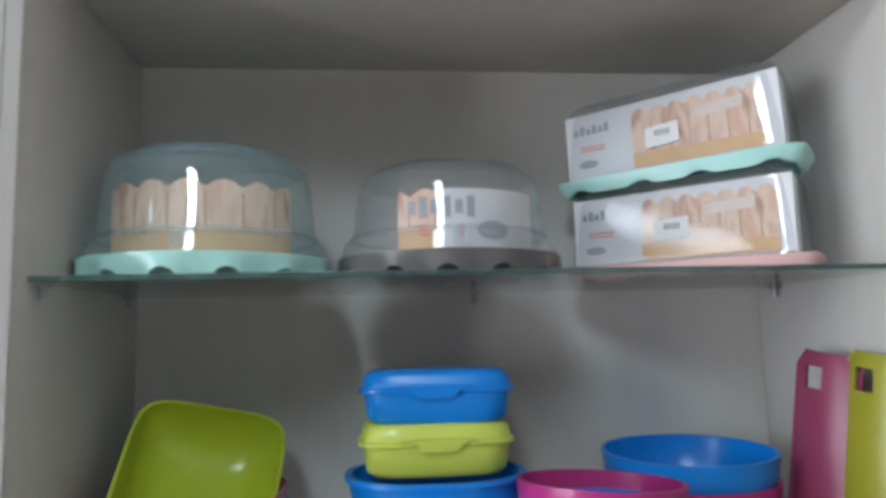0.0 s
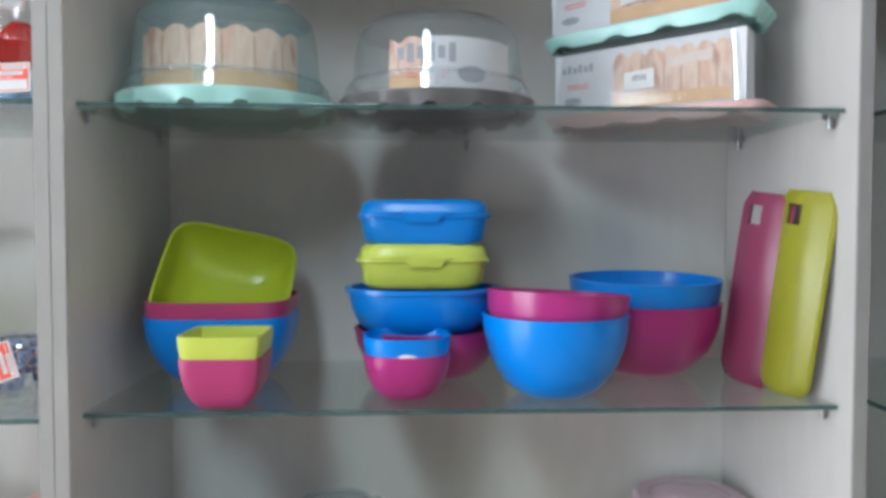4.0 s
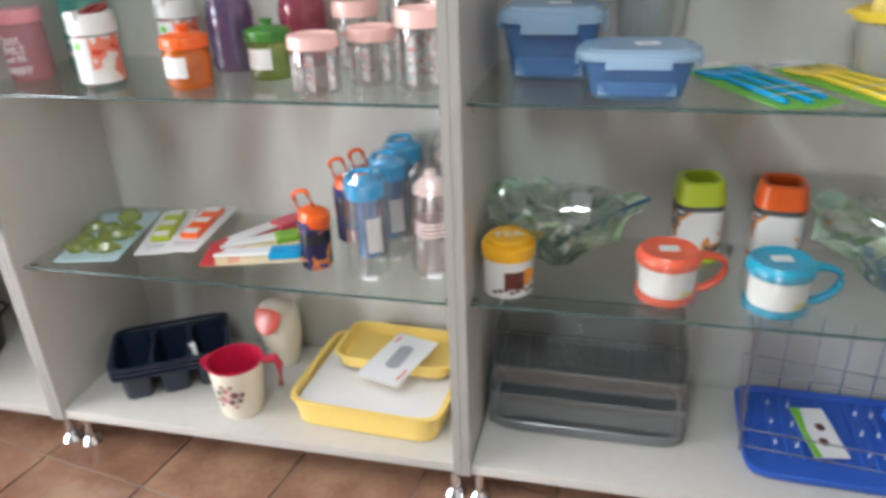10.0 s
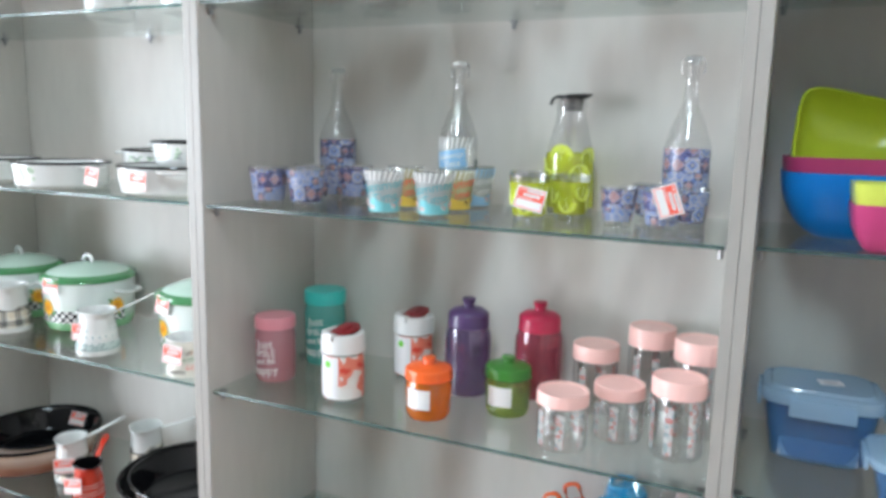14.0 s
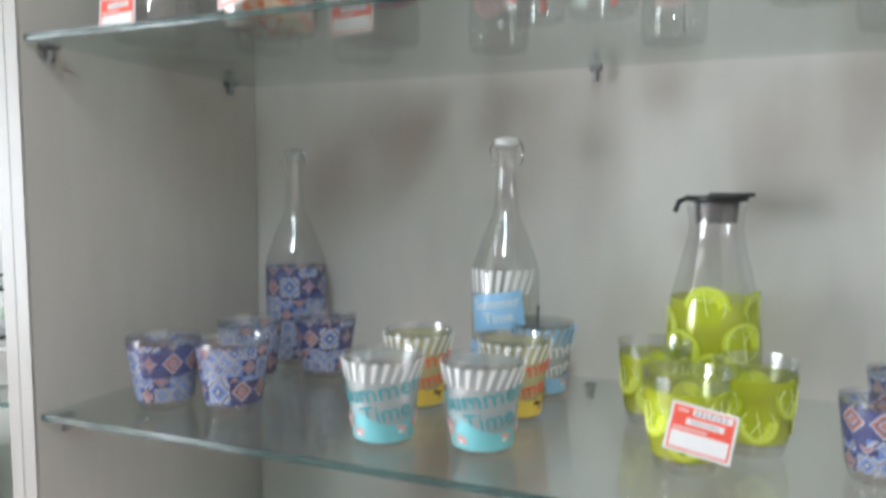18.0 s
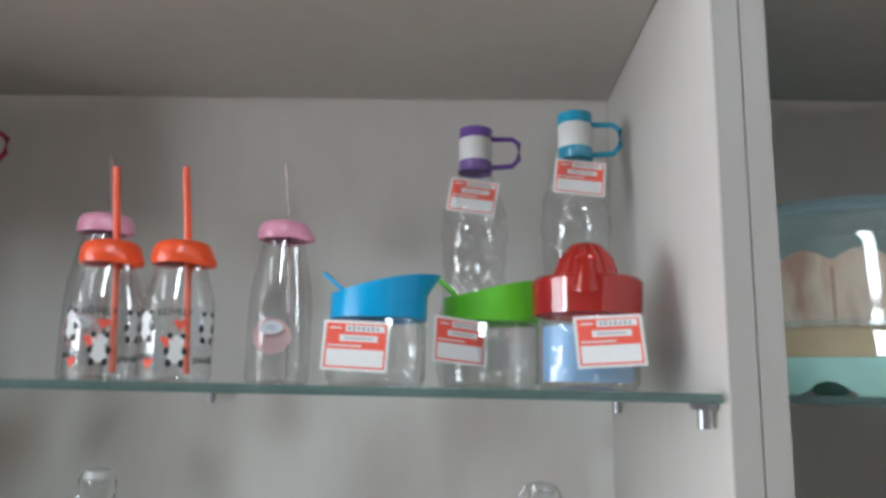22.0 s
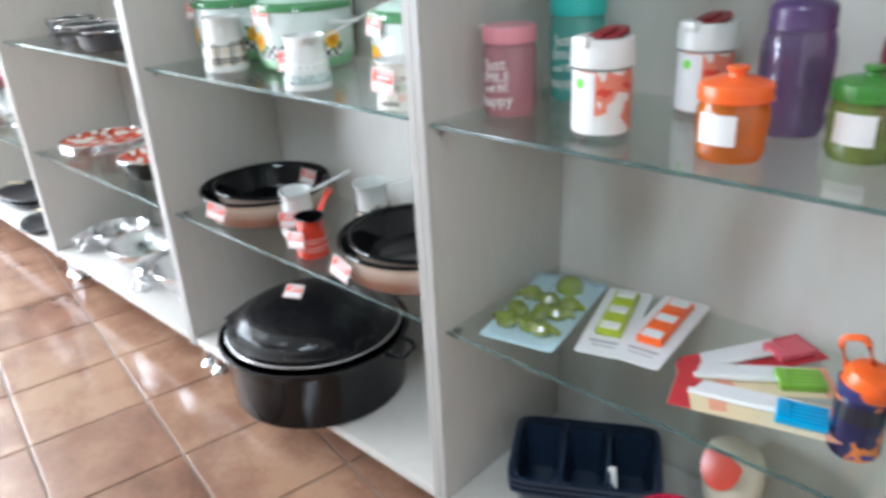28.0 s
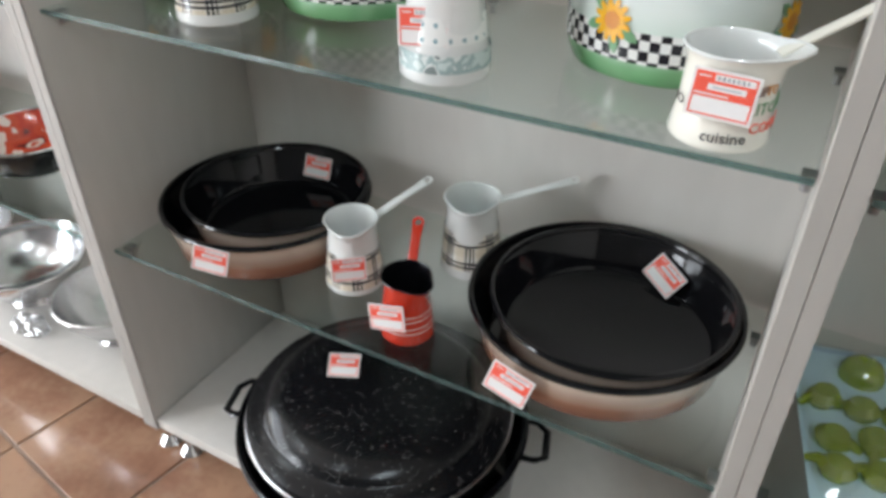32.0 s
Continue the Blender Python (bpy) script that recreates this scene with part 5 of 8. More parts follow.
citrus_jar(-1.194, 0.085, DARK_GREEN_CLEAR, "small glass jar with green citrus press lid", -8)
citrus_jar(-0.440, 0.108, RED_LID_CLEAR, "small glass jar with red citrus press lid", 80, paint("blue_insert", (0.30, 0.52, 0.80), 0.5, 0.15, 40))
for x, y, m, s, lb, h in ((-1.219, 0.192, TEAL_BLUE, 1, "blue", 0.256), (-1.118, 0.165, BURGUNDY, -1, "burgundy", 0.256), (-1.052, 0.254, BURGUNDY, 1, "burgundy", 0.256), (-0.525, 0.269, VIOLET, 1, "violet", 0.260), (-0.428, 0.240, TEAL_BLUE, 1, "teal blue", 0.266)):
    glass_bottle(x, y, m, s, "clear glass bottle with " + lb + " loop cap", h)
spout_jar(-1.063, 0.089, CYAN, CLEAR_GLASS, "glass jar of sweets with blue pouring lid", 0, 0.094, 0.0385)
part("paper_insert", rev([(0.036, 0.006), (0.036, 0.046)], 30, n=3.2), FRUIT, [o for o in scene.objects if o.name.startswith("pouring_jar")][-1], "orange printed insert")
spout_jar(-0.988, 0.167, plastic("lid_hot_pink", (0.60, 0.03, 0.20)), CLEAR_GLASS, "glass jar with hot pink pouring lid", 0, 0.073, 0.036)
spout_jar(-0.601, 0.127, CYAN, CLEAR_GLASS, "glass jar with blue pouring lid", -4, 0.088, 0.037)
spout_jar(-0.511, 0.184, GREEN, CLEAR_GLASS, "glass jar with green pouring lid", 6, 0.094)

PRINT_PALE = plastic("print_pale", (0.72, 0.74, 0.78))
MILK_ORANGE = plastic("plastic_red_orange", (0.80, 0.085, 0.02))
BEAR_BLACK = paint("print_black", (0.02, 0.02, 0.02), 0.4, 0.1, 30)


def milk_bottle(x, y, cap_mat, straw_mat, label, bears):
    t = thing("milk_bottle", label, "bottle", x, y, L4, group="straw milk bottles")
    r, h = (0.0285, 0.103) if bears else (0.031, 0.152)
    part("body", rev([(0, 0.004), (r * 0.92, 0), (r, 0.005), (r, h * 0.45), (r * 0.95, h * 0.62), (r * 0.72, h * 0.85), (r * 0.62, h * 0.95), (r * 0.62, h)], 36), CLEAR_GLASS, t)
    part("cap", rev([(r * 0.66, h - 0.010), (r * 0.82, h - 0.011), (r * 0.86, h - 0.007), (r * 0.82, h + 0.002), (r * 0.74, h + 0.006), (r * 0.60, h + 0.008), (0, h + 0.009)], 40, wave=lambda a, k: (0.009 * max(0, math.cos(a + 0.4)) ** 12 * (k in (1, 2)), -0.003 * max(0, math.cos(a + 0.4)) ** 12 * (k in (1, 2)))), cap_mat, t)
    part("straw", tube([(0.010, 0, 0.006), (0.004, 0, h), (-0.004, 0, h + 0.072)], 0.0030 if straw_mat is MILK_ORANGE else 0.0014, 8), straw_mat, t)
    if bears:
        for ang, z in ((-30, 0.038), (22, 0.020), (72, 0.038)):
            c = lambda rx, ry: slab([(rx * math.cos(q * 0.524), ry * math.sin(q * 0.524)) for q in range(12)], 0.0004)
            part("print_white", wrapped(joined(c(0.0060, 0.0070), moved(c(0.0056, 0.0048), pose(0, 0.0100, 0))), r + 0.0002, ang, z), WHITE, t)
            part("print_black", wrapped(joined(*[moved(c(0.0021, 0.0030 if py < 0.01 else 0.0021), pose(px, py, 0.0004)) for px, py in ((-0.0046, 0.0142), (0.0046, 0.0142), (-0.0064, 0.0025), (0.0064, 0.0025), (-0.0045, -0.0065), (0.0045, -0.0065))]), r + 0.0002, ang, z), BEAR_BLACK, t)
        for body_t, ang, z, sz in (("cute", -32, 0.019, 0.0095), ("LOVELY", 18, 0.052, 0.0075), ("panda", 70, 0.017, 0.009)):
            part("lettering", wrapped(words(body_t, sz), r + 0.0003, ang, z), BEAR_BLACK, t, "small black lettering")
        for px, py in ((0.013, 0.043), (0.004, 0.030), (-0.010, 0.014)):
            part("print_heart", wrapped(moved(slab([(0, -0.005), (0.005, 0.001), (0.003, 0.004), (0, 0.002), (-0.003, 0.004), (-0.005, 0.001)], 0.0004), pose(px, py, 0)), r + 0.0002, 0, 0), RED_PRINT, t)
    else:
        part("print_face", wrapped(slab([(0.0195 * math.cos(q * 0.4), 0.0170 * math.sin(q * 0.4)) for q in range(16)], 0.0004), r + 0.0002, 0, 0.044), plastic("print_pale_pink", (0.74, 0.50, 0.49)), t, "round pale pink print")
        part("print_white", wrapped(slab([(0.0115 * math.cos(q * 0.4), 0.0065 * math.sin(q * 0.4)) for q in range(16)], 0.0004), r + 0.0007, 0, 0.052), PRINT_PALE, t)
    return t


milk_bottle(-0.890, 0.247, SALMON_PINK, ROSE_CLEAR, "clear milk bottle with pink cap and pale straw", False)
milk_bottle(-0.822, 0.129, MILK_ORANGE, MILK_ORANGE, "clear printed milk bottle with orange cap and straw", True)
milk_bottle(-0.762, 0.127, MILK_ORANGE, MILK_ORANGE, "clear printed milk bottle with orange cap and straw", True)
milk_bottle(-0.717, 0.270, SALMON_PINK, ROSE_CLEAR, "clear milk bottle with pink cap and pale straw", False)
TOP_TAGS = ((-1.190, 0.030, L4 + 0.001, -6, 84, 2), (-1.060, 0.036, L4 + 0.015, -14, 86, 6), (-0.995, 0.122, L4 + 0.001, -4, 84, 2), (-0.612, 0.078, L4 + 0.010, 0, 84, -2), (-0.537, 0.134, L4 + 0.018, 32, 86, -4), (-0.430, 0.062, L4 + 0.016, 2, 82, 4),
            (-1.224, 0.172, L4 + 0.166, 10, 78, 4), (-1.132, 0.145, L4 + 0.178, 6, 78, -6), (-1.060, 0.234, L4 + 0.163, 8, 78, -10), (-0.530, 0.249, L4 + 0.168, -2, 78, -8), (-0.428, 0.220, L4 + 0.180, 0, 78, -6))
for tx, ty, tz, tr, tt, tl in TOP_TAGS:
    price_tag(tx, ty, tz, tr, tt, tl, 0.95)

# ---- bottles and tumblers on the third shelf ----
TILE_BLUE, TILE_NAVY, TILE_ORANGE, TILE_WHITE = (0.20, 0.32, 0.66), (0.09, 0.10, 0.28), (0.64, 0.24, 0.14), (0.62, 0.63, 0.68)
def mosaic(name, pitch, first, second):
    """Ornamental tile print: two motifs that alternate like a checkerboard."""
    mat = bpy.data.materials.new(name)
    n, l, b = nodes_of(mat)
    tc = n.new("ShaderNodeTexCoord")
    made = []
    for metric, stops in (("MANHATTAN", first), ("MINKOWSKI", second), ("MANHATTAN", second)):
        v, cr = n.new("ShaderNodeTexVoronoi"), n.new("ShaderNodeValToRGB")
        v.distance, v.inputs["Randomness"].default_value, v.inputs["Scale"].default_value = metric, 0.0, 1 / pitch
        if metric == "MINKOWSKI":
            v.inputs["Exponent"].default_value = 0.6
        l.new(tc.outputs["UV"], v.inputs["Vector"]), l.new(v.outputs["Distance"], cr.inputs[0])
        cr.color_ramp.interpolation = "CONSTANT"
        e = cr.color_ramp.elements
        while len(e) < len(stops):
            e.new(0.5)
        for s, (p, c) in zip(e, stops):
            s.position, s.color = p, (*c, 1)
        made.append(cr)
    out = made[0].outputs[0]
    for k, (scale, other) in enumerate(((1.0, made[1]), (0.5, made[2]))):
        ck, mp, mx = n.new("ShaderNodeTexChecker"), n.new("ShaderNodeMapping"), n.new("ShaderNodeMix")
        mp.inputs["Location"].default_value = (0.5 * pitch, 0.5 * pitch, 0.3 * pitch)
        ck.inputs["Scale"].default_value = scale / pitch
        mx.data_type = "RGBA"
        l.new(tc.outputs["UV"], mp.inputs["Vector"]), l.new(mp.outputs[0], ck.inputs["Vector"])
        l.new(ck.outputs["Fac"], mx.inputs[0]), l.new(out, mx.inputs[6]), l.new(other.outputs[0], mx.inputs[7])
        out = mx.outputs[2]
    l.new(out, b.inputs["Base Color"])
    b.inputs["Roughness"].default_value, b.inputs["Alpha"].default_value = 0.22, 0.66
    return mat


STAR_A = [(0.0, TILE_WHITE), (0.12, TILE_NAVY), (0.22, TILE_BLUE), (0.40, TILE_WHITE), (0.52, TILE_NAVY), (0.62, TILE_WHITE), (0.80, TILE_BLUE)]
STAR_B = [(0.0, TILE_ORANGE), (0.14, TILE_WHITE), (0.20, TILE_NAVY), (0.28, TILE_ORANGE), (0.38, TILE_WHITE), (0.45, TILE_NAVY)]
MOSAIC = mosaic("mosaic_print", 0.0245, STAR_A, STAR_B)
MOSAIC2 = mosaic("mosaic_print_small", 0.0160, STAR_B, STAR_A)
LEMON_DISC = plastic("lemon_disc", (0.64, 0.73, 0.05))
LEMON_PITH = plastic("lemon_pith", (0.82, 0.86, 0.35))
AQUA = plastic("print_aqua", (0.20, 0.54, 0.58))
SUN_YELLOW = plastic("print_sun_yellow", (0.80, 0.60, 0.10))
PALE_BLUE = plastic("print_pale_blue", (0.30, 0.55, 0.80))
AQUA_INK = plastic("print_aqua_ink", (0.06, 0.36, 0.42))
FLOWER_PINK = plastic("print_flower_pink", (0.72, 0.38, 0.36))
PRINT_WHITE = plastic("print_white_ink", (0.78, 0.79, 0.78))


def slice_lines(r):
    """The pale ring and the spokes of a printed citrus slice."""
    ring = tube([(r * math.cos(q * 0.35), r * math.sin(q * 0.35), 0.0004) for q in range(18)], 0.0005, 4, True)
    return joined(ring, *[box(0.0008, 2 * r, 0.0004, 0, 0, 0.0004, rot=Matrix.Rotation(radians(45 * k + 10), 4, "Z")) for k in range(4)])


def swing_bottle(x, y, h, label, kind):
    t = thing("swing_bottle", label, "bottle", x, y, L3, group="swing-top bottles")
    r = 0.038
    part("body", rev([(0, 0.006), (r * 0.9, 0), (r, 0.006), (r, h * 0.45), (r * 0.95, h * 0.49), (r * 0.64, h * 0.61), (r * 0.36, h * 0.70), (r * 0.28, h * 0.80), (r * 0.27, h * 0.93), (r * 0.32, h * 0.94), (r * 0.32, h * 0.965)], 40), CLEAR_GLASS, t)
    part("stopper", rev([(r * 0.28, h * 0.955), (r * 0.36, h * 0.967), (r * 0.34, h * 0.99), (0, h)], 20), WHITE if kind != "mosaic" else CLEAR_PLASTIC, t)
    part("wire_clip", tube([(r * 0.36, 0, h * 0.985), (r * 0.50, 0, h * 0.955), (r * 0.48, 0, h * 0.90), (r * 0.36, 0, h * 0.885)], 0.0011, 6), STEEL, t)
    part("wire_clip", tube([(-r * 0.36, 0, h * 0.985), (-r * 0.50, 0, h * 0.955), (-r * 0.48, 0, h * 0.90), (-r * 0.36, 0, h * 0.885)], 0.0011, 6), STEEL, t)
    if kind == "mosaic":
        part("printed_band", rev([(r + 0.0006, 0.008), (r + 0.0006, h * 0.30)], 40), MOSAIC2, t, "blue and orange mosaic print")
        part("printed_band", rev([(r + 0.0006, h * 0.30), (r + 0.0006, h * 0.445)], 40), MOSAIC, t, "blue and orange mosaic print")
    else:
        for k in range(9):
            part("printed_ray", wrapped(slab([(-0.034 + 0.0085 * k, 0.0), (-0.030 + 0.0085 * k, 0.0), (-0.034 + 0.0105 * k, 0.026), (-0.040 + 0.0105 * k, 0.026)], 0.0004), r + 0.0003, 0, h * 0.385), PRINT_WHITE, t)
        part("printed_panel", wrapped(moved(grid_plate(0.064, 0.040), pose(0, 0, 0.0002, 0, 0, 9)), r + 0.0003, 0, h * 0.318), PALE_BLUE, t, "pale blue printed panel")
        for word, wx, wy in (("Summer", 0.0, 0.010), ("Time", 0.004, -0.009)):
            part("lettering", wrapped(moved(words(word, 0.016), pose(wx, wy * 0.8, 0.0010, 0, 0, 9)), r + 0.0003, 0, h * 0.320), PRINT_WHITE, t, "slanting lettering")
        part("printed_base", wrapped(grid_plate(0.12, 0.045, 16, 3), r + 0.0003, 8, h * 0.11), PALE_BLUE, t)
        part("back_print", wrapped(grid_plate(0.030, 0.070, 10, 3), r + 0.0003, 106, h * 0.20), LEAF_DARK, t)
    return t


swing_bottle(-1.181, 0.305, 0.273, "clear swing-top bottle with mosaic print", "mosaic")
swing_bottle(-0.893, 0.288, 0.279, "clear swing-top bottle with pale blue summer print", "summer")
swing_bottle(-0.460, 0.268, 0.280, "clear swing-top bottle with mosaic print", "mosaic")
t = thing("carafe", "clear carafe with yellow lemon print and dark lid", "carafe", -0.673, 0.305, L3, group="lemon glassware")
part("body", rev([(0, 0.006), (0.044, 0), (0.048, 0.006), (0.047, 0.06), (0.042, 0.113), (0.031, 0.158), (0.026, 0.181), (0.029, 0.201), (0.030, 0.205)], 44), CLEAR_GLASS, t)
part("printed_band", rev([(0.0486, 0.010), (0.0476, 0.06), (0.0430, 0.110)], 44), clear("lemon_tint", (0.96, 1.0, 0.50), 0.03, 0.1, 0.46, (0.78, 0.84, 0.07)), t, "translucent yellow tint")
for ang, z in ((-8, 0.105), (40, 0.070), (-40, 0.060), (5, 0.040), (70, 0.10), (-75, 0.08)):
    part("lemon_slice", wrapped(slab([(0.023 * math.cos(q * 0.35), 0.021 * math.sin(q * 0.35)) for q in range(18)], 0.0005), 0.0478 - max(0, z - 0.06) * 0.105, ang, z), LEMON_DISC, t, "lemon slice print")
    part("lemon_pith", wrapped(moved(slice_lines(0.0185), pose(0, 0, 0.0004)), 0.0478 - max(0, z - 0.06) * 0.105, ang, z), LEMON_PITH, t, "paler lemon segments")
part("lid", moved(joined(rev([(0.022, 0.0), (0.030, 0.002), (0.031, 0.007), (0, 0.008)], 36), box(0.044, 0.012, 0.004, 0.014, 0, 0.006, 0.001), tube([(-0.026, 0, 0.006), (-0.037, 0, 0.001), (-0.041, 0, -0.010)], 0.003, 6)), pose(0, 0, 0.2075)), BLACK, t, "dark plastic lid with spout")
part("lid_neck", rev([(0.020, 0.187), (0.022, 0.2075)], 24), GREY_PLASTIC, t)


MILKY = clear("milky_print", (0.97, 0.98, 0.98), 0.03, 0.1, 0.55, (0.80, 0.83, 0.83))
MILKY_SUN = clear("milky_yellow_print", (0.98, 0.96, 0.80), 0.03, 0.1, 0.60, (0.85, 0.78, 0.42))


def tumbler(x, y, r, h, kind, label, rz=0, group=""):
    t = thing("tumbler", label, "glass", x, y, L3, rz, group or "printed tumblers")
    part("glass", rev([(0, 0.006), (r * 0.66, 0.0), (r * 0.72, 0.004), (r, h), (r - 0.0018, h), (r * 0.68, 0.008), (0, 0.009)], 32), CLEAR_GLASS, t)

    def at(z):
        return r * (0.72 + 0.28 * z / h) + 0.0004

    if kind in ("mosaic", "mosaic2"):
        m = (MOSAIC2, MOSAIC) if kind == "mosaic" else (MOSAIC, MOSAIC2)
        part("printed_band", rev([(at(0.010), 0.010), (at(h * 0.48), h * 0.48)], 32), m[0], t)
        part("printed_band", rev([(at(h * 0.48), h * 0.48), (at(h * 0.93), h * 0.93)], 32), m[1], t)
    elif kind == "lemon":
        for ang, z in ((-50, 0.045), (5, 0.030), (58, 0.05), (110, 0.03), (180, 0.045), (240, 0.03)):
            part("lemon_slice", wrapped(slab([(0.0165 * math.cos(q * 0.35), 0.0165 * math.sin(q * 0.35)) for q in range(18)], 0.0004), at(z), ang, z), LEMON_DISC, t, "lemon slice print")
            part("lemon_pith", wrapped(moved(slice_lines(0.0130), pose(0, 0, 0.0004)), at(z), ang, z), LEMON_PITH, t, "paler lemon segments")
        part("printed_band", rev([(at(0.012), 0.012), (at(h * 0.85), h * 0.85)], 32), bpy.data.materials["lemon_tint"], t, "translucent yellow tint")
    else:
        a, b, ink = {"aqua": (AQUA, CORAL, AQUA_INK), "sun": (SUN_YELLOW, TEA_DARK, RED_PRINT), "blue": (PALE_BLUE, AQUA, PRINT_WHITE)}[kind]
        part("printed_ground", rev([(at(h * 0.06), h * 0.06), (at(h * 0.93), h * 0.93)], 32), MILKY_SUN if kind == "sun" else MILKY, t, "milky printed ground")
        low = rev([(at(0.005) + 0.0004, 0.005), (at(h * 0.36) + 0.0004, h * 0.36)], 48, wave=lambda q, k: (0, 0.007 * math.sin(q * 2 + 0.6) * (k == 1)))
        part("printed_band", low, a, t, "coloured wave round the foot")
        for k in range(13):
            lean = 0.0011 * (k - 4)
            part("printed_ray", wrapped(slab([(-0.052 + 0.0083 * k, 0.0), (-0.0495 + 0.0083 * k, 0.0), (-0.0475 + 0.0083 * k + lean, 0.017), (-0.052 + 0.0083 * k + lean, 0.017)], 0.0004), at(h * 0.8) + 0.0004, 0, h * 0.74, 0.2), PRINT_WHITE if kind != "blue" else a, t)
        for word, wx, wy, size in (("Summer", 0.002, 0.008, 0.0235), ("Time", 0.010, -0.011, 0.0235)):
            part("lettering", wrapped(moved(words(word, size), pose(wx, wy, 0.0009, 0, 0, 11)), at(h * 0.55), 0, h * 0.53, 0.2), ink, t, "slanting lettering")
        for cx, cz, ps in ((-0.030, 0.003, 0.009), (-0.016, -0.006, 0.0075), (0.022, -0.003, 0.008), (0.040, 0.004, 0.009), (-0.050, -0.002, 0.009), (0.060, -0.002, 0.008)):
            fl = part("printed_flower", wrapped(moved(petal_shape(ps * 0.6, ps, 5), pose(cx, cz, 0.0008)), at(h * 0.2), 0, h * 0.22, 0.2), FLOWER_PINK if kind != "sun" else b, t)
            part("flower_eye", wrapped(moved(petal_shape(ps * 0.2, ps * 0.28, 6), pose(cx, cz, 0.0013)), at(h * 0.2), 0, h * 0.22, 0.2), PRINT_WHITE if kind != "sun" else SUN_YELLOW, fl)
    return t


for x, y, k, rz in ((-1.192, 0.080, "mosaic", 20), (-1.118, 0.095, "mosaic2", 60), (-1.168, 0.190, "mosaic2", 0), (-1.105, 0.250, "mosaic", 80)):
    tumbler(x, y, 0.037, 0.072, k, "small tumbler with blue and orange mosaic print", rz)
for x, y, k in ((-0.938, 0.072, "aqua"), (-0.850, 0.086, "aqua")):
    tumbler(x, y, 0.0350, 0.079, k, "tumbler with aqua summer print and flowers", 12)
for x, y in ((-0.952, 0.180), (-0.850, 0.182)):
    tumbler(x, y, 0.0345, 0.079, "sun", "tumbler with yellow summer print", 18)
tumbler(-0.846, 0.272, 0.0345, 0.079, "blue", "tumbler with pale blue summer print", 20)
for x, y in ((-0.722, 0.215), (-0.686, 0.105), (-0.634, 0.168)):
    tumbler(x, y, 0.0345, 0.078, "lemon", "tumbler with yellow lemon slice print", 0)
for x, y, k, rz in ((-0.546, 0.135, "mosaic", 30), (-0.512, 0.240, "mosaic2", 0), (-0.476, 0.118, "mosaic", 75), (-0.440, 0.175, "mosaic2", 40)):
    tumbler(x, y, 0.030, 0.064, k, "small tumbler with blue and orange mosaic print", rz)
price_tag(-0.676, 0.062, L3 + 0.024, 8, 74, -12, 0.95)
price_tag(-0.480, 0.080, L3 + 0.044, 14, 74, -72, 0.95)


# ---- jars on the second shelf ----
def mason_jar(x, y, r, h, body, lid, label, rz=0, writing=True):
    t = thing("drinking_jar", label, "jar", x, y, L2, rz, group="lettered drinking jars")
    part("body", rev([(0, 0.004), (r * 0.88, 0), (r * 0.96, 0.006), (r * 0.97, h * 0.70), (r * 0.90, h * 0.80), (r * 0.86, h * 0.84)], 44), body, t)
    part("lid", rev([(r * 0.9, h * 0.82), (r * 0.98, h * 0.825), (r * 0.98, h * 0.975), (r * 0.94, h), (0, h)], 60, wave=lambda a, k: (0.0006 * math.sin(a * 40) * (k in (1, 2)), 0)), lid, t)
    if writing:
        for body_t, zz, sz in (("Just", 0.60, 0.025), ("SMILE", 0.455, 0.0195), ("and BE", 0.335, 0.0165), ("happy", 0.190, 0.024)):
            part("lettering", wrapped(moved(words(body_t, sz), pose(0, 0, 0, 0, 0, 5)), r * 0.972 + 0.0006, 14, h * zz), PRINT_WHITE, t, "white lettering")
    return t


mason_jar(-1.222, 0.132, 0.042, 0.131, PINK_CLEAR, ROSE, "pink drinking jar with white lettering", -10)
mason_jar(-1.194, 0.273, 0.046, 0.161, TURQ_CLEAR, TURQUOISE, "tall turquoise drinking jar with white lettering", -10)
mason_jar(-1.116, 0.215, 0.031, 0.096, TURQ_CLEAR, TURQUOISE, "short turquoise drinking jar behind a shaker", -10, False)
TOMATO = ramp_mat("tomato_print", [(0, (0.68, 0.06, 0.03)), (0.40, (0.76, 0.22, 0.15)), (0.50, (0.78, 0.72, 0.68)), (0.60, (0.78, 0.77, 0.74))], 22, "NOISE", 0.3)


FLAP_RED = plastic("flap_maroon", (0.22, 0.02, 0.025))


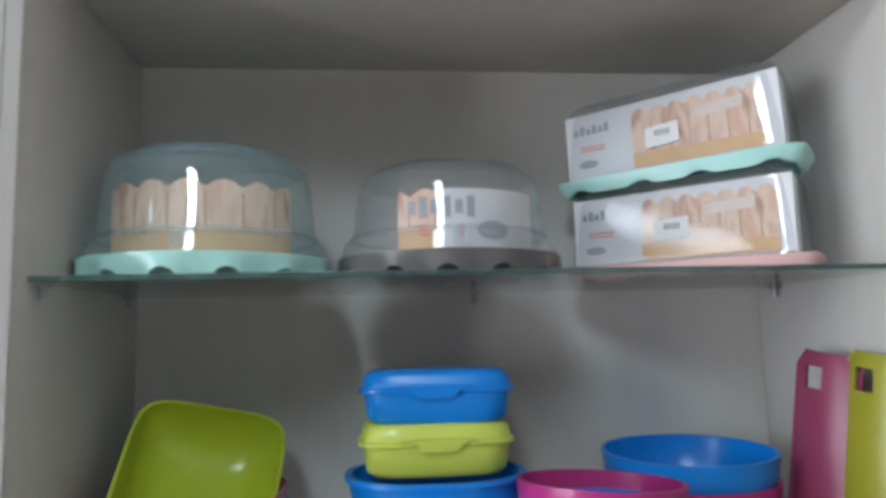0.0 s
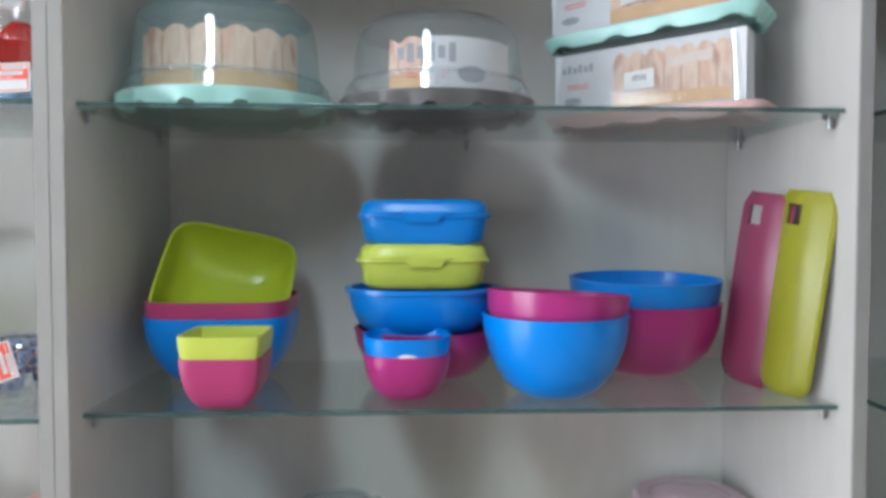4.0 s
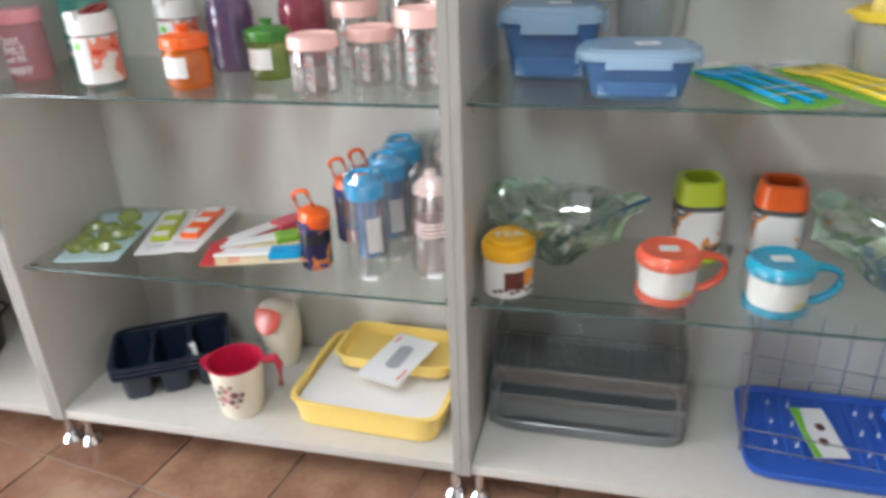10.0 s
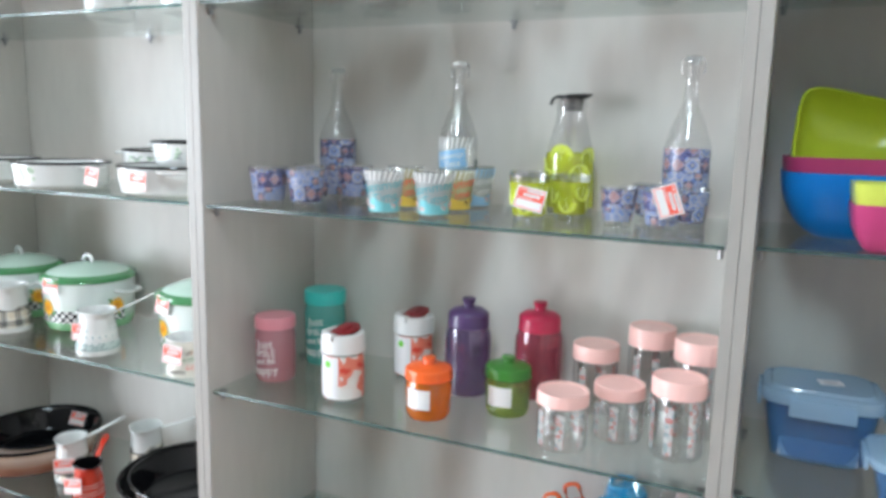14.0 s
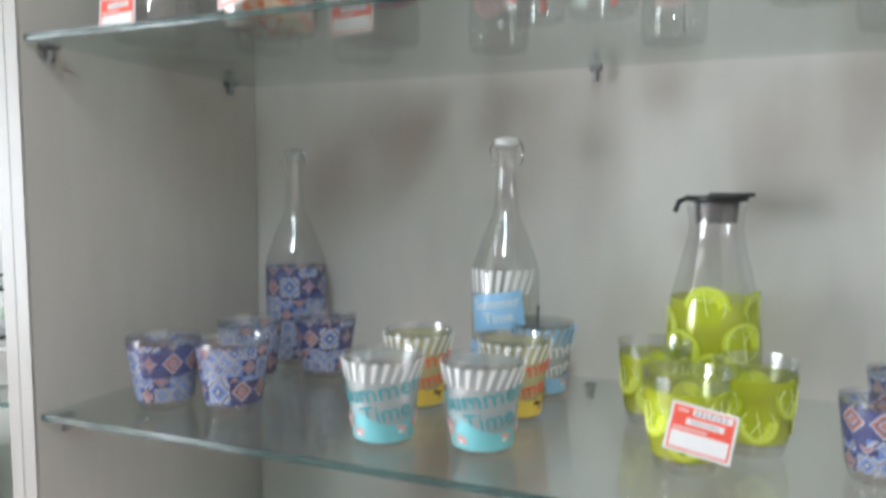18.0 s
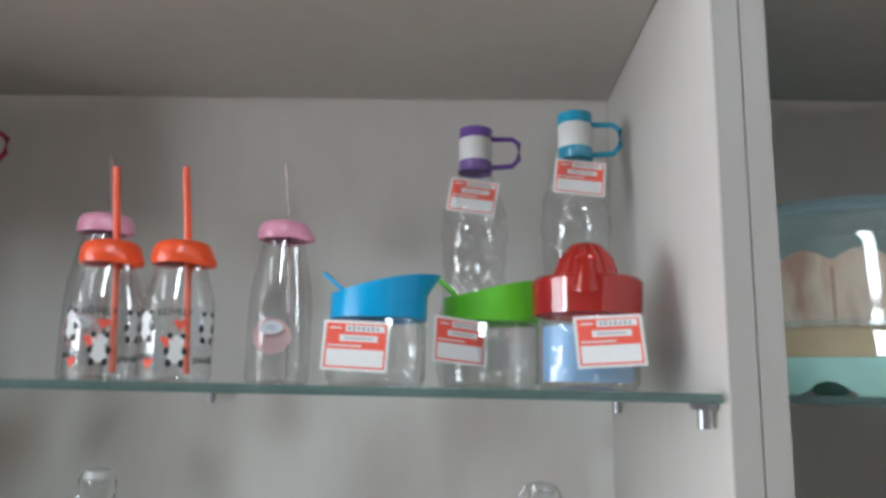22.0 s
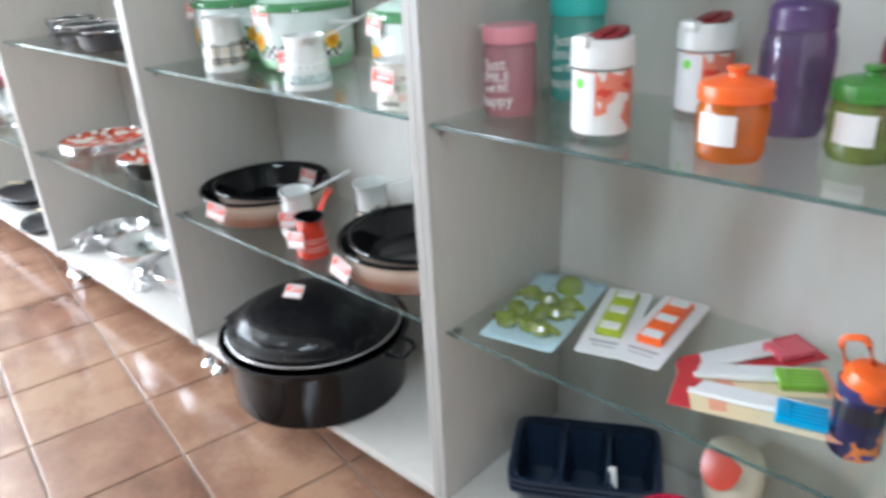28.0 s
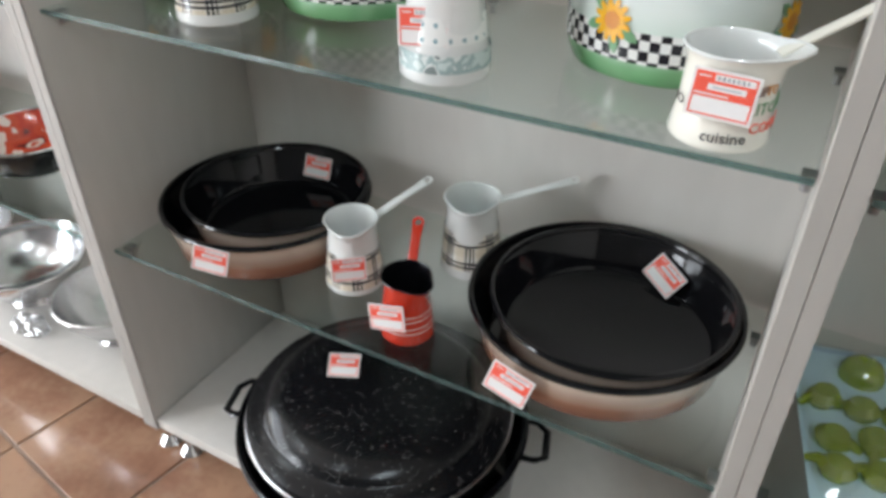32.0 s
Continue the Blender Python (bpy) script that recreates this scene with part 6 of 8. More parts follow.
def shaker(x, y, rz, label):
    t = thing("food_shaker", label, "shaker", x, y, L2, rz, group="white lidded shakers")
    r, h = 0.041, 0.134
    part("body", rev([(0, 0.004), (r * 0.92, 0), (r * 0.95, 0.005), (r * 0.95, h * 0.72)], 40), CLEAR_PLASTIC, t)
    part("printed_sleeve", wrapped(grid_plate(0.20, h * 0.62, 32, 2), r * 0.955, 40, h * 0.37), TOMATO, t, "red tomato print sleeve")
    part("paper_label", wrapped(grid_plate(0.058, h * 0.60, 12, 2, 0.0008), r * 0.955, -12, h * 0.37), LABEL_WHITE, t, "white paper label")
    part("label_dot", wrapped(slab([(0.007 * math.cos(q * 0.5), 0.007 * math.sin(q * 0.5)) for q in range(12)], 0.0005), r * 0.955 + 0.001, -2, h * 0.56), GREEN, t)
    c = part("lid", rev([(r * 0.97, h * 0.70), (r * 1.04, h * 0.71), (r * 1.02, h * 0.90), (r * 0.97, h * 0.97), (r * 0.7, h * 0.97), (r * 0.7, h * 0.90), (0, h * 0.90)], 44), WHITE, t, "white plastic lid")
    part("flap", moved(joined(slab([(0.027 * math.cos(q * 0.2) * (1.0 - 0.18 * math.cos(q * 0.4)), 0.031 * math.sin(q * 0.2)) for q in range(31)], 0.006, 0.0015), box(0.014, 0.03, 0.004, 0, 0, 0.006, 0.0015)), pose(0, 0.006, h * 0.955, 14)), FLAP_RED, c, "dark red two-lobed flap")
    part("spout", moved(box(0.026, 0.016, 0.014, 0, -r * 0.92, h * 0.90, 0.004), Matrix()), WHITE, c)
    return t


shaker(-1.038, 0.097, -12, "clear shaker with tomato print and white flip lid")
shaker(-0.979, 0.278, -12, "clear shaker with tomato print and white flip lid")


def knob_jar(x, y, r, h, body, lid, label, sticker=False, tall=True):
    t = thing("knob_jar", label, "jar", x, y, L2, group="knob lid jars")
    b, w = (0.70, 0.90) if tall else (0.55, 1.02)
    part("body", rev([(0, 0.004), (r * 0.86, 0), (r * 0.93, 0.006), (r * 0.97, h * 0.10), (r * 0.94, h * 0.17), (r * 0.98, h * 0.25), (r * 1.0, h * (b - 0.16)), (r * 0.97, h * (b - 0.07)), (r * 0.87, h * (b - 0.01)), (r * 0.85, h * (b + 0.02))], 44), body, t)
    part("lid", rev([(r * 0.84, h * b), (r * w, h * (b + 0.005)), (r * w, h * (b + 0.035)), (r * (w - 0.02), h * (b + 0.042)), (r * (w - 0.02), h * (b + 0.12)), (r * (w - 0.06), h * (b + 0.15)), (r * 0.66, h * (b + 0.185)), (r * 0.24, h * (b + 0.20)), (r * 0.22, h * (b + 0.235)), (r * 0.29, h * (b + 0.26)), (r * 0.29, h * (b + 0.295)), (0, h * (b + 0.30))], 60, wave=lambda a, k: (0.0007 * math.sin(a * 36) * (k in (4, 5)), 0)), lid, t)
    if sticker:
        part("sticker", wrapped(grid_plate(0.046, 0.036, 8, 2, 0.0008), r * 1.004, -3, h * 0.32), PAPER, t, "white paper sticker")
    return t


knob_jar(-0.841, 0.240, 0.045, 0.190, PURPLE_CLEAR, PURPLE, "tall purple translucent jar with knob lid")
knob_jar(-0.712, 0.290, 0.046, 0.187, RED_CLEAR, CRIMSON, "tall red translucent jar with knob lid")
knob_jar(-0.857, 0.095, 0.042, 0.128, ORANGE_CLEAR, ORANGE, "short orange jar with knob lid and sticker", True, False)
knob_jar(-0.734, 0.175, 0.042, 0.126, GREEN_CLEAR, DARK_GREEN, "short green jar with knob lid and sticker", True, False)
FLORAL = ramp_mat("floral_strip_print", [(0, (0.66, 0.26, 0.24)), (0.30, (0.42, 0.50, 0.52)), (0.40, (0.74, 0.72, 0.71)), (0.58, (0.34, 0.44, 0.44)), (0.66, (0.62, 0.62, 0.62)), (0.8, (0.66, 0.42, 0.38))], 150, "VORONOI", 0.3, alpha=0.62)


def floral_jar(x, y, h, rz, label, r=0.043):
    t = thing("storage_jar", label, "jar", x, y, L2, rz, group="floral jars with pink lids")
    part("body", rev([(0, 0.005), (r * 0.88, 0), (r * 0.95, 0.006), (r * 0.95, h * 0.72), (r * 0.88, h * 0.80)], 44), CLEAR_GLASS, t)
    for k in range(7):
        part("printed_strip", wrapped(grid_plate(0.0135, h * 0.60, 4, 2), r * 0.955, k * 360 / 7, h * 0.39), FLORAL, t, "floral printed strip")
    part("lid", rev([(r * 0.9, h * 0.78), (r * 1.0, h * 0.785), (r * 1.0, h - 0.006), (r * 0.97, h), (r * 0.85, h), (r * 0.83, h - 0.002), (0, h - 0.002)], 48), PEACH, t, "pale pink plastic lid")
    return t


for x, y, h, rz in ((-0.605, 0.077, 0.096, 10), (-0.594, 0.265, 0.126, 30), (-0.528, 0.154, 0.096, 0), (-0.500, 0.303, 0.162, 20), (-0.430, 0.128, 0.131, 40), (-0.410, 0.232, 0.168, 5)):
    floral_jar(x, y, h, rz, "glass jar with floral strips and pale pink lid")


# ---- packets and drinking bottles on the lowest shelf ----
PACK_BLUE = paint("pack_pale_blue", (0.50, 0.68, 0.74), 0.4, 0.06, 14)
LIME_CLEAR = clear("lime_clear", (0.80, 0.88, 0.22), 0.12, 0.04, 0.58, (0.42, 0.52, 0.02))


def packet(x, y, rz, w, h, mat, label, z=0.0, rx=0.0):
    t = thing("packet", label, "packet", x, y, L1 + z, rz, group="carded kitchen gadgets", rx=rx)
    part("card", slab(rounded(w, h, 0.006, 2), 0.0015), mat, t, smooth=False)
    return t


t = packet(-1.190, 0.188, 12, 0.135, 0.262, PACK_BLUE, "pale blue card with glossy green clips under blister", 0.0)
rb = random.Random(21)
for k in range(9):
    px, py = (-0.036 + 0.036 * (k % 3) + rb.uniform(-0.006, 0.006), -0.085 + 0.052 * (k // 3) + rb.uniform(-0.008, 0.008))
    part("clip", moved(joined(rev([(0, 0), (0.015, 0.002), (0.018, 0.011), (0.012, 0.021), (0, 0.024)], 18, ay=1.15), tube([(0.0, 0.006, 0.014), (0.003, 0.020, 0.011), (0.004, 0.030, 0.005)], [0.007, 0.006, 0.004], 8)), pose(px, py, 0.0015, rb.uniform(-8, 8), rb.uniform(-8, 8), rb.uniform(0, 360))), LIME_CLEAR, t, "glossy green clip")
part("blister_dome", moved(rev([(0.026, 0.0), (0.026, 0.010), (0.020, 0.020), (0.010, 0.025), (0, 0.026)], 28), pose(0.010, 0.085, 0.0015)), LIME_CLEAR, t, "clear greenish dome")
part("bag_front", moved(rev([(0.50, 0.002), (0.47, 0.016), (0.40, 0.027), (0.2, 0.029), (0, 0.028)], 40, n=6, ax=0.128, ay=0.25, wave=lambda a, k: (0, 0.0022 * math.sin(a * 9 + k * 2) * (k > 0))), Matrix()), FILM, t, "clear bag front", smooth=False)
part("zip_strip", box(0.128, 0.004, 0.0012, 0, 0.122, 0.0016, 0.0004), FROST_BLUE, t, "pale zip strip")
for x, rz, m, lb in ((-1.075, 17, LIME, "white card with green pill box"), (-0.990, 6, ORANGE, "white card with orange pill box")):
    t = packet(x + 0.004, 0.226, rz, 0.080, 0.235, LABEL_WHITE, lb, 0.0 if m is LIME else 0.0135)
    part("pill_box", box(0.042, 0.150, 0.012, 0, 0.018, 0.0015, 0.003), m, t)
    for k in range(5):
        part("lid_flap", box(0.032, 0.022, 0.003, 0, -0.040 + 0.029 * k, 0.0128, 0.001), m if k % 2 else WHITE, t)
    part("print_lines", joined(box(0.05, 0.006, 0.0004, 0, -0.075, 0.0015), box(0.04, 0.003, 0.0004, 0, -0.088, 0.0015)), LABEL_GREY, t, smooth=False)
CARD_RED = paint("card_red", (0.50, 0.03, 0.04), 0.4, 0.08, 14)
CARD_SALMON = paint("card_salmon", (0.74, 0.34, 0.22), 0.5, 0.12, 20)
CARD_CREAM = paint("card_cream", (0.75, 0.62, 0.40), 0.5, 0.1, 14)
for k, (dx, dy, rz, m) in enumerate(((-0.846, 0.252, -32, plastic("silicone_pink", (0.72, 0.12, 0.16))), (-0.816, 0.182, -56, plastic("silicone_green", (0.22, 0.46, 0.05))), (-0.788, 0.104, -74, CYAN))):
    t = packet(dx, dy, rz, 0.075, 0.215, CARD_CREAM if k else CARD_RED, "cream and red card with silicone brush" if k else "red card with pink silicone brush", 0.002 + 0.010 * k)
    part("card_foot", slab([(-0.0375, -0.107), (0.0375, -0.107), (0.0375, -0.075), (0.0, -0.085), (-0.0375, -0.07)], 0.0022), CARD_RED, t, smooth=False)
    part("card_stripe", slab([(-0.0375, -0.075), (-0.012, -0.08), (-0.012, 0.06), (-0.0375, 0.06)], 0.0020), LABEL_WHITE, t, smooth=False)
    part("card_patch", slab([(-0.006, -0.06), (0.030, -0.052), (0.026, -0.030), (-0.004, -0.036)], 0.0021), CARD_SALMON, t, "salmon printed patch", smooth=False)
    part("card_band", slab([(-0.0375, 0.088), (0.0375, 0.088), (0.0375, 0.107), (-0.0375, 0.107)], 0.0021), CARD_SALMON if k else CARD_RED, t, smooth=False)
    head = part("brush_head", box(0.044, 0.016, 0.013, 0.005, 0.036, 0.0016, 0.003), m, t)
    for q in range(5):
        part("bristle", box(0.0080, 0.048, 0.011, -0.0135 + 0.0092 * q, 0.067, 0.0022, 0.002), m, head)
    part("brush_handle", tube([(0.004, 0.04, 0.006), (0.002, -0.03, 0.006), (0.0, -0.085, 0.006)], [0.006, 0.0075, 0.006], 8, flat=0.6), WHITE, t)
KIDS = ramp_mat("bottle_cartoon_print", [(0, (0.015, 0.015, 0.06)), (0.5, (0.02, 0.02, 0.08)), (0.56, (0.70, 0.20, 0.05)), (0.63, (0.03, 0.05, 0.25)), (0.72, (0.55, 0.55, 0.60))], 26, "NOISE", 0.25)
CHECK = ramp_mat("checker_print", [(0, (0.02, 0.02, 0.03)), (0.5, (0.75, 0.75, 0.75))], 95, "CELL", 0.25, uv=True)


KIDS_NAVY = plastic("bottle_navy", (0.035, 0.035, 0.14), 0.25)


def flip_bottle(x, y, label, h=0.128):
    t = thing("sport_bottle", label, "bottle", x, y, L1, group="dark flip-lid bottles")
    r = 0.031
    part("body", rev([(0, 0.004), (r * 0.9, 0), (r, 0.005), (r, h * 0.72), (r * 0.92, h * 0.76)], 36), KIDS, t, "dark printed bottle")
    part("checker_band", rev([(r + 0.0006, h * 0.44), (r + 0.0006, h * 0.62)], 36), CHECK, t)
    part("lid", moved(rev([(0.97, -0.012), (1.02, -0.010), (1.02, 0.004), (0.90, 0.016), (0.5, 0.022), (0, 0.023)], 32, ax=r, ay=r), pose(0.003, 0, h * 0.80, 0, 14, 0)), ORANGE, t, "orange slanting lid")
    part("collar", rev([(r * 1.0, h * 0.68), (r * 1.025, h * 0.69), (r * 1.025, h * 0.80), (r * 0.98, h * 0.81)], 32), KIDS_NAVY, t, "dark blue collar")
    ring = [(px, 0, pz) for px, pz in rounded(0.031, 0.046, 0.010, 4)]
    part("loop", moved(tube(ring, 0.0052, 8, True, 0.8), pose(-0.016, 0.0, h * 0.90 + 0.020, 0, -20, 0)), ORANGE, t, "orange carrying loop")
    return t


flip_bottle(-0.668, 0.128, "dark printed drinking bottle with orange loop lid")
flip_bottle(-0.642, 0.262, "dark printed drinking bottle with orange loop lid", 0.15)
flip_bottle(-0.615, 0.310, "dark printed drinking bottle with orange loop lid", 0.155)
ICE = clear("ice_blue_insert", (0.42, 0.66, 0.92), 0.03, 0.1, 0.60, (0.18, 0.45, 0.82))
PALE_PINK = plastic("plastic_pale_pink", (0.82, 0.62, 0.61))


def infuser(x, y, label, pink=False, h=0.20):
    t = thing("infuser_bottle", label, "bottle", x, y, L1, group="wrapped infuser bottles")
    r = 0.036
    m = CYAN if not pink else PALE_PINK
    part("body", rev([(0, 0.004), (r * 0.9, 0), (r, 0.005), (r, h * 0.80)] if not pink else [(0, 0.004), (r * 0.9, 0), (r, 0.005), (r, h * 0.30), (r * 0.82, h * 0.40), (r * 0.86, h * 0.46), (r * 0.82, h * 0.52), (r, h * 0.64), (r * 0.8, h * 0.8)], 36), CLEAR_PLASTIC if not pink else ROSE_CLEAR, t)
    if not pink:
        part("insert", rev([(0, 0.035), (r * 0.5, 0.035), (r * 0.56, 0.04), (r * 0.56, h * 0.8)], 28), ICE, t, "blue cooling insert")
    else:
        for k in range(4):
            part("grip_ring", rev([(r * 0.84, h * (0.38 + 0.04 * k)), (r * 0.92, h * (0.395 + 0.04 * k)), (r * 0.84, h * (0.41 + 0.04 * k))], 30), PALE_PINK, t)
    part("lid", rev([(r * 0.9, h * 0.79), (r * 1.04, h * 0.80), (r * 1.06, h * 0.90), (r * 1.0, h * 0.945), (r * 0.6, h * 0.955), (r * 0.5, h * 0.97), (0, h * 0.97)] if not pink else [(r * 0.8, h * 0.79), (r * 0.95, h * 0.80), (r * 0.95, h * 0.86), (r * 0.6, h * 0.92), (r * 0.3, h * 0.95), (r * 0.3, h), (0, h)], 32), m, t)
    if not pink:
        part("loop", moved(tube([(px, py, 0) for px, py in rounded(0.044, 0.040, 0.015, 4)], 0.0050, 8, True), pose(-0.010, 0.004, h * 0.985, 10, -8, 0)), m, t)
        part("paper_label", wrapped(grid_plate(0.03, 0.07, 8, 2), r + 0.0004, 40, h * 0.45), LABEL_WHITE, t, "white paper label")
    part("film_wrap", rev([(r * 1.1, 0.0), (r * 1.14, h * 0.5), (r * 1.12, h * 0.97), (r * 0.7, h * 1.07)], 26, wave=lambda a, k: (0.0035 * math.sin(a * 8 + k * 2.3) + 0.0015 * math.sin(a * 21 + k), 0)), FILM_SOFT, t, "crinkled clear film", smooth=False)
    part("film_foot", box(0.03, 0.02, 0.006, 0.01, -r, 0, 0.003), WHITE, t, "gathered white film")
    return t


infuser(-0.553, 0.120, "clear infuser bottle with blue lid, film wrapped")
infuser(-0.535, 0.212, "clear infuser bottle with blue lid, film wrapped", False, 0.205)
infuser(-0.528, 0.306, "clear infuser bottle with blue lid, film wrapped", False, 0.21)
infuser(-0.432, 0.148, "pale pink drinking bottle, film wrapped", True, 0.205)
infuser(-0.425, 0.290, "pale pink drinking bottle, film wrapped", True, 0.22)

# ---- bottom of the unit ----
t = thing("seed_tray", "stacked dark plastic trays with six cells", "tray", -1.088, 0.172, BO + 0.001, 30, group="stacked trays", rx=0)
part("outer_rim", joined(*[moved(rev([(0.46, 0.0), (0.50, 0.0), (0.50, 0.006), (0.46, 0.006)], 48, n=10, ax=0.27, ay=0.19), pose(0, 0, 0.072 + 0.012 * k)) for k in range(3)]), NAVY, t)
for i in range(3):
    part("cell", moved(rev([(0, 0), (0.36, 0), (0.38, 0.004), (0.47, 0.094), (0.455, 0.094), (0.36, 0.006), (0, 0.006)], 36, n=6, ax=0.082, ay=0.170), pose(-0.083 + 0.083 * i, 0, 0)), NAVY, t, "deep oblong cell")
    part("plug_tab", moved(box(0.020, 0.004, 0.016, 0, 0, 0, 0.0015), pose(-0.083 + 0.083 * i, -0.060, 0.050, 20)), CLEAR_PLASTIC, t, "clear plastic tab")
for i in range(2):
    part("divider", box(0.008, 0.17, 0.004, -0.0415 + 0.083 * i, 0, 0.0935, 0.001), NAVY, t)
part("sticker", moved(slab([(-0.007, -0.02), (0.007, -0.02), (0.007, 0.02), (-0.007, 0.02)], 0.0008), pose(0.05, -0.045, 0.088, 50, 0, 10)), PAPER, t, "white sticker")
t = thing("measuring_mug", "cream jug with rose print and red inside", "jug", -0.877, 0.092, BO, 20)
part("body", rev([(0, 0.0), (0.044, 0), (0.047, 0.005), (0.060, 0.128)], 44), CREAM, t, "cream plastic body")
part("lining", rev([(0.0605, 0.127), (0.0615, 0.131), (0.058, 0.131), (0.0455, 0.008), (0, 0.008)], 44, wave=lambda a, k: (0.012 * max(0, math.cos(a - math.pi)) ** 14 * (k < 2), 0.003 * max(0, math.cos(a - math.pi)) ** 14 * (k < 2))), plastic("lining_red", (0.55, 0.015, 0.06)), t, "red lining and rim")
BLOOMS = (plastic("bloom_plum", (0.24, 0.06, 0.10)), plastic("bloom_rose", (0.55, 0.22, 0.24)), plastic("bloom_leaf", (0.14, 0.16, 0.09)))
for k, (px, pz, ps) in enumerate(((-0.022, 0.010, 0.010), (-0.004, 0.018, 0.009), (0.014, 0.008, 0.011), (-0.012, -0.006, 0.012), (0.006, -0.012, 0.010), (0.024, -0.008, 0.008), (-0.028, -0.010, 0.008), (0.030, 0.006, 0.007), (-0.012, 0.028, 0.006), (0.008, 0.028, 0.006), (-0.020, -0.022, 0.006), (0.014, -0.026, 0.006))):
    part("printed_bloom", wrapped(moved(petal_shape(ps * 0.6, ps, 5 + k % 3), pose(px, pz, 0.0003 * (k % 3))), 0.0548, -16, 0.066, 0.105), BLOOMS[(2, 1, 0, 1, 0, 2, 2, 0, 2, 2, 2, 1)[k]], t)
part("handle", tube([(0.058, 0, 0.122), (0.085, 0, 0.124), (0.094, 0, 0.105), (0.090, 0, 0.05)], [0.009, 0.010, 0.009, 0.007], 8), plastic("handle_red", (0.58, 0.03, 0.07)), t, "red handle")
t = thing("waste_bin", "small cream table bin with red swing lid", "bin", -0.862, 0.285, BO, -10)
part("body", rev([(0, 0), (0.036, 0), (0.040, 0.005), (0.050, 0.06), (0.053, 0.10), (0.052, 0.135), (0.046, 0.152), (0.036, 0.160), (0, 0.163)], 44, ay=0.85), CREAM, t)
part("lid", moved(slab([(0.036 * math.sin(a), 0.002 - 0.052 * max(0.0, math.cos(a)) ** 0.8) if math.cos(a) > 0 else (0.036 * math.sin(a), 0.002 - 0.010 * math.cos(a)) for a in [2 * math.pi * q / 28 for q in range(28)]], 0.004, 0.0012), pose(0, -0.036, 0.151, 62)), plastic("lid_brick_red", (0.60, 0.07, 0.04)), t, "glossy red swing flap")
part("lettering", wrapped(joined(*[box(0.02, 0.002, 0.0004, 0, -0.005 * k, 0) for k in range(2)]), 0.0535, -10, 0.065), GREY_PRINT, t)
YELLOW_TRAY = plastic("tray_yellow", (0.84, 0.60, 0.17), 0.4)
t = thing("cutlery_tray", "pair of nested pale yellow plastic trays", "tray", -0.573, 0.190, BO, -3)
part("tray", rev([(0, 0.003), (0.45, 0.0), (0.475, 0.004), (0.50, 0.062), (0.515, 0.064), (0.515, 0.068), (0.485, 0.068), (0.465, 0.008), (0, 0.007)], 72, n=9, ax=0.335, ay=0.285), YELLOW_TRAY, t)
part("inner_tray", moved(rev([(0, 0.002), (0.44, 0.0), (0.47, 0.003), (0.50, 0.03), (0.515, 0.031), (0.515, 0.034), (0.485, 0.034), (0.455, 0.006), (0, 0.005)], 64, n=7, ax=0.27, ay=0.15), pose(0.02, 0.062, 0.070)), YELLOW_TRAY, t)
part("white_liner", box(0.312, 0.258, 0.003, 0, 0, 0.050, 0.001), LABEL_WHITE, t, "white liner")
lf = thing("leaflet", "white leaflet with grey kitchen tool picture", "leaflet", -0.535, 0.190, BO + 0.106, 74)
part("sheet", slab([(-0.09, -0.052), (0.09, -0.052), (0.09, 0.052), (-0.09, 0.052)], 0.0012), LABEL_WHITE, lf, smooth=False)
part("tool_picture", moved(joined(slab(rounded(0.09, 0.034, 0.015), 0.0006), moved(slab(rounded(0.035, 0.026, 0.008), 0.0009), pose(0.012, 0.004, 0))), pose(0.005, 0.0, 0.0013, 0, 0, 4)), LABEL_GREY, lf, smooth=False)
part("print_line", box(0.03, 0.004, 0.0005, 0.065, 0.04, 0.0013), RED_PRINT, lf, smooth=False)
part("print_line", box(0.04, 0.004, 0.0005, -0.05, -0.04, 0.0013), RED_PRINT, lf, smooth=False)


# ---- enamelware, steel and tin: the units further along and round the corner ----
def fade(name, stops, z1, rough=0.1):
    """Enamel whose colour runs from the foot to the height z1."""
    mat = bpy.data.materials.new(name)
    n, l, b = nodes_of(mat)
    tc, sx, mr, cr, ns = n.new("ShaderNodeTexCoord"), n.new("ShaderNodeSeparateXYZ"), n.new("ShaderNodeMapRange"), n.new("ShaderNodeValToRGB"), n.new("ShaderNodeTexNoise")
    ns.inputs["Scale"].default_value = 30
    ad = n.new("ShaderNodeMath")
    ad.operation, ad.inputs[1].default_value = "MULTIPLY_ADD", 0.006
    l.new(tc.outputs["Object"], sx.inputs[0]), l.new(tc.outputs["Object"], ns.inputs["Vector"])
    l.new(ns.outputs["Fac"], ad.inputs[0]), l.new(sx.outputs[2], ad.inputs[2])
    mr.inputs[1].default_value, mr.inputs[2].default_value = 0.003, z1 + 0.003
    l.new(ad.outputs[0], mr.inputs[0]), l.new(mr.outputs[0], cr.inputs[0])
    e = cr.color_ramp.elements
    while len(e) < len(stops):
        e.new(0.5)
    for s, (p, c) in zip(e, stops):
        s.position, s.color = p, (*c, 1)
    l.new(cr.outputs[0], b.inputs["Base Color"])
    b.inputs["Roughness"].default_value, b.inputs["Coat Weight"].default_value = rough, 0.3
    return mat


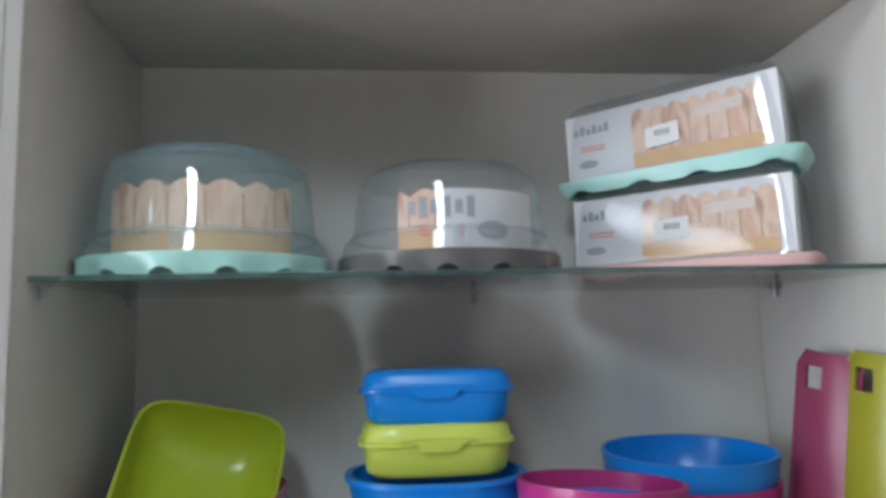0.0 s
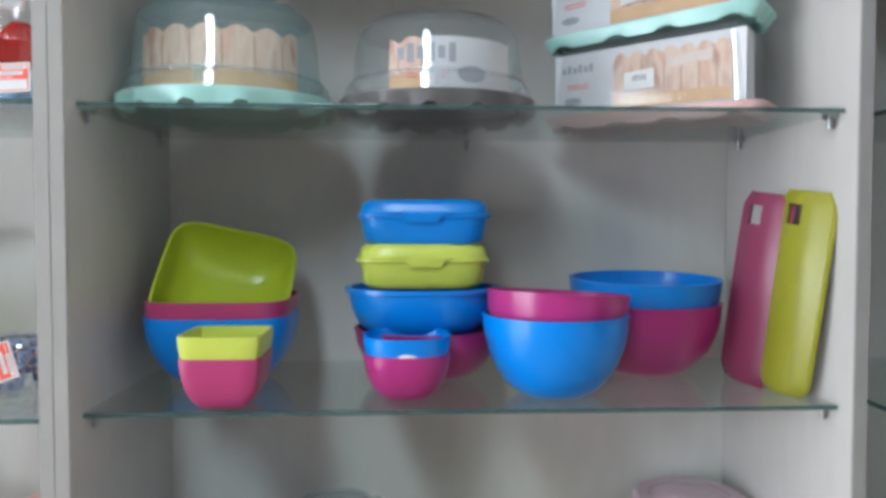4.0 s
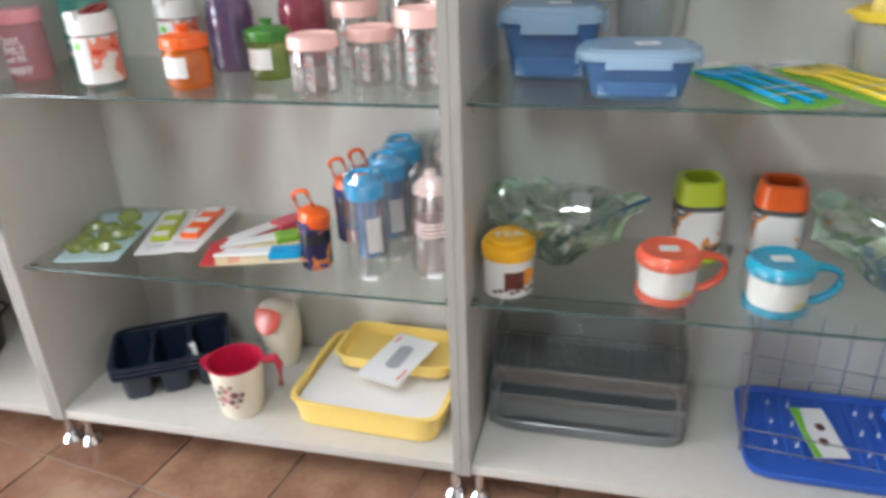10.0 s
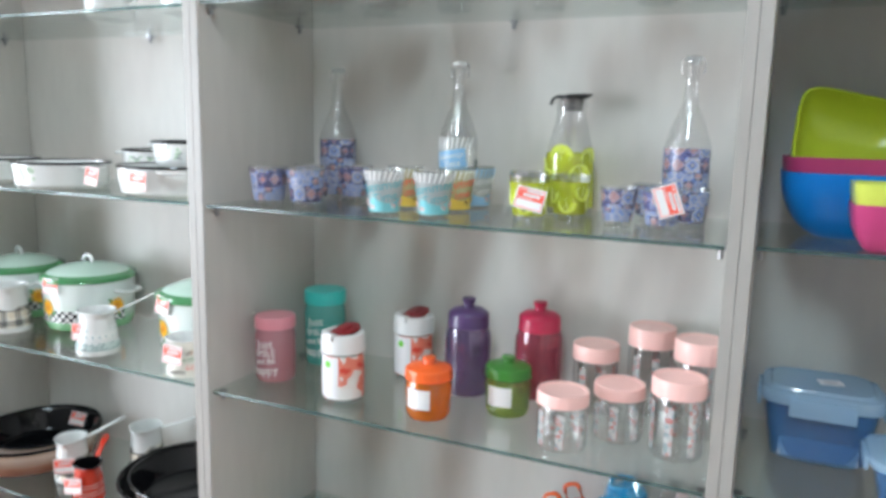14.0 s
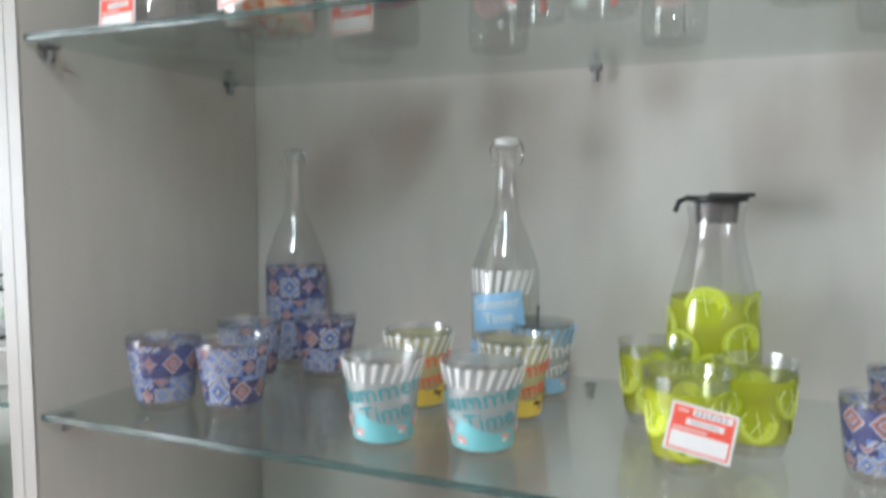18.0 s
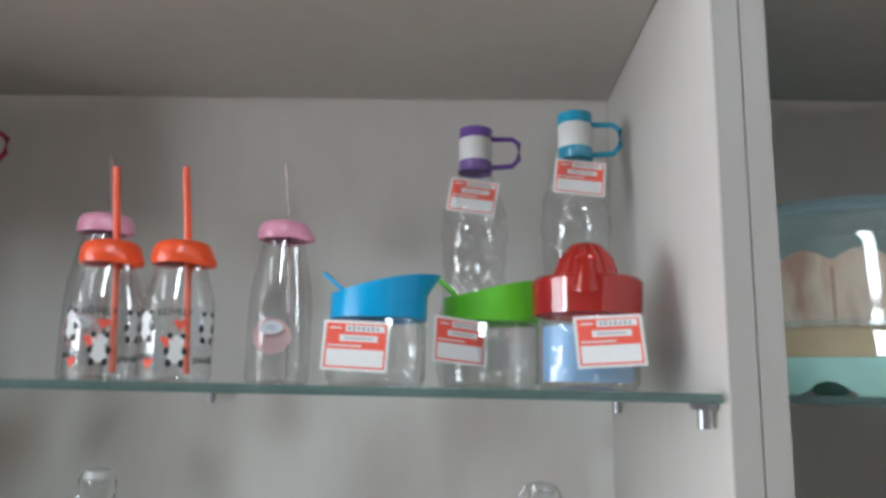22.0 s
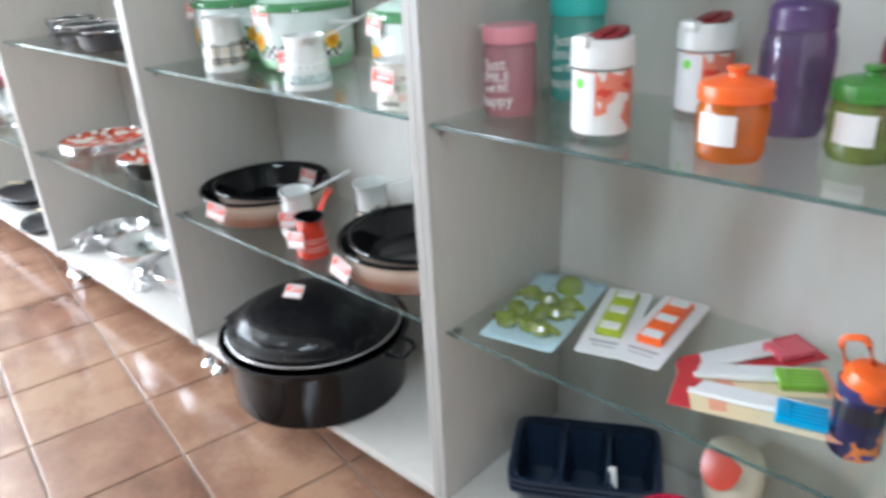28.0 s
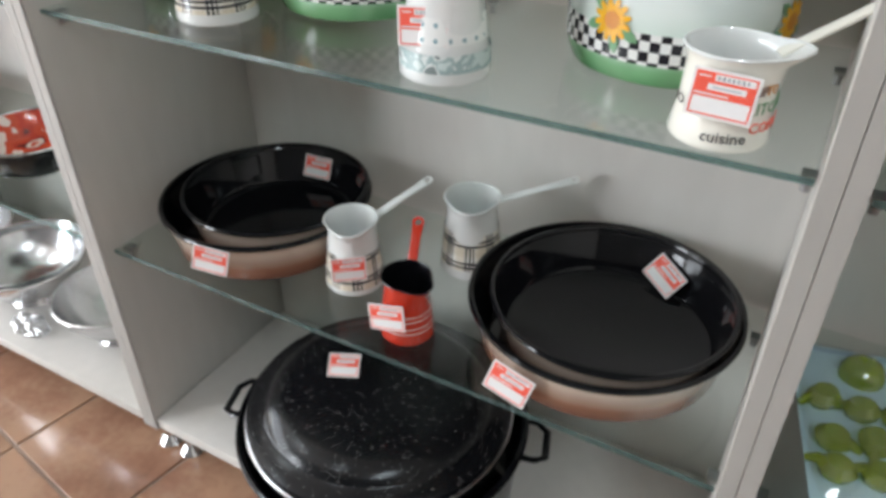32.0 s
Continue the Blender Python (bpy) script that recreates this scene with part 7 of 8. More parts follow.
def plaid(name, base, tan, dark, pitch, rough=0.15):
    """A tartan print from stripes along both directions of the sheet."""
    mat = bpy.data.materials.new(name)
    n, l, b = nodes_of(mat)
    tc, sx = n.new("ShaderNodeTexCoord"), n.new("ShaderNodeSeparateXYZ")
    l.new(tc.outputs["UV"], sx.inputs[0])

    def band(axis, lo, hi):
        m = n.new("ShaderNodeMath")
        m.operation, m.inputs[1].default_value = "DIVIDE", pitch
        l.new(sx.outputs[axis], m.inputs[0])
        f = n.new("ShaderNodeMath")
        f.operation = "FRACT"
        l.new(m.outputs[0], f.inputs[0])
        c = n.new("ShaderNodeMath")
        c.operation, c.inputs[1].default_value, c.inputs[2].default_value = "COMPARE", (lo + hi) / 2, (hi - lo) / 2
        l.new(f.outputs[0], c.inputs[0])
        return c.outputs[0]

    prev = None
    for color, axis, lo, hi, share in ((tan, 0, 0.15, 0.55, 0.35), (tan, 1, 0.15, 0.55, 0.35), (dark, 0, 0.58, 0.68, 0.9), (dark, 0, 0.75, 0.85, 0.9), (dark, 0, 0.92, 0.99, 0.9), (dark, 1, 0.58, 0.69, 0.92), (dark, 1, 0.77, 0.88, 0.92)):
        mx = n.new("ShaderNodeMix")
        mx.data_type = "RGBA"
        k = n.new("ShaderNodeMath")
        k.operation, k.inputs[1].default_value = "MULTIPLY", share
        l.new(band(axis, lo, hi), k.inputs[0]), l.new(k.outputs[0], mx.inputs[0])
        if prev is None:
            mx.inputs[6].default_value = (*base, 1)
        else:
            l.new(prev, mx.inputs[6])
        mx.inputs[7].default_value = (*color, 1)
        prev = mx.outputs[2]
    l.new(prev, b.inputs["Base Color"])
    b.inputs["Roughness"].default_value = rough
    return mat


POT_SIDE = fade("pot_enamel_fade", [(0.0, (0.10, 0.30, 0.12)), (0.16, (0.20, 0.44, 0.22)), (0.34, (0.60, 0.72, 0.64)), (0.6, (0.72, 0.79, 0.76))], 0.13)
LID_SIDE = paint("lid_mint", (0.55, 0.72, 0.62), 0.09, 0.04, 8, coat=0.3)
PAN_SIDE = fade("pan_enamel_fade", [(0.0, (0.12, 0.045, 0.028)), (0.35, (0.26, 0.12, 0.075)), (0.75, (0.62, 0.50, 0.41)), (1.0, (0.45, 0.32, 0.24))], 0.068)
PLAID = plaid("tan_plaid_print", (0.76, 0.74, 0.68), (0.56, 0.46, 0.30), (0.012, 0.013, 0.02), 0.034)
RING_PRINT = paint("ring_print", (0.66, 0.50, 0.46), 0.15, 0.2, 40)
BLUE_DOTS = ramp_mat("dotted_print", [(0, (0.25, 0.38, 0.42)), (0.16, (0.78, 0.79, 0.77))], 70, "RINGS", 0.12, uv=True)
LANDSCAPE = ramp_mat("landscape_print", [(0, (0.55, 0.64, 0.62)), (0.45, (0.35, 0.45, 0.45)), (0.55, (0.70, 0.74, 0.72)), (0.62, (0.20, 0.24, 0.24))], 60, "NOISE", 0.14)
PETAL = plastic("sunflower_petal", (0.80, 0.42, 0.02), 0.2)
PETAL_EYE = plastic("sunflower_eye", (0.62, 0.24, 0.02), 0.2)
LEAF_PRINT = plastic("leaf_print", (0.16, 0.34, 0.18), 0.2)


def checker(name, pitch):
    mat = bpy.data.materials.new(name)
    n, l, b = nodes_of(mat)
    tc, ck = n.new("ShaderNodeTexCoord"), n.new("ShaderNodeTexChecker")
    ck.inputs["Color1"].default_value, ck.inputs["Color2"].default_value = (0.015, 0.015, 0.02, 1), (0.76, 0.77, 0.75, 1)
    ck.inputs["Scale"].default_value = 1 / pitch
    mp = n.new("ShaderNodeMapping")
    mp.inputs["Location"].default_value = (0.0, 0.0, 0.0013)
    l.new(tc.outputs["UV"], mp.inputs["Vector"]), l.new(mp.outputs[0], ck.inputs["Vector"]), l.new(ck.outputs[0], b.inputs["Base Color"])
    b.inputs["Roughness"].default_value = 0.14
    return mat


POT_CHECK = checker("pot_checker_print", 0.0098)


def petal_ring(r0, r1, count):
    pts = []
    for k in range(count * 4):
        a = 2 * math.pi * k / (count * 4)
        rr_ = r0 if k % 4 == 0 else r1 if k % 4 == 2 else r0 + (r1 - r0) * 0.75
        pts.append((rr_ * math.cos(a), rr_ * math.sin(a)))
    return slab(pts, 0.0004)


def loop_handle(w, out, z, r=0.004, drop=0.0):
    """A bent bar standing out along +x."""
    return tube([(0, -w / 2, z), (out * 0.6, -w / 2, z - drop * 0.4), (out, -w / 2 + 0.012, z - drop), (out, w / 2 - 0.012, z - drop), (out * 0.6, w / 2, z - drop * 0.4), (0, w / 2, z)], r, 8, flat=0.6)


def enamel_pot(x, y, r, rz, label):
    t = thing("enamel_pot", label, "pot", x, y, L2, rz, group="sunflower pots")
    h = 0.125
    part("body", rev([(0, 0.001), (r * 0.80, 0), (r * 0.90, 0.005), (r * 0.95, 0.022), (r * 0.97, h), (r * 0.95, h), (r * 0.93, 0.02), (0, 0.006)], 56), POT_SIDE, t, "mint white body running to green at the foot")
    part("rim", tube(arc(0, 0, h, r * 0.985, 0, 350.9, 40, "xy"), 0.003, 8, True), ENAMEL_GREEN, t, "green rim")
    band = part("checker_band", rev([(r * 0.9545, 0.026), (r * 0.9625, 0.0555)], 56, a0=radians(-150), a1=radians(10)), POT_CHECK, t, "black and white checker band")
    for ang in (-5, 88, 176, 266):
        fl = part("sunflower", wrapped(petal_ring(0.013, 0.021, 12), r * 0.9725, ang, 0.062), PETAL, t, "printed yellow sunflower")
        part("flower_eye", wrapped(slab([(0.0085 * math.cos(a * 0.4), 0.0085 * math.sin(a * 0.4)) for a in range(16)], 0.0004), r * 0.9735, ang, 0.062), PETAL_EYE, fl)
        for k, (dx, dz, rot) in enumerate(((-0.023, -0.008, 200), (0.022, -0.012, -30), (0.006, -0.022, -80), (-0.016, 0.014, 140))):
            leaf = moved(slab([(0, 0), (0.006, 0.005), (0.014, 0.0045), (0.020, 0), (0.014, -0.0045), (0.006, -0.005)], 0.0003), pose(dx * 0.5, dz * 0.5, 0, 0, 0, rot))
            part("printed_leaf", wrapped(leaf, r * 0.9715, ang, 0.062), LEAF_PRINT, fl)
    for a in (0, 180):
        part("side_handle", moved(loop_handle(0.062, 0.030, 0.100, 0.0065, 0.004), pose(r * 0.955 * math.cos(radians(a + 12)), r * 0.955 * math.sin(radians(a + 12)), 0, 0, 0, a + 12)), ENAMEL_WHITE, t)
    lid = part("lid", rev([(r * 0.90, h - 0.006), (r * 0.98, h + 0.001), (r * 0.985, h + 0.005), (r * 0.93, h + 0.010), (r * 0.80, h + 0.019), (r * 0.55, h + 0.029), (r * 0.25, h + 0.035), (0, h + 0.036)], 56), LID_SIDE, t, "domed mint lid")
    part("lid_rim", rev([(r * 0.985, h + 0.0025), (r * 1.015, h + 0.004), (r * 1.01, h + 0.009), (r * 0.93, h + 0.0115), (r * 0.88, h + 0.0145)], 56), ENAMEL_GREEN, lid, "green lid edge")
    part("loop_knob", tube(arc(0, 0, h + 0.036, 0.017, -10, 190, 14), 0.0042, 8, flat=1.3), ENAMEL_WHITE, lid, "white loop knob")
    return t


def bar_handle(end, width=0.016):
    """A flat bar from the rim to a hung end with a hole."""
    e = Vector(end)
    start = Vector((e.x, e.y, 0)).normalized() * 0.036 + Vector((0, 0, -0.009))
    d = (e - start)
    length = d.length
    m = Matrix.Translation(start) @ d.to_track_quat("X", "Z").to_matrix().to_4x4()
    w = width / 2
    bar = slab([(0, -w * 0.9), (length * 0.5, -w * 0.75), (length - 0.012, -w), (length - 0.012, w), (length * 0.5, w * 0.75), (0, w * 0.9)], 0.003, 0.0008)
    ring = rev([(w * 0.55, 0), (w * 1.02, 0), (w * 1.02, 0.003), (w * 0.55, 0.003), (w * 0.55, 0)], 16)
    return moved(joined(bar, moved(ring, pose(length - 0.008, 0, 0))), m)


def coffee_pot(x, y, z, rb, h, side, inside, end, lip, label, band=None, rim=None, foot=0.25, top=0.62, rt=0.86):
    """A small long-handled coffee pot with a pinched lip; end is the handle's tip from the rim's centre."""
    t = thing("coffee_pot", label, "coffee pot", x, y, z, group="long-handled coffee pots")
    la = radians(lip)

    def pinch(a, k):
        c = max(0.0, math.cos(a - la)) ** 7
        return (0.017 * c, 0.003 * c) if k in (5, 6) else (0.006 * c, 0) if k in (4, 7) else (0, 0)
    prof = [(0, 0.001), (rb * 0.96, 0), (rb, 0.004), (rb * 0.885, h * 0.45), (rb * 0.775 * rt / 0.86, h * 0.86), (rb * rt * 0.97, h * 0.97), (rb * rt, h)]
    part("body", rev(prof, 56, wave=pinch), side, t)
    part("inside", rev([(rb * rt - 0.001, h), (rb * 0.75 * rt / 0.86, h * 0.85), (rb * 0.86, h * 0.4), (rb * 0.92, 0.006), (0, 0.004)], 56, wave=lambda a, k: (0.017 * max(0.0, math.cos(a - la)) ** 7, 0.003 * max(0.0, math.cos(a - la)) ** 7) if k == 0 else (0, 0)), inside, t)
    part("handle", moved(bar_handle(end), pose(0, 0, h)), rim or side, t)
    rl = [((rb * rt + pinch(2 * math.pi * k / 40, 6)[0]) * math.cos(2 * math.pi * k / 40), (rb * rt + pinch(2 * math.pi * k / 40, 6)[0]) * math.sin(2 * math.pi * k / 40), h + pinch(2 * math.pi * k / 40, 6)[1]) for k in range(40)]
    part("rim", tube(rl, 0.0014, 6, True), inside if rim is None else rim, t)
    if band:
        edge = lambda q: rb * (1 - 0.115 * q / 0.45) if q < 0.45 else rb * 0.885 + (rb * 0.775 * rt / 0.86 - rb * 0.885) * (q - 0.45) / 0.41
        stops = sorted({foot, top, *([0.45] if foot < 0.45 < top else [])})
        part("printed_band", rev([(edge(q) + 0.0007, h * q) for q in stops], 48), band, t, "printed band")
    return t


def wide_pan(x, y, z, r, h, label, shift=(0.006, 0.004)):
    """Two round pans, the smaller standing in the larger."""
    t = thing("baking_pan", label, "pan", x, y, z, group="black enamel pans")
    part("outer_side", rev([(0, 0.001), (r * 0.84, 0), (r * 0.90, 0.006), (r * 0.955, h * 0.9), (r * 0.985, h)], 72), PAN_SIDE, t, "cream and brown shaded side")
    part("inside", rev([(r * 0.985, h), (r * 0.94, h * 0.88), (r * 0.885, 0.012), (r * 0.83, 0.004), (0, 0.003)], 72), ENAMEL_BLACK, t)
    part("rolled_rim", tube(arc(0, 0, h, r * 0.985, 0, 355, 71, "xy"), 0.0042, 8, True), ENAMEL_BLACK, t, "black rolled rim")
    q = r * 0.89
    u = thing("baking_pan", "smaller black enamel pan standing in a larger one", "pan", x + shift[0], y + shift[1], z + 0.009, group="black enamel pans", ry=0)
    part("outer_side", rev([(0, 0.001), (q * 0.84, 0), (q * 0.90, 0.006), (q * 0.955, h * 0.9), (q * 0.985, h)], 72), PAN_SIDE, u, "cream and brown shaded side")
    part("inside", rev([(q * 0.985, h), (q * 0.93, h * 0.84), (q * 0.875, 0.016), (q * 0.85, 0.010), (q * 0.80, 0.0085), (q * 0.78, 0.006), (0, 0.005)], 72), ENAMEL_BLACK, u)
    part("rolled_rim", tube(arc(0, 0, h, q * 0.985, 0, 355, 71, "xy"), 0.0038, 8, True), ENAMEL_BLACK, u, "black rolled rim")
    return t


for px, py, pr, prz, extra in ((-2.13, 0.235, 0.108, -12, "behind a coffee pot"), (-1.886, 0.245, 0.111, -4, "lidded"), (-1.485, 0.235, 0.117, -14, "tagged")):
    enamel_pot(px, py, pr, prz, "mint enamel pot, green-rimmed lid, sunflower print, " + extra)
coffee_pot(-2.008, 0.113, L2, 0.050, 0.112, ENAMEL_WHITE, ENAMEL_WHITE, (0.125, 0.085, 0.038), -35, "white enamel coffee pot with tan plaid band", PLAID, foot=0.12, top=0.56)
cp = coffee_pot(-1.675, 0.085, L2, 0.047, 0.096, ENAMEL_WHITE, ENAMEL_WHITE, (0.108, 0.088, 0.040), -30, "white enamel coffee pot with dotted landscape print", BLUE_DOTS, foot=0.40, top=0.66)
part("landscape_band", rev([(0.0468, 0.012), (0.0458, 0.030)], 48), LANDSCAPE, cp, "grey-green landscape band")
cp = coffee_pot(-1.402, 0.070, L2, 0.042, 0.076, ENAMEL_CREAM, ENAMEL_WHITE, (0.125, 0.070, 0.052), 5, "cream enamel coffee pot lettered with coloured words", rt=0.96)
INKS = {"red": RED_PRINT, "green": LEAF_PRINT, "teal": TEAL_BLUE, "dark": BLACK, "brown": TEA_DARK, "ochre": PETAL_EYE}
for txt, ink, ang, z, sz in (("UP", "brown", 48, 0.050, 0.0115), ("TO", "ochre", 66, 0.050, 0.0115), ("YOUR", "teal", 96, 0.050, 0.0115), ("KITCHEN", "green", 74, 0.036, 0.0140), ("COFFEE", "red", 72, 0.0205, 0.0130), ("cuisine", "dark", 14, 0.0125, 0.0135), ("TO", "dark", -55, 0.034, 0.012)):
    part("lettering", wrapped(words(txt, sz), 0.0421 - 0.06 * z, ang, z), INKS[ink], cp, "printed word")

wide_pan(-2.045, 0.185, L1, 0.160, 0.068, "black enamel baking pan with brown-shaded side", (0.010, 0.012))
wide_pan(-1.504, 0.190, L1, 0.170, 0.068, "large black enamel baking pan with brown-shaded side", (0.010, -0.002))
coffee_pot(-1.853, 0.140, L1, 0.043, 0.104, ENAMEL_WHITE, ENAMEL_WHITE, (0.066, 0.110, 0.026), -60, "white enamel coffee pot with plaid band on glass shelf", PLAID, foot=0.09, top=0.60)
cp = coffee_pot(-1.730, 0.083, L1, 0.037, 0.088, ENAMEL_RED, ENAMEL_BLACK, (-0.030, 0.085, 0.030), -28, "small red enamel coffee pot with black inside")
for q in (0.20, 0.28, 0.40, 0.48):
    part("printed_ring", rev([(0.037 * (1 - 0.255 * q) + 0.0006, 0.088 * q), (0.037 * (1 - 0.255 * (q + 0.018)) + 0.0006, 0.088 * (q + 0.018))], 48), RING_PRINT, cp, "thin pale printed ring")
coffee_pot(-1.725, 0.256, L1, 0.046, 0.116, ENAMEL_WHITE, ENAMEL_WHITE, (0.128, 0.075, 0.024), -68, "white enamel coffee pot with plaid band behind a pan", PLAID, foot=0.14, top=0.62)

# the large roaster on the bottom board
t = thing("roasting_pot", "large black speckled enamel roaster with domed lid", "roaster", -1.792, 0.102, BO)
t.scale = (0.975, 0.975, 1.0)
part("body", rev([(0, 0.001), (0.198, 0), (0.210, 0.008), (0.218, 0.13), (0.226, 0.150), (0.218, 0.149), (0.202, 0.02), (0, 0.006)], 80), ENAMEL_BLACK, t)
part("rim", tube(arc(0, 0, 0.150, 0.225, 0, 355, 71, "xy"), 0.0045, 8, True), ENAMEL_BLACK, t)
lid = part("lid", moved(rev([(0.206, 0.150), (0.209, 0.160), (0.207, 0.170), (0.196, 0.176), (0.180, 0.178), (0.176, 0.182), (0.170, 0.192), (0.145, 0.203), (0.08, 0.209), (0, 0.210)], 80), pose(-0.010, 0.006, 0)), SPECKLE, t, "black lid with white speckles")
part("lid_edge", moved(tube(arc(0, 0, 0.157, 0.209, 0, 355, 71, "xy"), 0.0026, 8, True), pose(-0.010, 0.006, 0)), STEEL, lid, "bright metal lid edge")
for a in (198, 18):
    part("side_handle", moved(loop_handle(0.075, 0.042, 0.140, 0.006, 0.008), pose(0.216 * math.cos(radians(a)), 0.216 * math.sin(radians(a)), 0, 0, 0, a)), ENAMEL_BLACK, t)


def low_pan(x, y, z, r, h, label, ears=True, rz=0, floral=True):
    t = thing("enamel_pan", label, "pan", x, y, z, rz, group="white enamel pans")
    part("body", rev([(0, 0.001), (r * 0.86, 0), (r * 0.95, 0.008), (r, h), (r * 0.97, h), (r * 0.92, 0.01), (0, 0.005)], 48), ENAMEL_WHITE, t)
    part("rim", tube(arc(0, 0, h, r, 0, 351, 40, "xy"), 0.0028, 8, True), ENAMEL_BLACK, t, "dark enamel rim")
    if floral:
        part("floral_print", rev([(r * 0.962, h * 0.3), (r * 0.994, h * 0.85)], 24, a0=radians(-130), a1=radians(-85)), SPRIG, t, "printed green and grey sprig")
    if ears:
        for a in (-20, 160):
            part("side_handle", moved(loop_handle(0.055, 0.028, h - 0.006, 0.0055, 0.003), pose(r * 0.97 * math.cos(radians(a)), r * 0.97 * math.sin(radians(a)), 0, 0, 0, a)), ENAMEL_WHITE, t)
    return t


SPRIG = ramp_mat("sprig_print", [(0, (0.78, 0.79, 0.77)), (0.52, (0.42, 0.56, 0.40)), (0.58, (0.30, 0.32, 0.32)), (0.66, (0.78, 0.79, 0.77))], 45, "NOISE", 0.14)


low_pan(-2.07, 0.14, L3, 0.105, 0.055, "low white enamel pan with dark rim and sprig print", rz=-6)
low_pan(-1.80, 0.12, L3, 0.102, 0.056, "low white enamel pan with dark rim, price card on it", rz=14)
low_pan(-1.468, 0.135, L3, 0.120, 0.060, "white enamel pan with dark rim and printed sprig", rz=-30)
low_pan(-1.645, 0.265, L3, 0.085, 0.085, "deeper white enamel pan standing behind others", rz=30)
low_pan(-1.43, 0.145, L3 + 0.062, 0.085, 0.048, "small white enamel pan stacked on a larger one", rz=20)

DAISY = ramp_mat("daisy_print", [(0, (0.80, 0.62, 0.14)), (0.10, (0.80, 0.80, 0.78)), (0.30, (0.30, 0.42, 0.30)), (0.36, (0.78, 0.79, 0.77))], 38, "DOTS", 0.14)
t = thing("enamel_canister", "tall white enamel canister with daisy print", "canister", -1.42, 0.16, L4)
part("body", rev([(0, 0.001), (0.070, 0), (0.075, 0.005), (0.075, 0.185), (0.073, 0.186), (0.071, 0.02), (0, 0.006)], 48), ENAMEL_WHITE, t)
part("daisy_print", rev([(0.0756, 0.03), (0.0756, 0.15)], 48), DAISY, t, "printed daisies")
part("rim", tube(arc(0, 0, 0.186, 0.075, 0, 351, 40, "xy"), 0.003, 8, True), ENAMEL_BLACK, t)
t = thing("enamel_mug", "white enamel mug with dark rim", "mug", -1.66, 0.15, L4)
part("body", rev([(0, 0.001), (0.046, 0), (0.05, 0.005), (0.052, 0.09), (0.050, 0.09), (0.047, 0.01), (0, 0.005)], 40), ENAMEL_WHITE, t)
part("rim", tube(arc(0, 0, 0.09, 0.052, 0, 351, 40, "xy"), 0.0025, 8, True), ENAMEL_BLACK, t)
part("handle", tube([(0.049, 0, 0.075), (0.075, 0, 0.075), (0.082, 0, 0.055), (0.072, 0, 0.03), (0.049, 0, 0.024)], 0.005, 8), ENAMEL_WHITE, t)

for x, y, z, turn, tilt, lean, s in ((-2.165, 0.128, 0.925, -10, 82, 3, 1), (-1.884, 0.132, 0.925, 4, 82, 2, 1), (-1.517, 0.118, 0.925, -14, 80, -4, 1), (-1.676, 0.044, 0.862, 12, 84, 2, 1), (-1.400, 0.026, 0.856, 2, 84, -3, 1),
                                     (-2.012, 0.016, 0.495, 22, 80, -12, 1), (-2.050, 0.310, 0.493, 12, 66, -4, 0.95), (-1.560, 0.013, 0.481, 2, 78, -16, 1.05), (-1.464, 0.296, 0.490, -14, 60, -26, 1), (-1.833, 0.101, 0.490, 36, 84, 2, 0.95), (-1.734, 0.043, 0.486, 8, 82, 8, 0.95),
                                     (-1.643, 0.060, 1.204, -10, 80, -5, 1), (-1.455, 0.010, 1.205, -5, 84, 0, 1), (-1.445, 0.08, L4 + 0.07, -10, 86, 0, 1)):
    price_tag(x, y, z, turn, tilt, lean, s)
price_tag(-1.853, 0.087, BO + 0.2095, 22, 32, 2, 0.95)

# red plates, strainers and dark pans
PLATE_ART = ramp_mat("red_plate_print", [(0, (0.72, 0.66, 0.60)), (0.44, (0.56, 0.08, 0.035)), (0.52, (0.50, 0.05, 0.025)), (0.57, (0.14, 0.03, 0.025)), (0.60, (0.70, 0.60, 0.53)), (0.66, (0.54, 0.07, 0.03))], 17, "NOISE", 0.12)


def plate(x, y, z, r, label, tip=0):
    t = thing("enamel_plate", label, "plate", x, y, z, 0, "red enamel plates", tip)
    part("dish", rev([(0, 0.001), (r * 0.62, 0), (r * 0.74, 0.006), (r, 0.022), (r, 0.024), (r * 0.74, 0.010), (r * 0.62, 0.0045), (0, 0.004)], 56), PLATE_ART, t, "red and white patterned dish")
    part("rim", tube(arc(0, 0, 0.0235, r, 0, 353, 53, "xy"), 0.0022, 8, True), CHROME, t, "bright metal rim")


for k in range(3):
    plate(-2.99 + 0.004 * k, 0.18, L1 + 0.010 * k, 0.136, "red and white enamel plate in a stack on glass")
t = thing("frying_pan", "red enamel pan with dark underside and handle", "frying pan", -2.585, 0.16, L1, 0, "red pans")
part("outer_side", rev([(0, 0.001), (0.075, 0), (0.088, 0.01), (0.104, 0.06)], 48), ENAMEL_BLACK, t, "dark underside")
part("inside", rev([(0.104, 0.06), (0.102, 0.058), (0.085, 0.012), (0.07, 0.006), (0, 0.005)], 48), PLATE_ART, t, "orange-red patterned inside")
part("rim", tube(arc(0, 0, 0.06, 0.104, 0, 351, 40, "xy"), 0.0025, 8, True), CHROME, t)
part("handle", moved(box(0.15, 0.022, 0.012, 0.075, 0, 0, 0.004), pose(-0.06, 0.085, 0.055, 0, -6, 118)), BLACK, t)


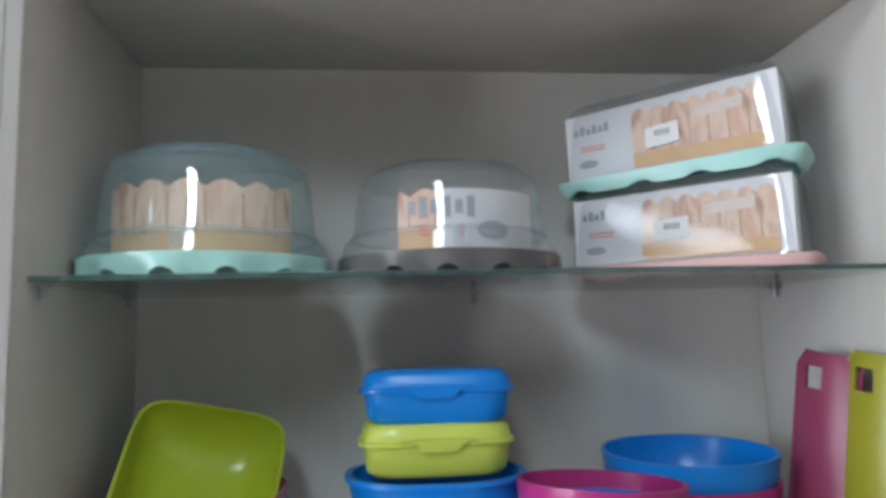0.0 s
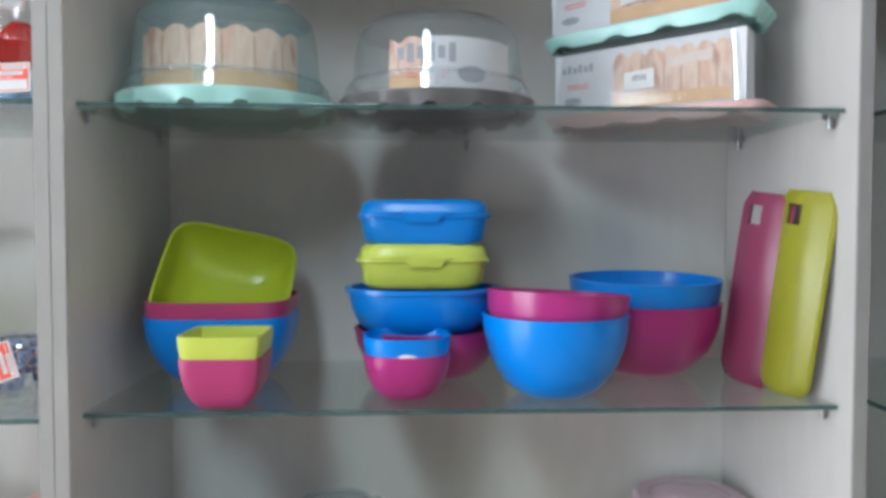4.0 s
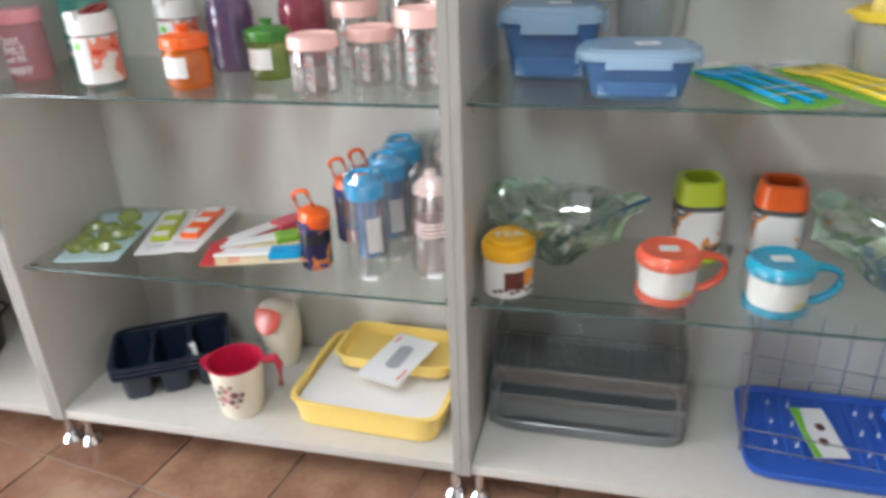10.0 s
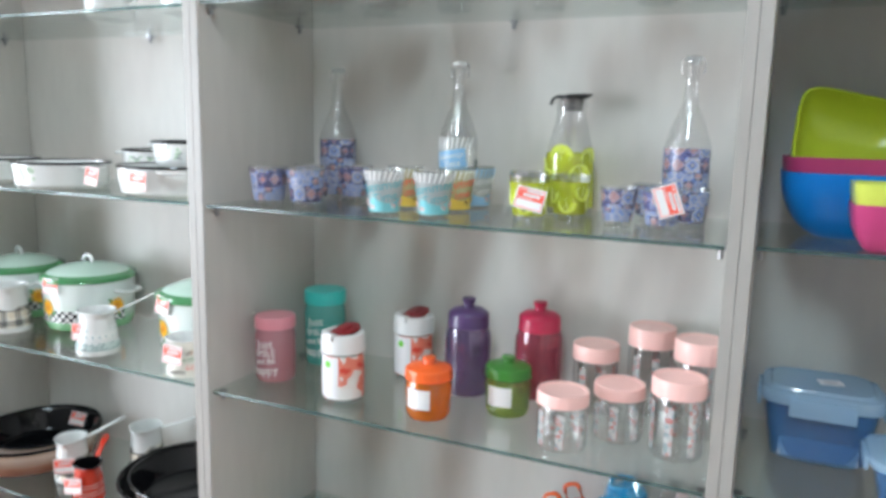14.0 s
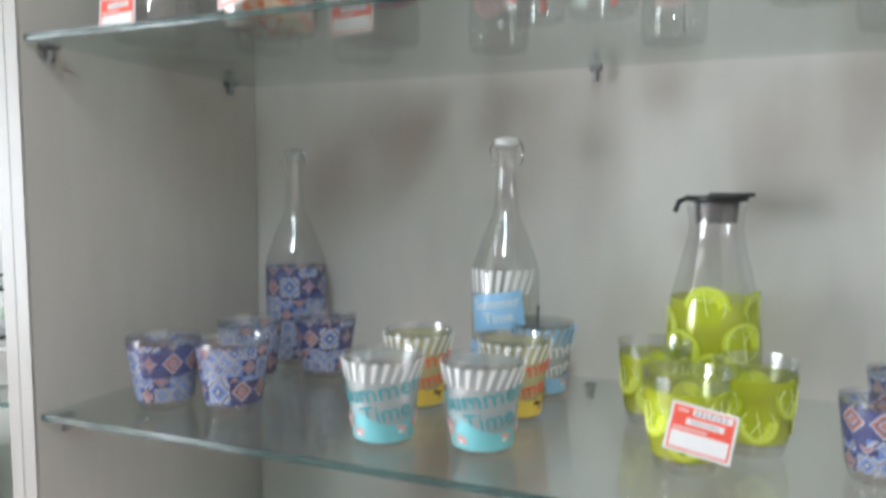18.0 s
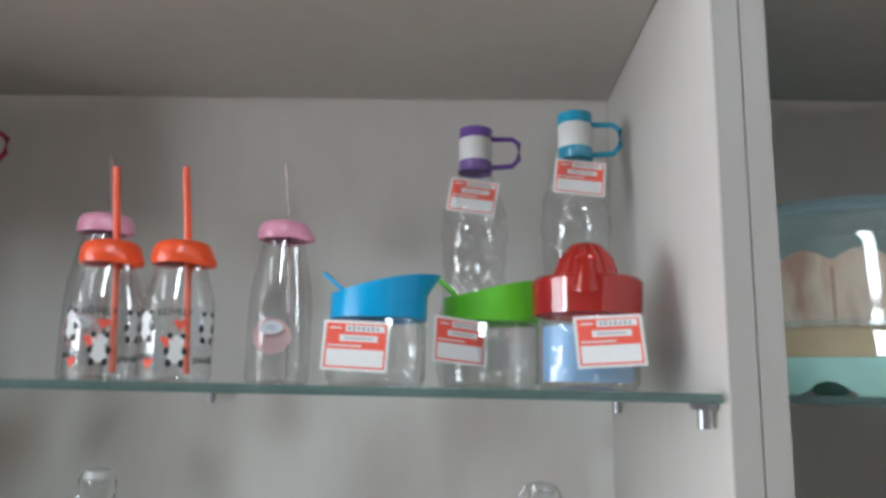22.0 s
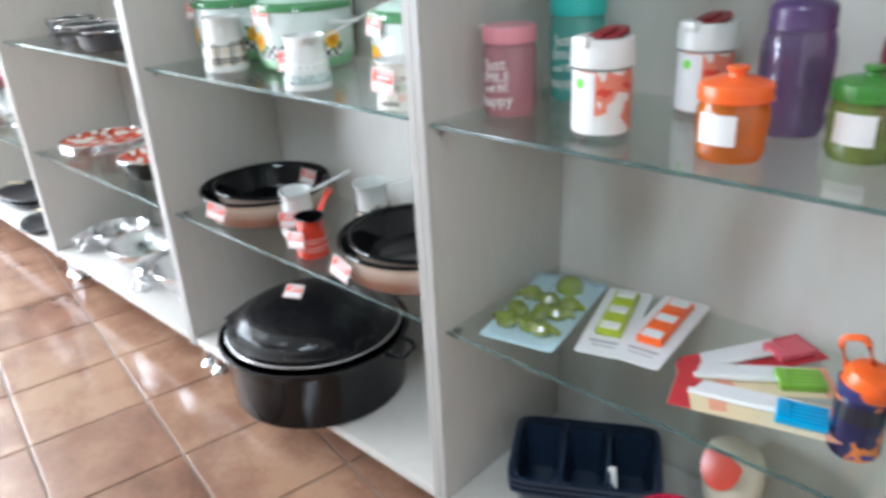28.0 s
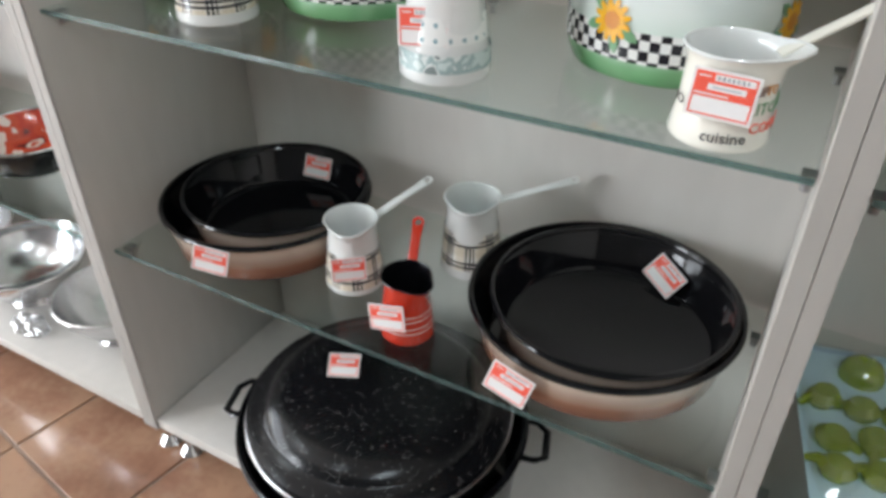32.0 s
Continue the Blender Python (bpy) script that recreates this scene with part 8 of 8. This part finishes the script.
def strainer(x, y, z, r, h, label, tip=0, rz=0):
    t = thing("steel_bowl", label, "bowl", x, y, z, rz, "steel bowls", tip)
    part("bowl", rev([(0, 0.016), (r * 0.4, 0.016), (r * 0.42, 0.018), (r * 0.7, h * 0.35), (r * 0.93, h * 0.75), (r, h), (r * 0.98, h), (r * 0.91, h * 0.76), (r * 0.68, h * 0.38), (r * 0.4, 0.02), (0, 0.019)], 48), STEEL, t)
    part("foot_ring", rev([(r * 0.42, 0.017), (r * 0.5, 0.0), (r * 0.47, 0.0), (r * 0.40, 0.017)], 32), STEEL, t)
    part("rim", tube(arc(0, 0, h, r, 0, 351, 40, "xy"), 0.003, 8, True), CHROME, t)
    return t


def crumpled(x, y, z, sx, sy, sz, label, seed):
    """Clear wrapping film gathered over a thing."""
    q = random.Random(seed)
    bm = bmesh.new()
    bmesh.ops.create_icosphere(bm, subdivisions=3, radius=1)
    for v in bm.verts:
        k = 1 + q.uniform(-0.2, 0.14)
        v.co = Vector((v.co.x * sx * k, v.co.y * sy * k, max(0, (v.co.z + 0.6) * sz * k / 1.6)))
    t = thing("wrapped_bundle", label, "wrapping", x, y, z)
    part("film", bm, FILM_CRUMPLED, t, smooth=False)


FILM_CRUMPLED = clear("crumpled_film", (0.92, 0.93, 0.94), 0.16, 0.12, 0.12, (0.8, 0.8, 0.82))
strainer(-2.76, 0.155, BO, 0.128, 0.095, "shiny steel mixing bowl on the bottom board", 0)
strainer(-2.985, 0.165, BO, 0.095, 0.085, "small steel strainer bowl wrapped in film", 0)
strainer(-2.70, 0.125, BO + 0.028, 0.115, 0.09, "shiny steel bowl nested in another", 0)
strainer(-2.47, 0.15, BO, 0.115, 0.10, "shiny steel strainer bowl", 0)
crumpled(-3.085, 0.11, BO, 0.065, 0.075, 0.08, "crumpled clear film wrapping", 5)
crumpled(-2.64, 0.055, BO, 0.05, 0.028, 0.03, "small film-wrapped steel lid", 8)


def dark_pan(x, y, z, r, h, label, rz=0, mat=NONSTICK, handle=True):
    t = thing("dark_pan", label, "pan", x, y, z, rz, "dark pans")
    part("body", rev([(0, 0.001), (r * 0.78, 0), (r * 0.86, 0.006), (r, h), (r * 0.97, h), (r * 0.84, 0.01), (0, 0.006)], 44), mat, t)
    part("rim", tube(arc(0, 0, h, r * 0.99, 0, 351, 40, "xy"), 0.0022, 8, True), CHROME, t, "bright rim")
    if handle:
        part("handle", tube([(r * 0.95, 0, h - 0.01), (r + 0.06, 0, h + 0.008), (r + 0.13, 0, h + 0.012)], [0.006, 0.008, 0.009], 8, flat=0.7), BLACK, t)


dark_pan(-2.62, 0.14, L2, 0.105, 0.055, "dark non-stick pan with bright rim", -60)
dark_pan(-2.87, 0.17, L2, 0.09, 0.05, "dark non-stick pan with bright rim on glass", -100, handle=False)
dark_pan(-3.07, 0.20, L2, 0.075, 0.055, "small dark pan with bright rim", handle=False)
dark_pan(-2.76, 0.16, L3, 0.10, 0.05, "dark pan on a high glass shelf", handle=False)


def griddle(x, y, z, r, label, rz, ay=0.6):
    t = thing("griddle_tray", label, "griddle", x, y, z, rz, "dark griddles")
    part("tray", rev([(0, 0.002), (r * 0.8, 0), (r, 0.02), (r * 0.97, 0.024), (r * 0.78, 0.008), (0, 0.006)], 40, n=2.6, ay=ay), NONSTICK, t)
    for k in (-1, 1):
        part("side_handle", loop_handle(0.05, 0.03 * k, 0.02, 0.005) if k > 0 else moved(loop_handle(0.05, 0.03, 0.02, 0.005), pose(0, 0, 0, 0, 0, 180)), NONSTICK, t)
        t.children[-1].matrix_basis = pose(k * r * 0.97, 0, 0)
    part("cardboard_sleeve", box(0.09, 0.012, 0.003, 0, 0, 0.024, 0.001, Matrix.Rotation(0.5, 4, "Z")), CARD_CREAM, t, "pale card strip")


griddle(-4.00, 0.15, BO, 0.165, "dark oval griddle tray on the bottom board", 8, 0.75)
griddle(-4.00, 0.15, BO + 0.026, 0.16, "dark oval griddle tray stacked on another", 4, 0.75)
griddle(-3.59, 0.11, BO, 0.12, "dark griddle tray with card strip", -20, 0.7)


def rose_pan(x, y, z, r, h, label, rz=0):
    t = thing("roasting_dish", label, "dish", x, y, z, rz, "pink-red roasting dishes")
    part("dish", rev([(0, 0.001), (r * 0.8, 0), (r * 0.88, 0.008), (r, h), (r * 0.97, h), (r * 0.86, 0.012), (0, 0.006)], 44, n=3.2, ay=0.75), ENAMEL_PINK, t)
    part("rim", rev([(r * 0.96, h), (r * 1.05, h + 0.002), (r * 1.05, h + 0.005), (r * 0.96, h + 0.003)], 44, n=3.2, ay=0.75), ENAMEL_PINK, t)


rose_pan(-4.02, 0.17, L1, 0.13, 0.05, "pink-red enamel roasting dish on glass")
rose_pan(-4.02, 0.17, L1 + 0.056, 0.12, 0.045, "smaller pink-red roasting dish stacked on another", 4)
rose_pan(-4.02, 0.17, L1 + 0.108, 0.11, 0.045, "pink-red roasting dish on top of a stack", -5)
t = thing("kettle", "bright steel kettle wrapped in film", "kettle", -3.76, 0.12, L1)
part("body", rev([(0, 0), (0.07, 0), (0.078, 0.01), (0.08, 0.05), (0.062, 0.10), (0.035, 0.125), (0.032, 0.13), (0, 0.138)], 44), STEEL, t)
part("spout", tube([(-0.07, -0.02, 0.05), (-0.10, -0.03, 0.085), (-0.118, -0.036, 0.12)], [0.016, 0.012, 0.008], 12), STEEL, t)
part("handle", tube(arc(0, 0, 0.10, 0.062, 10, 170, 14, ry=0.10), 0.006, 8), BLACK, t)
part("lid_knob", rev([(0.006, 0.136), (0.012, 0.146), (0.01, 0.154), (0, 0.156)], 20), BLACK, t)
dark_pan(-3.45, 0.15, L1, 0.10, 0.05, "dark pan on a glass shelf", -120)
dark_pan(-4.85, 0.14, BO, 0.13, 0.07, "dark roasting pan on the bottom board", 40)
dark_pan(-4.45, 0.15, BO, 0.12, 0.05, "dark shallow pan on the bottom board", handle=False)
dark_pan(-4.80, 0.15, L1, 0.12, 0.09, "dark deep pan on a glass shelf", handle=False)
dark_pan(-4.48, 0.16, L1, 0.10, 0.06, "dark small pan on a glass shelf", handle=False)

# ---- unit round the corner: pitchers, tin buckets and cloths ----
VASE_ART = ramp_mat("potted_flower_print", [(0, (0.80, 0.74, 0.52)), (0.50, (0.46, 0.50, 0.20)), (0.56, (0.40, 0.22, 0.17)), (0.60, (0.78, 0.73, 0.56)), (0.68, (0.42, 0.32, 0.36))], 30, "NOISE", 0.3)
VASE_CREAM = paint("tin_cream", (0.80, 0.74, 0.53), 0.3, 0.05, 8)
TIN = paint("galvanised_tin", (0.66, 0.67, 0.68), 0.38, 0.16, 22, 0.1, 80, metal=0.6)
LAVENDER = ramp_mat("lavender_print", [(0, (0.74, 0.73, 0.74)), (0.54, (0.46, 0.42, 0.52)), (0.60, (0.30, 0.36, 0.28)), (0.66, (0.74, 0.73, 0.74))], 26, "NOISE", 0.4)
LILAC_BAND = paint("lilac_band", (0.55, 0.50, 0.66), 0.4, 0.05, 9)


def pitcher(x, y, rz, label):
    t = thing("tin_pitcher", label, "pitcher", x, y, L2, rz, "floral tin pitchers")
    part("body", rev([(0, 0.001), (0.070, 0), (0.072, 0.004), (0.042, 0.212)], 48), VASE_CREAM, t)
    part("flower_print", rev([(0.0688, 0.030), (0.0518, 0.150)], 48), VASE_ART, t, "printed potted flowers")
    part("collar", rev([(0.0425, 0.212), (0.030, 0.226), (0.029, 0.232), (0.033, 0.262), (0.031, 0.262), (0.026, 0.23)], 40, wave=lambda a, k: (0.014 * max(0, math.cos(a - 3.1)) ** 4 * (k in (3, 4)), 0)), TIN, t, "bare tin neck with a lip")
    part("wire_handle", tube([(0.030, 0, 0.235), (0.06, 0, 0.262), (0.105, 0, 0.255), (0.135, 0, 0.215), (0.13, 0, 0.17), (0.095, 0, 0.09), (0.066, 0, 0.02)], 0.0016, 6), CHROME, t, "thin wire handle")
    return t


pitcher(0.748, -0.098, 112, "tapered cream tin pitcher with potted flower print")
pitcher(0.722, -0.232, 100, "tapered cream tin pitcher with floral print behind another")


def tin_bucket(x, y, rz, label):
    t = thing("tin_bucket", label, "bucket", x, y, L1, rz, "oval tin buckets")
    h, r1, q = 0.142, 0.122, 0.66
    rise = lambda a: 0.026 * math.cos(a) ** 2
    part("side", rev([(0, 0.002), (0.088, 0), (0.090, 0.003), (0.097, 0.03), (r1, h)], 56, ay=q, wave=lambda a, k: (0, rise(a) if k == 4 else 0)), LAVENDER, t, "white side with lavender print")
    part("inside", rev([(r1 - 0.001, h), (0.096, 0.03), (0.087, 0.006), (0, 0.006)], 56, ay=q, wave=lambda a, k: (0, rise(a) if k == 0 else 0)), TIN, t, "bare tin inside")
    part("lilac_foot", rev([(0.0906, 0.002), (0.0982, 0.032)], 56, ay=q + 0.005), LILAC_BAND, t, "lilac painted foot")
    part("rim", tube([(r1 * math.cos(a), r1 * q * math.sin(a), h + rise(a)) for a in [2 * math.pi * k / 56 for k in range(56)]], 0.0026, 6, True), TIN, t)
    return t


tin_bucket(0.745, -0.030, -62, "oval tin bucket with white lavender-printed side")
tin_bucket(0.748, -0.225, -68, "oval tin bucket with printed side behind another")
price_tag(0.685, 0.052, L2 + 0.150, -80, 84, 10, 1.1)
price_tag(0.672, -0.080, L1 + 0.085, -64, 78, -4, 1.1)
price_tag(0.662, -0.252, L1 + 0.085, -66, 78, -14, 1.1)
price_tag(0.700, -0.165, L2 + 0.150, -80, 80, 4, 1.0)

t = thing("silicone_mat", "magenta silicone mat lying on the bottom board", "mat", 0.700, 0.125, BO)
part("sheet", moved(slab(rounded(0.145, 0.250, 0.012), 0.006, 0.0015), pose(0, 0, 0.0005, 0, 0, 8)), paint("silicone_magenta", (0.66, 0.03, 0.22), 0.5, 0.06, 10, 0.1, 60), t)
t = thing("baking_tin", "dark baking tin standing behind a magenta mat", "baking tin", 0.79, 0.275, BO)
part("tin", box(0.28, 0.05, 0.055, 0, 0, 0, 0.006), NONSTICK, t)
part("rim", box(0.29, 0.058, 0.004, 0, 0, 0.055, 0.0015), NONSTICK, t)
MITT_RED = ramp_mat("mitt_flower_print", [(0, (0.78, 0.77, 0.76)), (0.5, (0.62, 0.16, 0.12)), (0.57, (0.30, 0.20, 0.42)), (0.63, (0.78, 0.77, 0.76))], 30, "NOISE", 0.9)
MITT_ORANGE = ramp_mat("cloth_flower_print", [(0, (0.74, 0.68, 0.62)), (0.48, (0.72, 0.36, 0.22)), (0.55, (0.45, 0.28, 0.40)), (0.60, (0.74, 0.68, 0.62))], 30, "NOISE", 0.9)


def cushion(w, h, thick, seed):
    q = random.Random(seed)
    bm = bmesh.new()
    nx, ny = 14, 18
    top, low = {}, {}
    for i in range(nx + 1):
        for j in range(ny + 1):
            u, v = i / nx * 2 - 1, j / ny * 2 - 1
            e = (1 - u ** 6) * (1 - v ** 6)
            z = thick * (0.35 + 0.65 * e) + q.uniform(-0.0012, 0.0012)
            top[i, j] = bm.verts.new((u * w / 2 * (1 - 0.08 * v * v), v * h / 2 * (1 - 0.06 * u * u), z))
            low[i, j] = bm.verts.new((u * w / 2 * (1 - 0.08 * v * v), v * h / 2 * (1 - 0.06 * u * u), 0))
    for i in range(nx):
        for j in range(ny):
            bm.faces.new((top[i, j], top[i + 1, j], top[i + 1, j + 1], top[i, j + 1]))
            bm.faces.new((low[i, j], low[i, j + 1], low[i + 1, j + 1], low[i + 1, j]))
    ring = [(i, 0) for i in range(nx)] + [(nx, j) for j in range(ny)] + [(i, ny) for i in range(nx, 0, -1)] + [(0, j) for j in range(ny, 0, -1)]
    for k in range(len(ring)):
        a, b = ring[k], ring[(k + 1) % len(ring)]
        bm.faces.new((low[a], low[b], top[b], top[a]))
    return bm


t = thing("oven_mitt", "quilted white oven mitt with red and blue flowers", "oven mitt", 0.765, -0.105, BO, 12)
part("palm", cushion(0.17, 0.24, 0.022, 3), MITT_RED, t)
part("thumb", moved(cushion(0.06, 0.12, 0.018, 4), pose(-0.095, -0.02, 0.002, 0, 0, 28)), MITT_RED, t)
t = thing("folded_cloth", "folded kitchen cloth with orange and purple flowers", "cloth", 0.90, 0.05, BO, -6)
for k in range(3):
    part("fold", moved(cushion(0.13 - 0.004 * k, 0.22 - 0.006 * k, 0.010, 7 + k), pose(0, 0, 0.0095 * k)), MITT_ORANGE, t)
# a blue tub high on the corner unit
t = thing("blue_tub", "blue plastic tub on a high corner shelf", "tub", 0.80, -0.06, L4)
part("body", rev([(0, 0.001), (0.09, 0), (0.10, 0.006), (0.115, 0.11), (0.112, 0.11), (0.097, 0.01), (0, 0.006)], 48), DARK_BLUE, t)
part("rim", tube(arc(0, 0, 0.11, 0.115, 0, 351, 40, "xy"), 0.004, 8, True), DARK_BLUE, t)
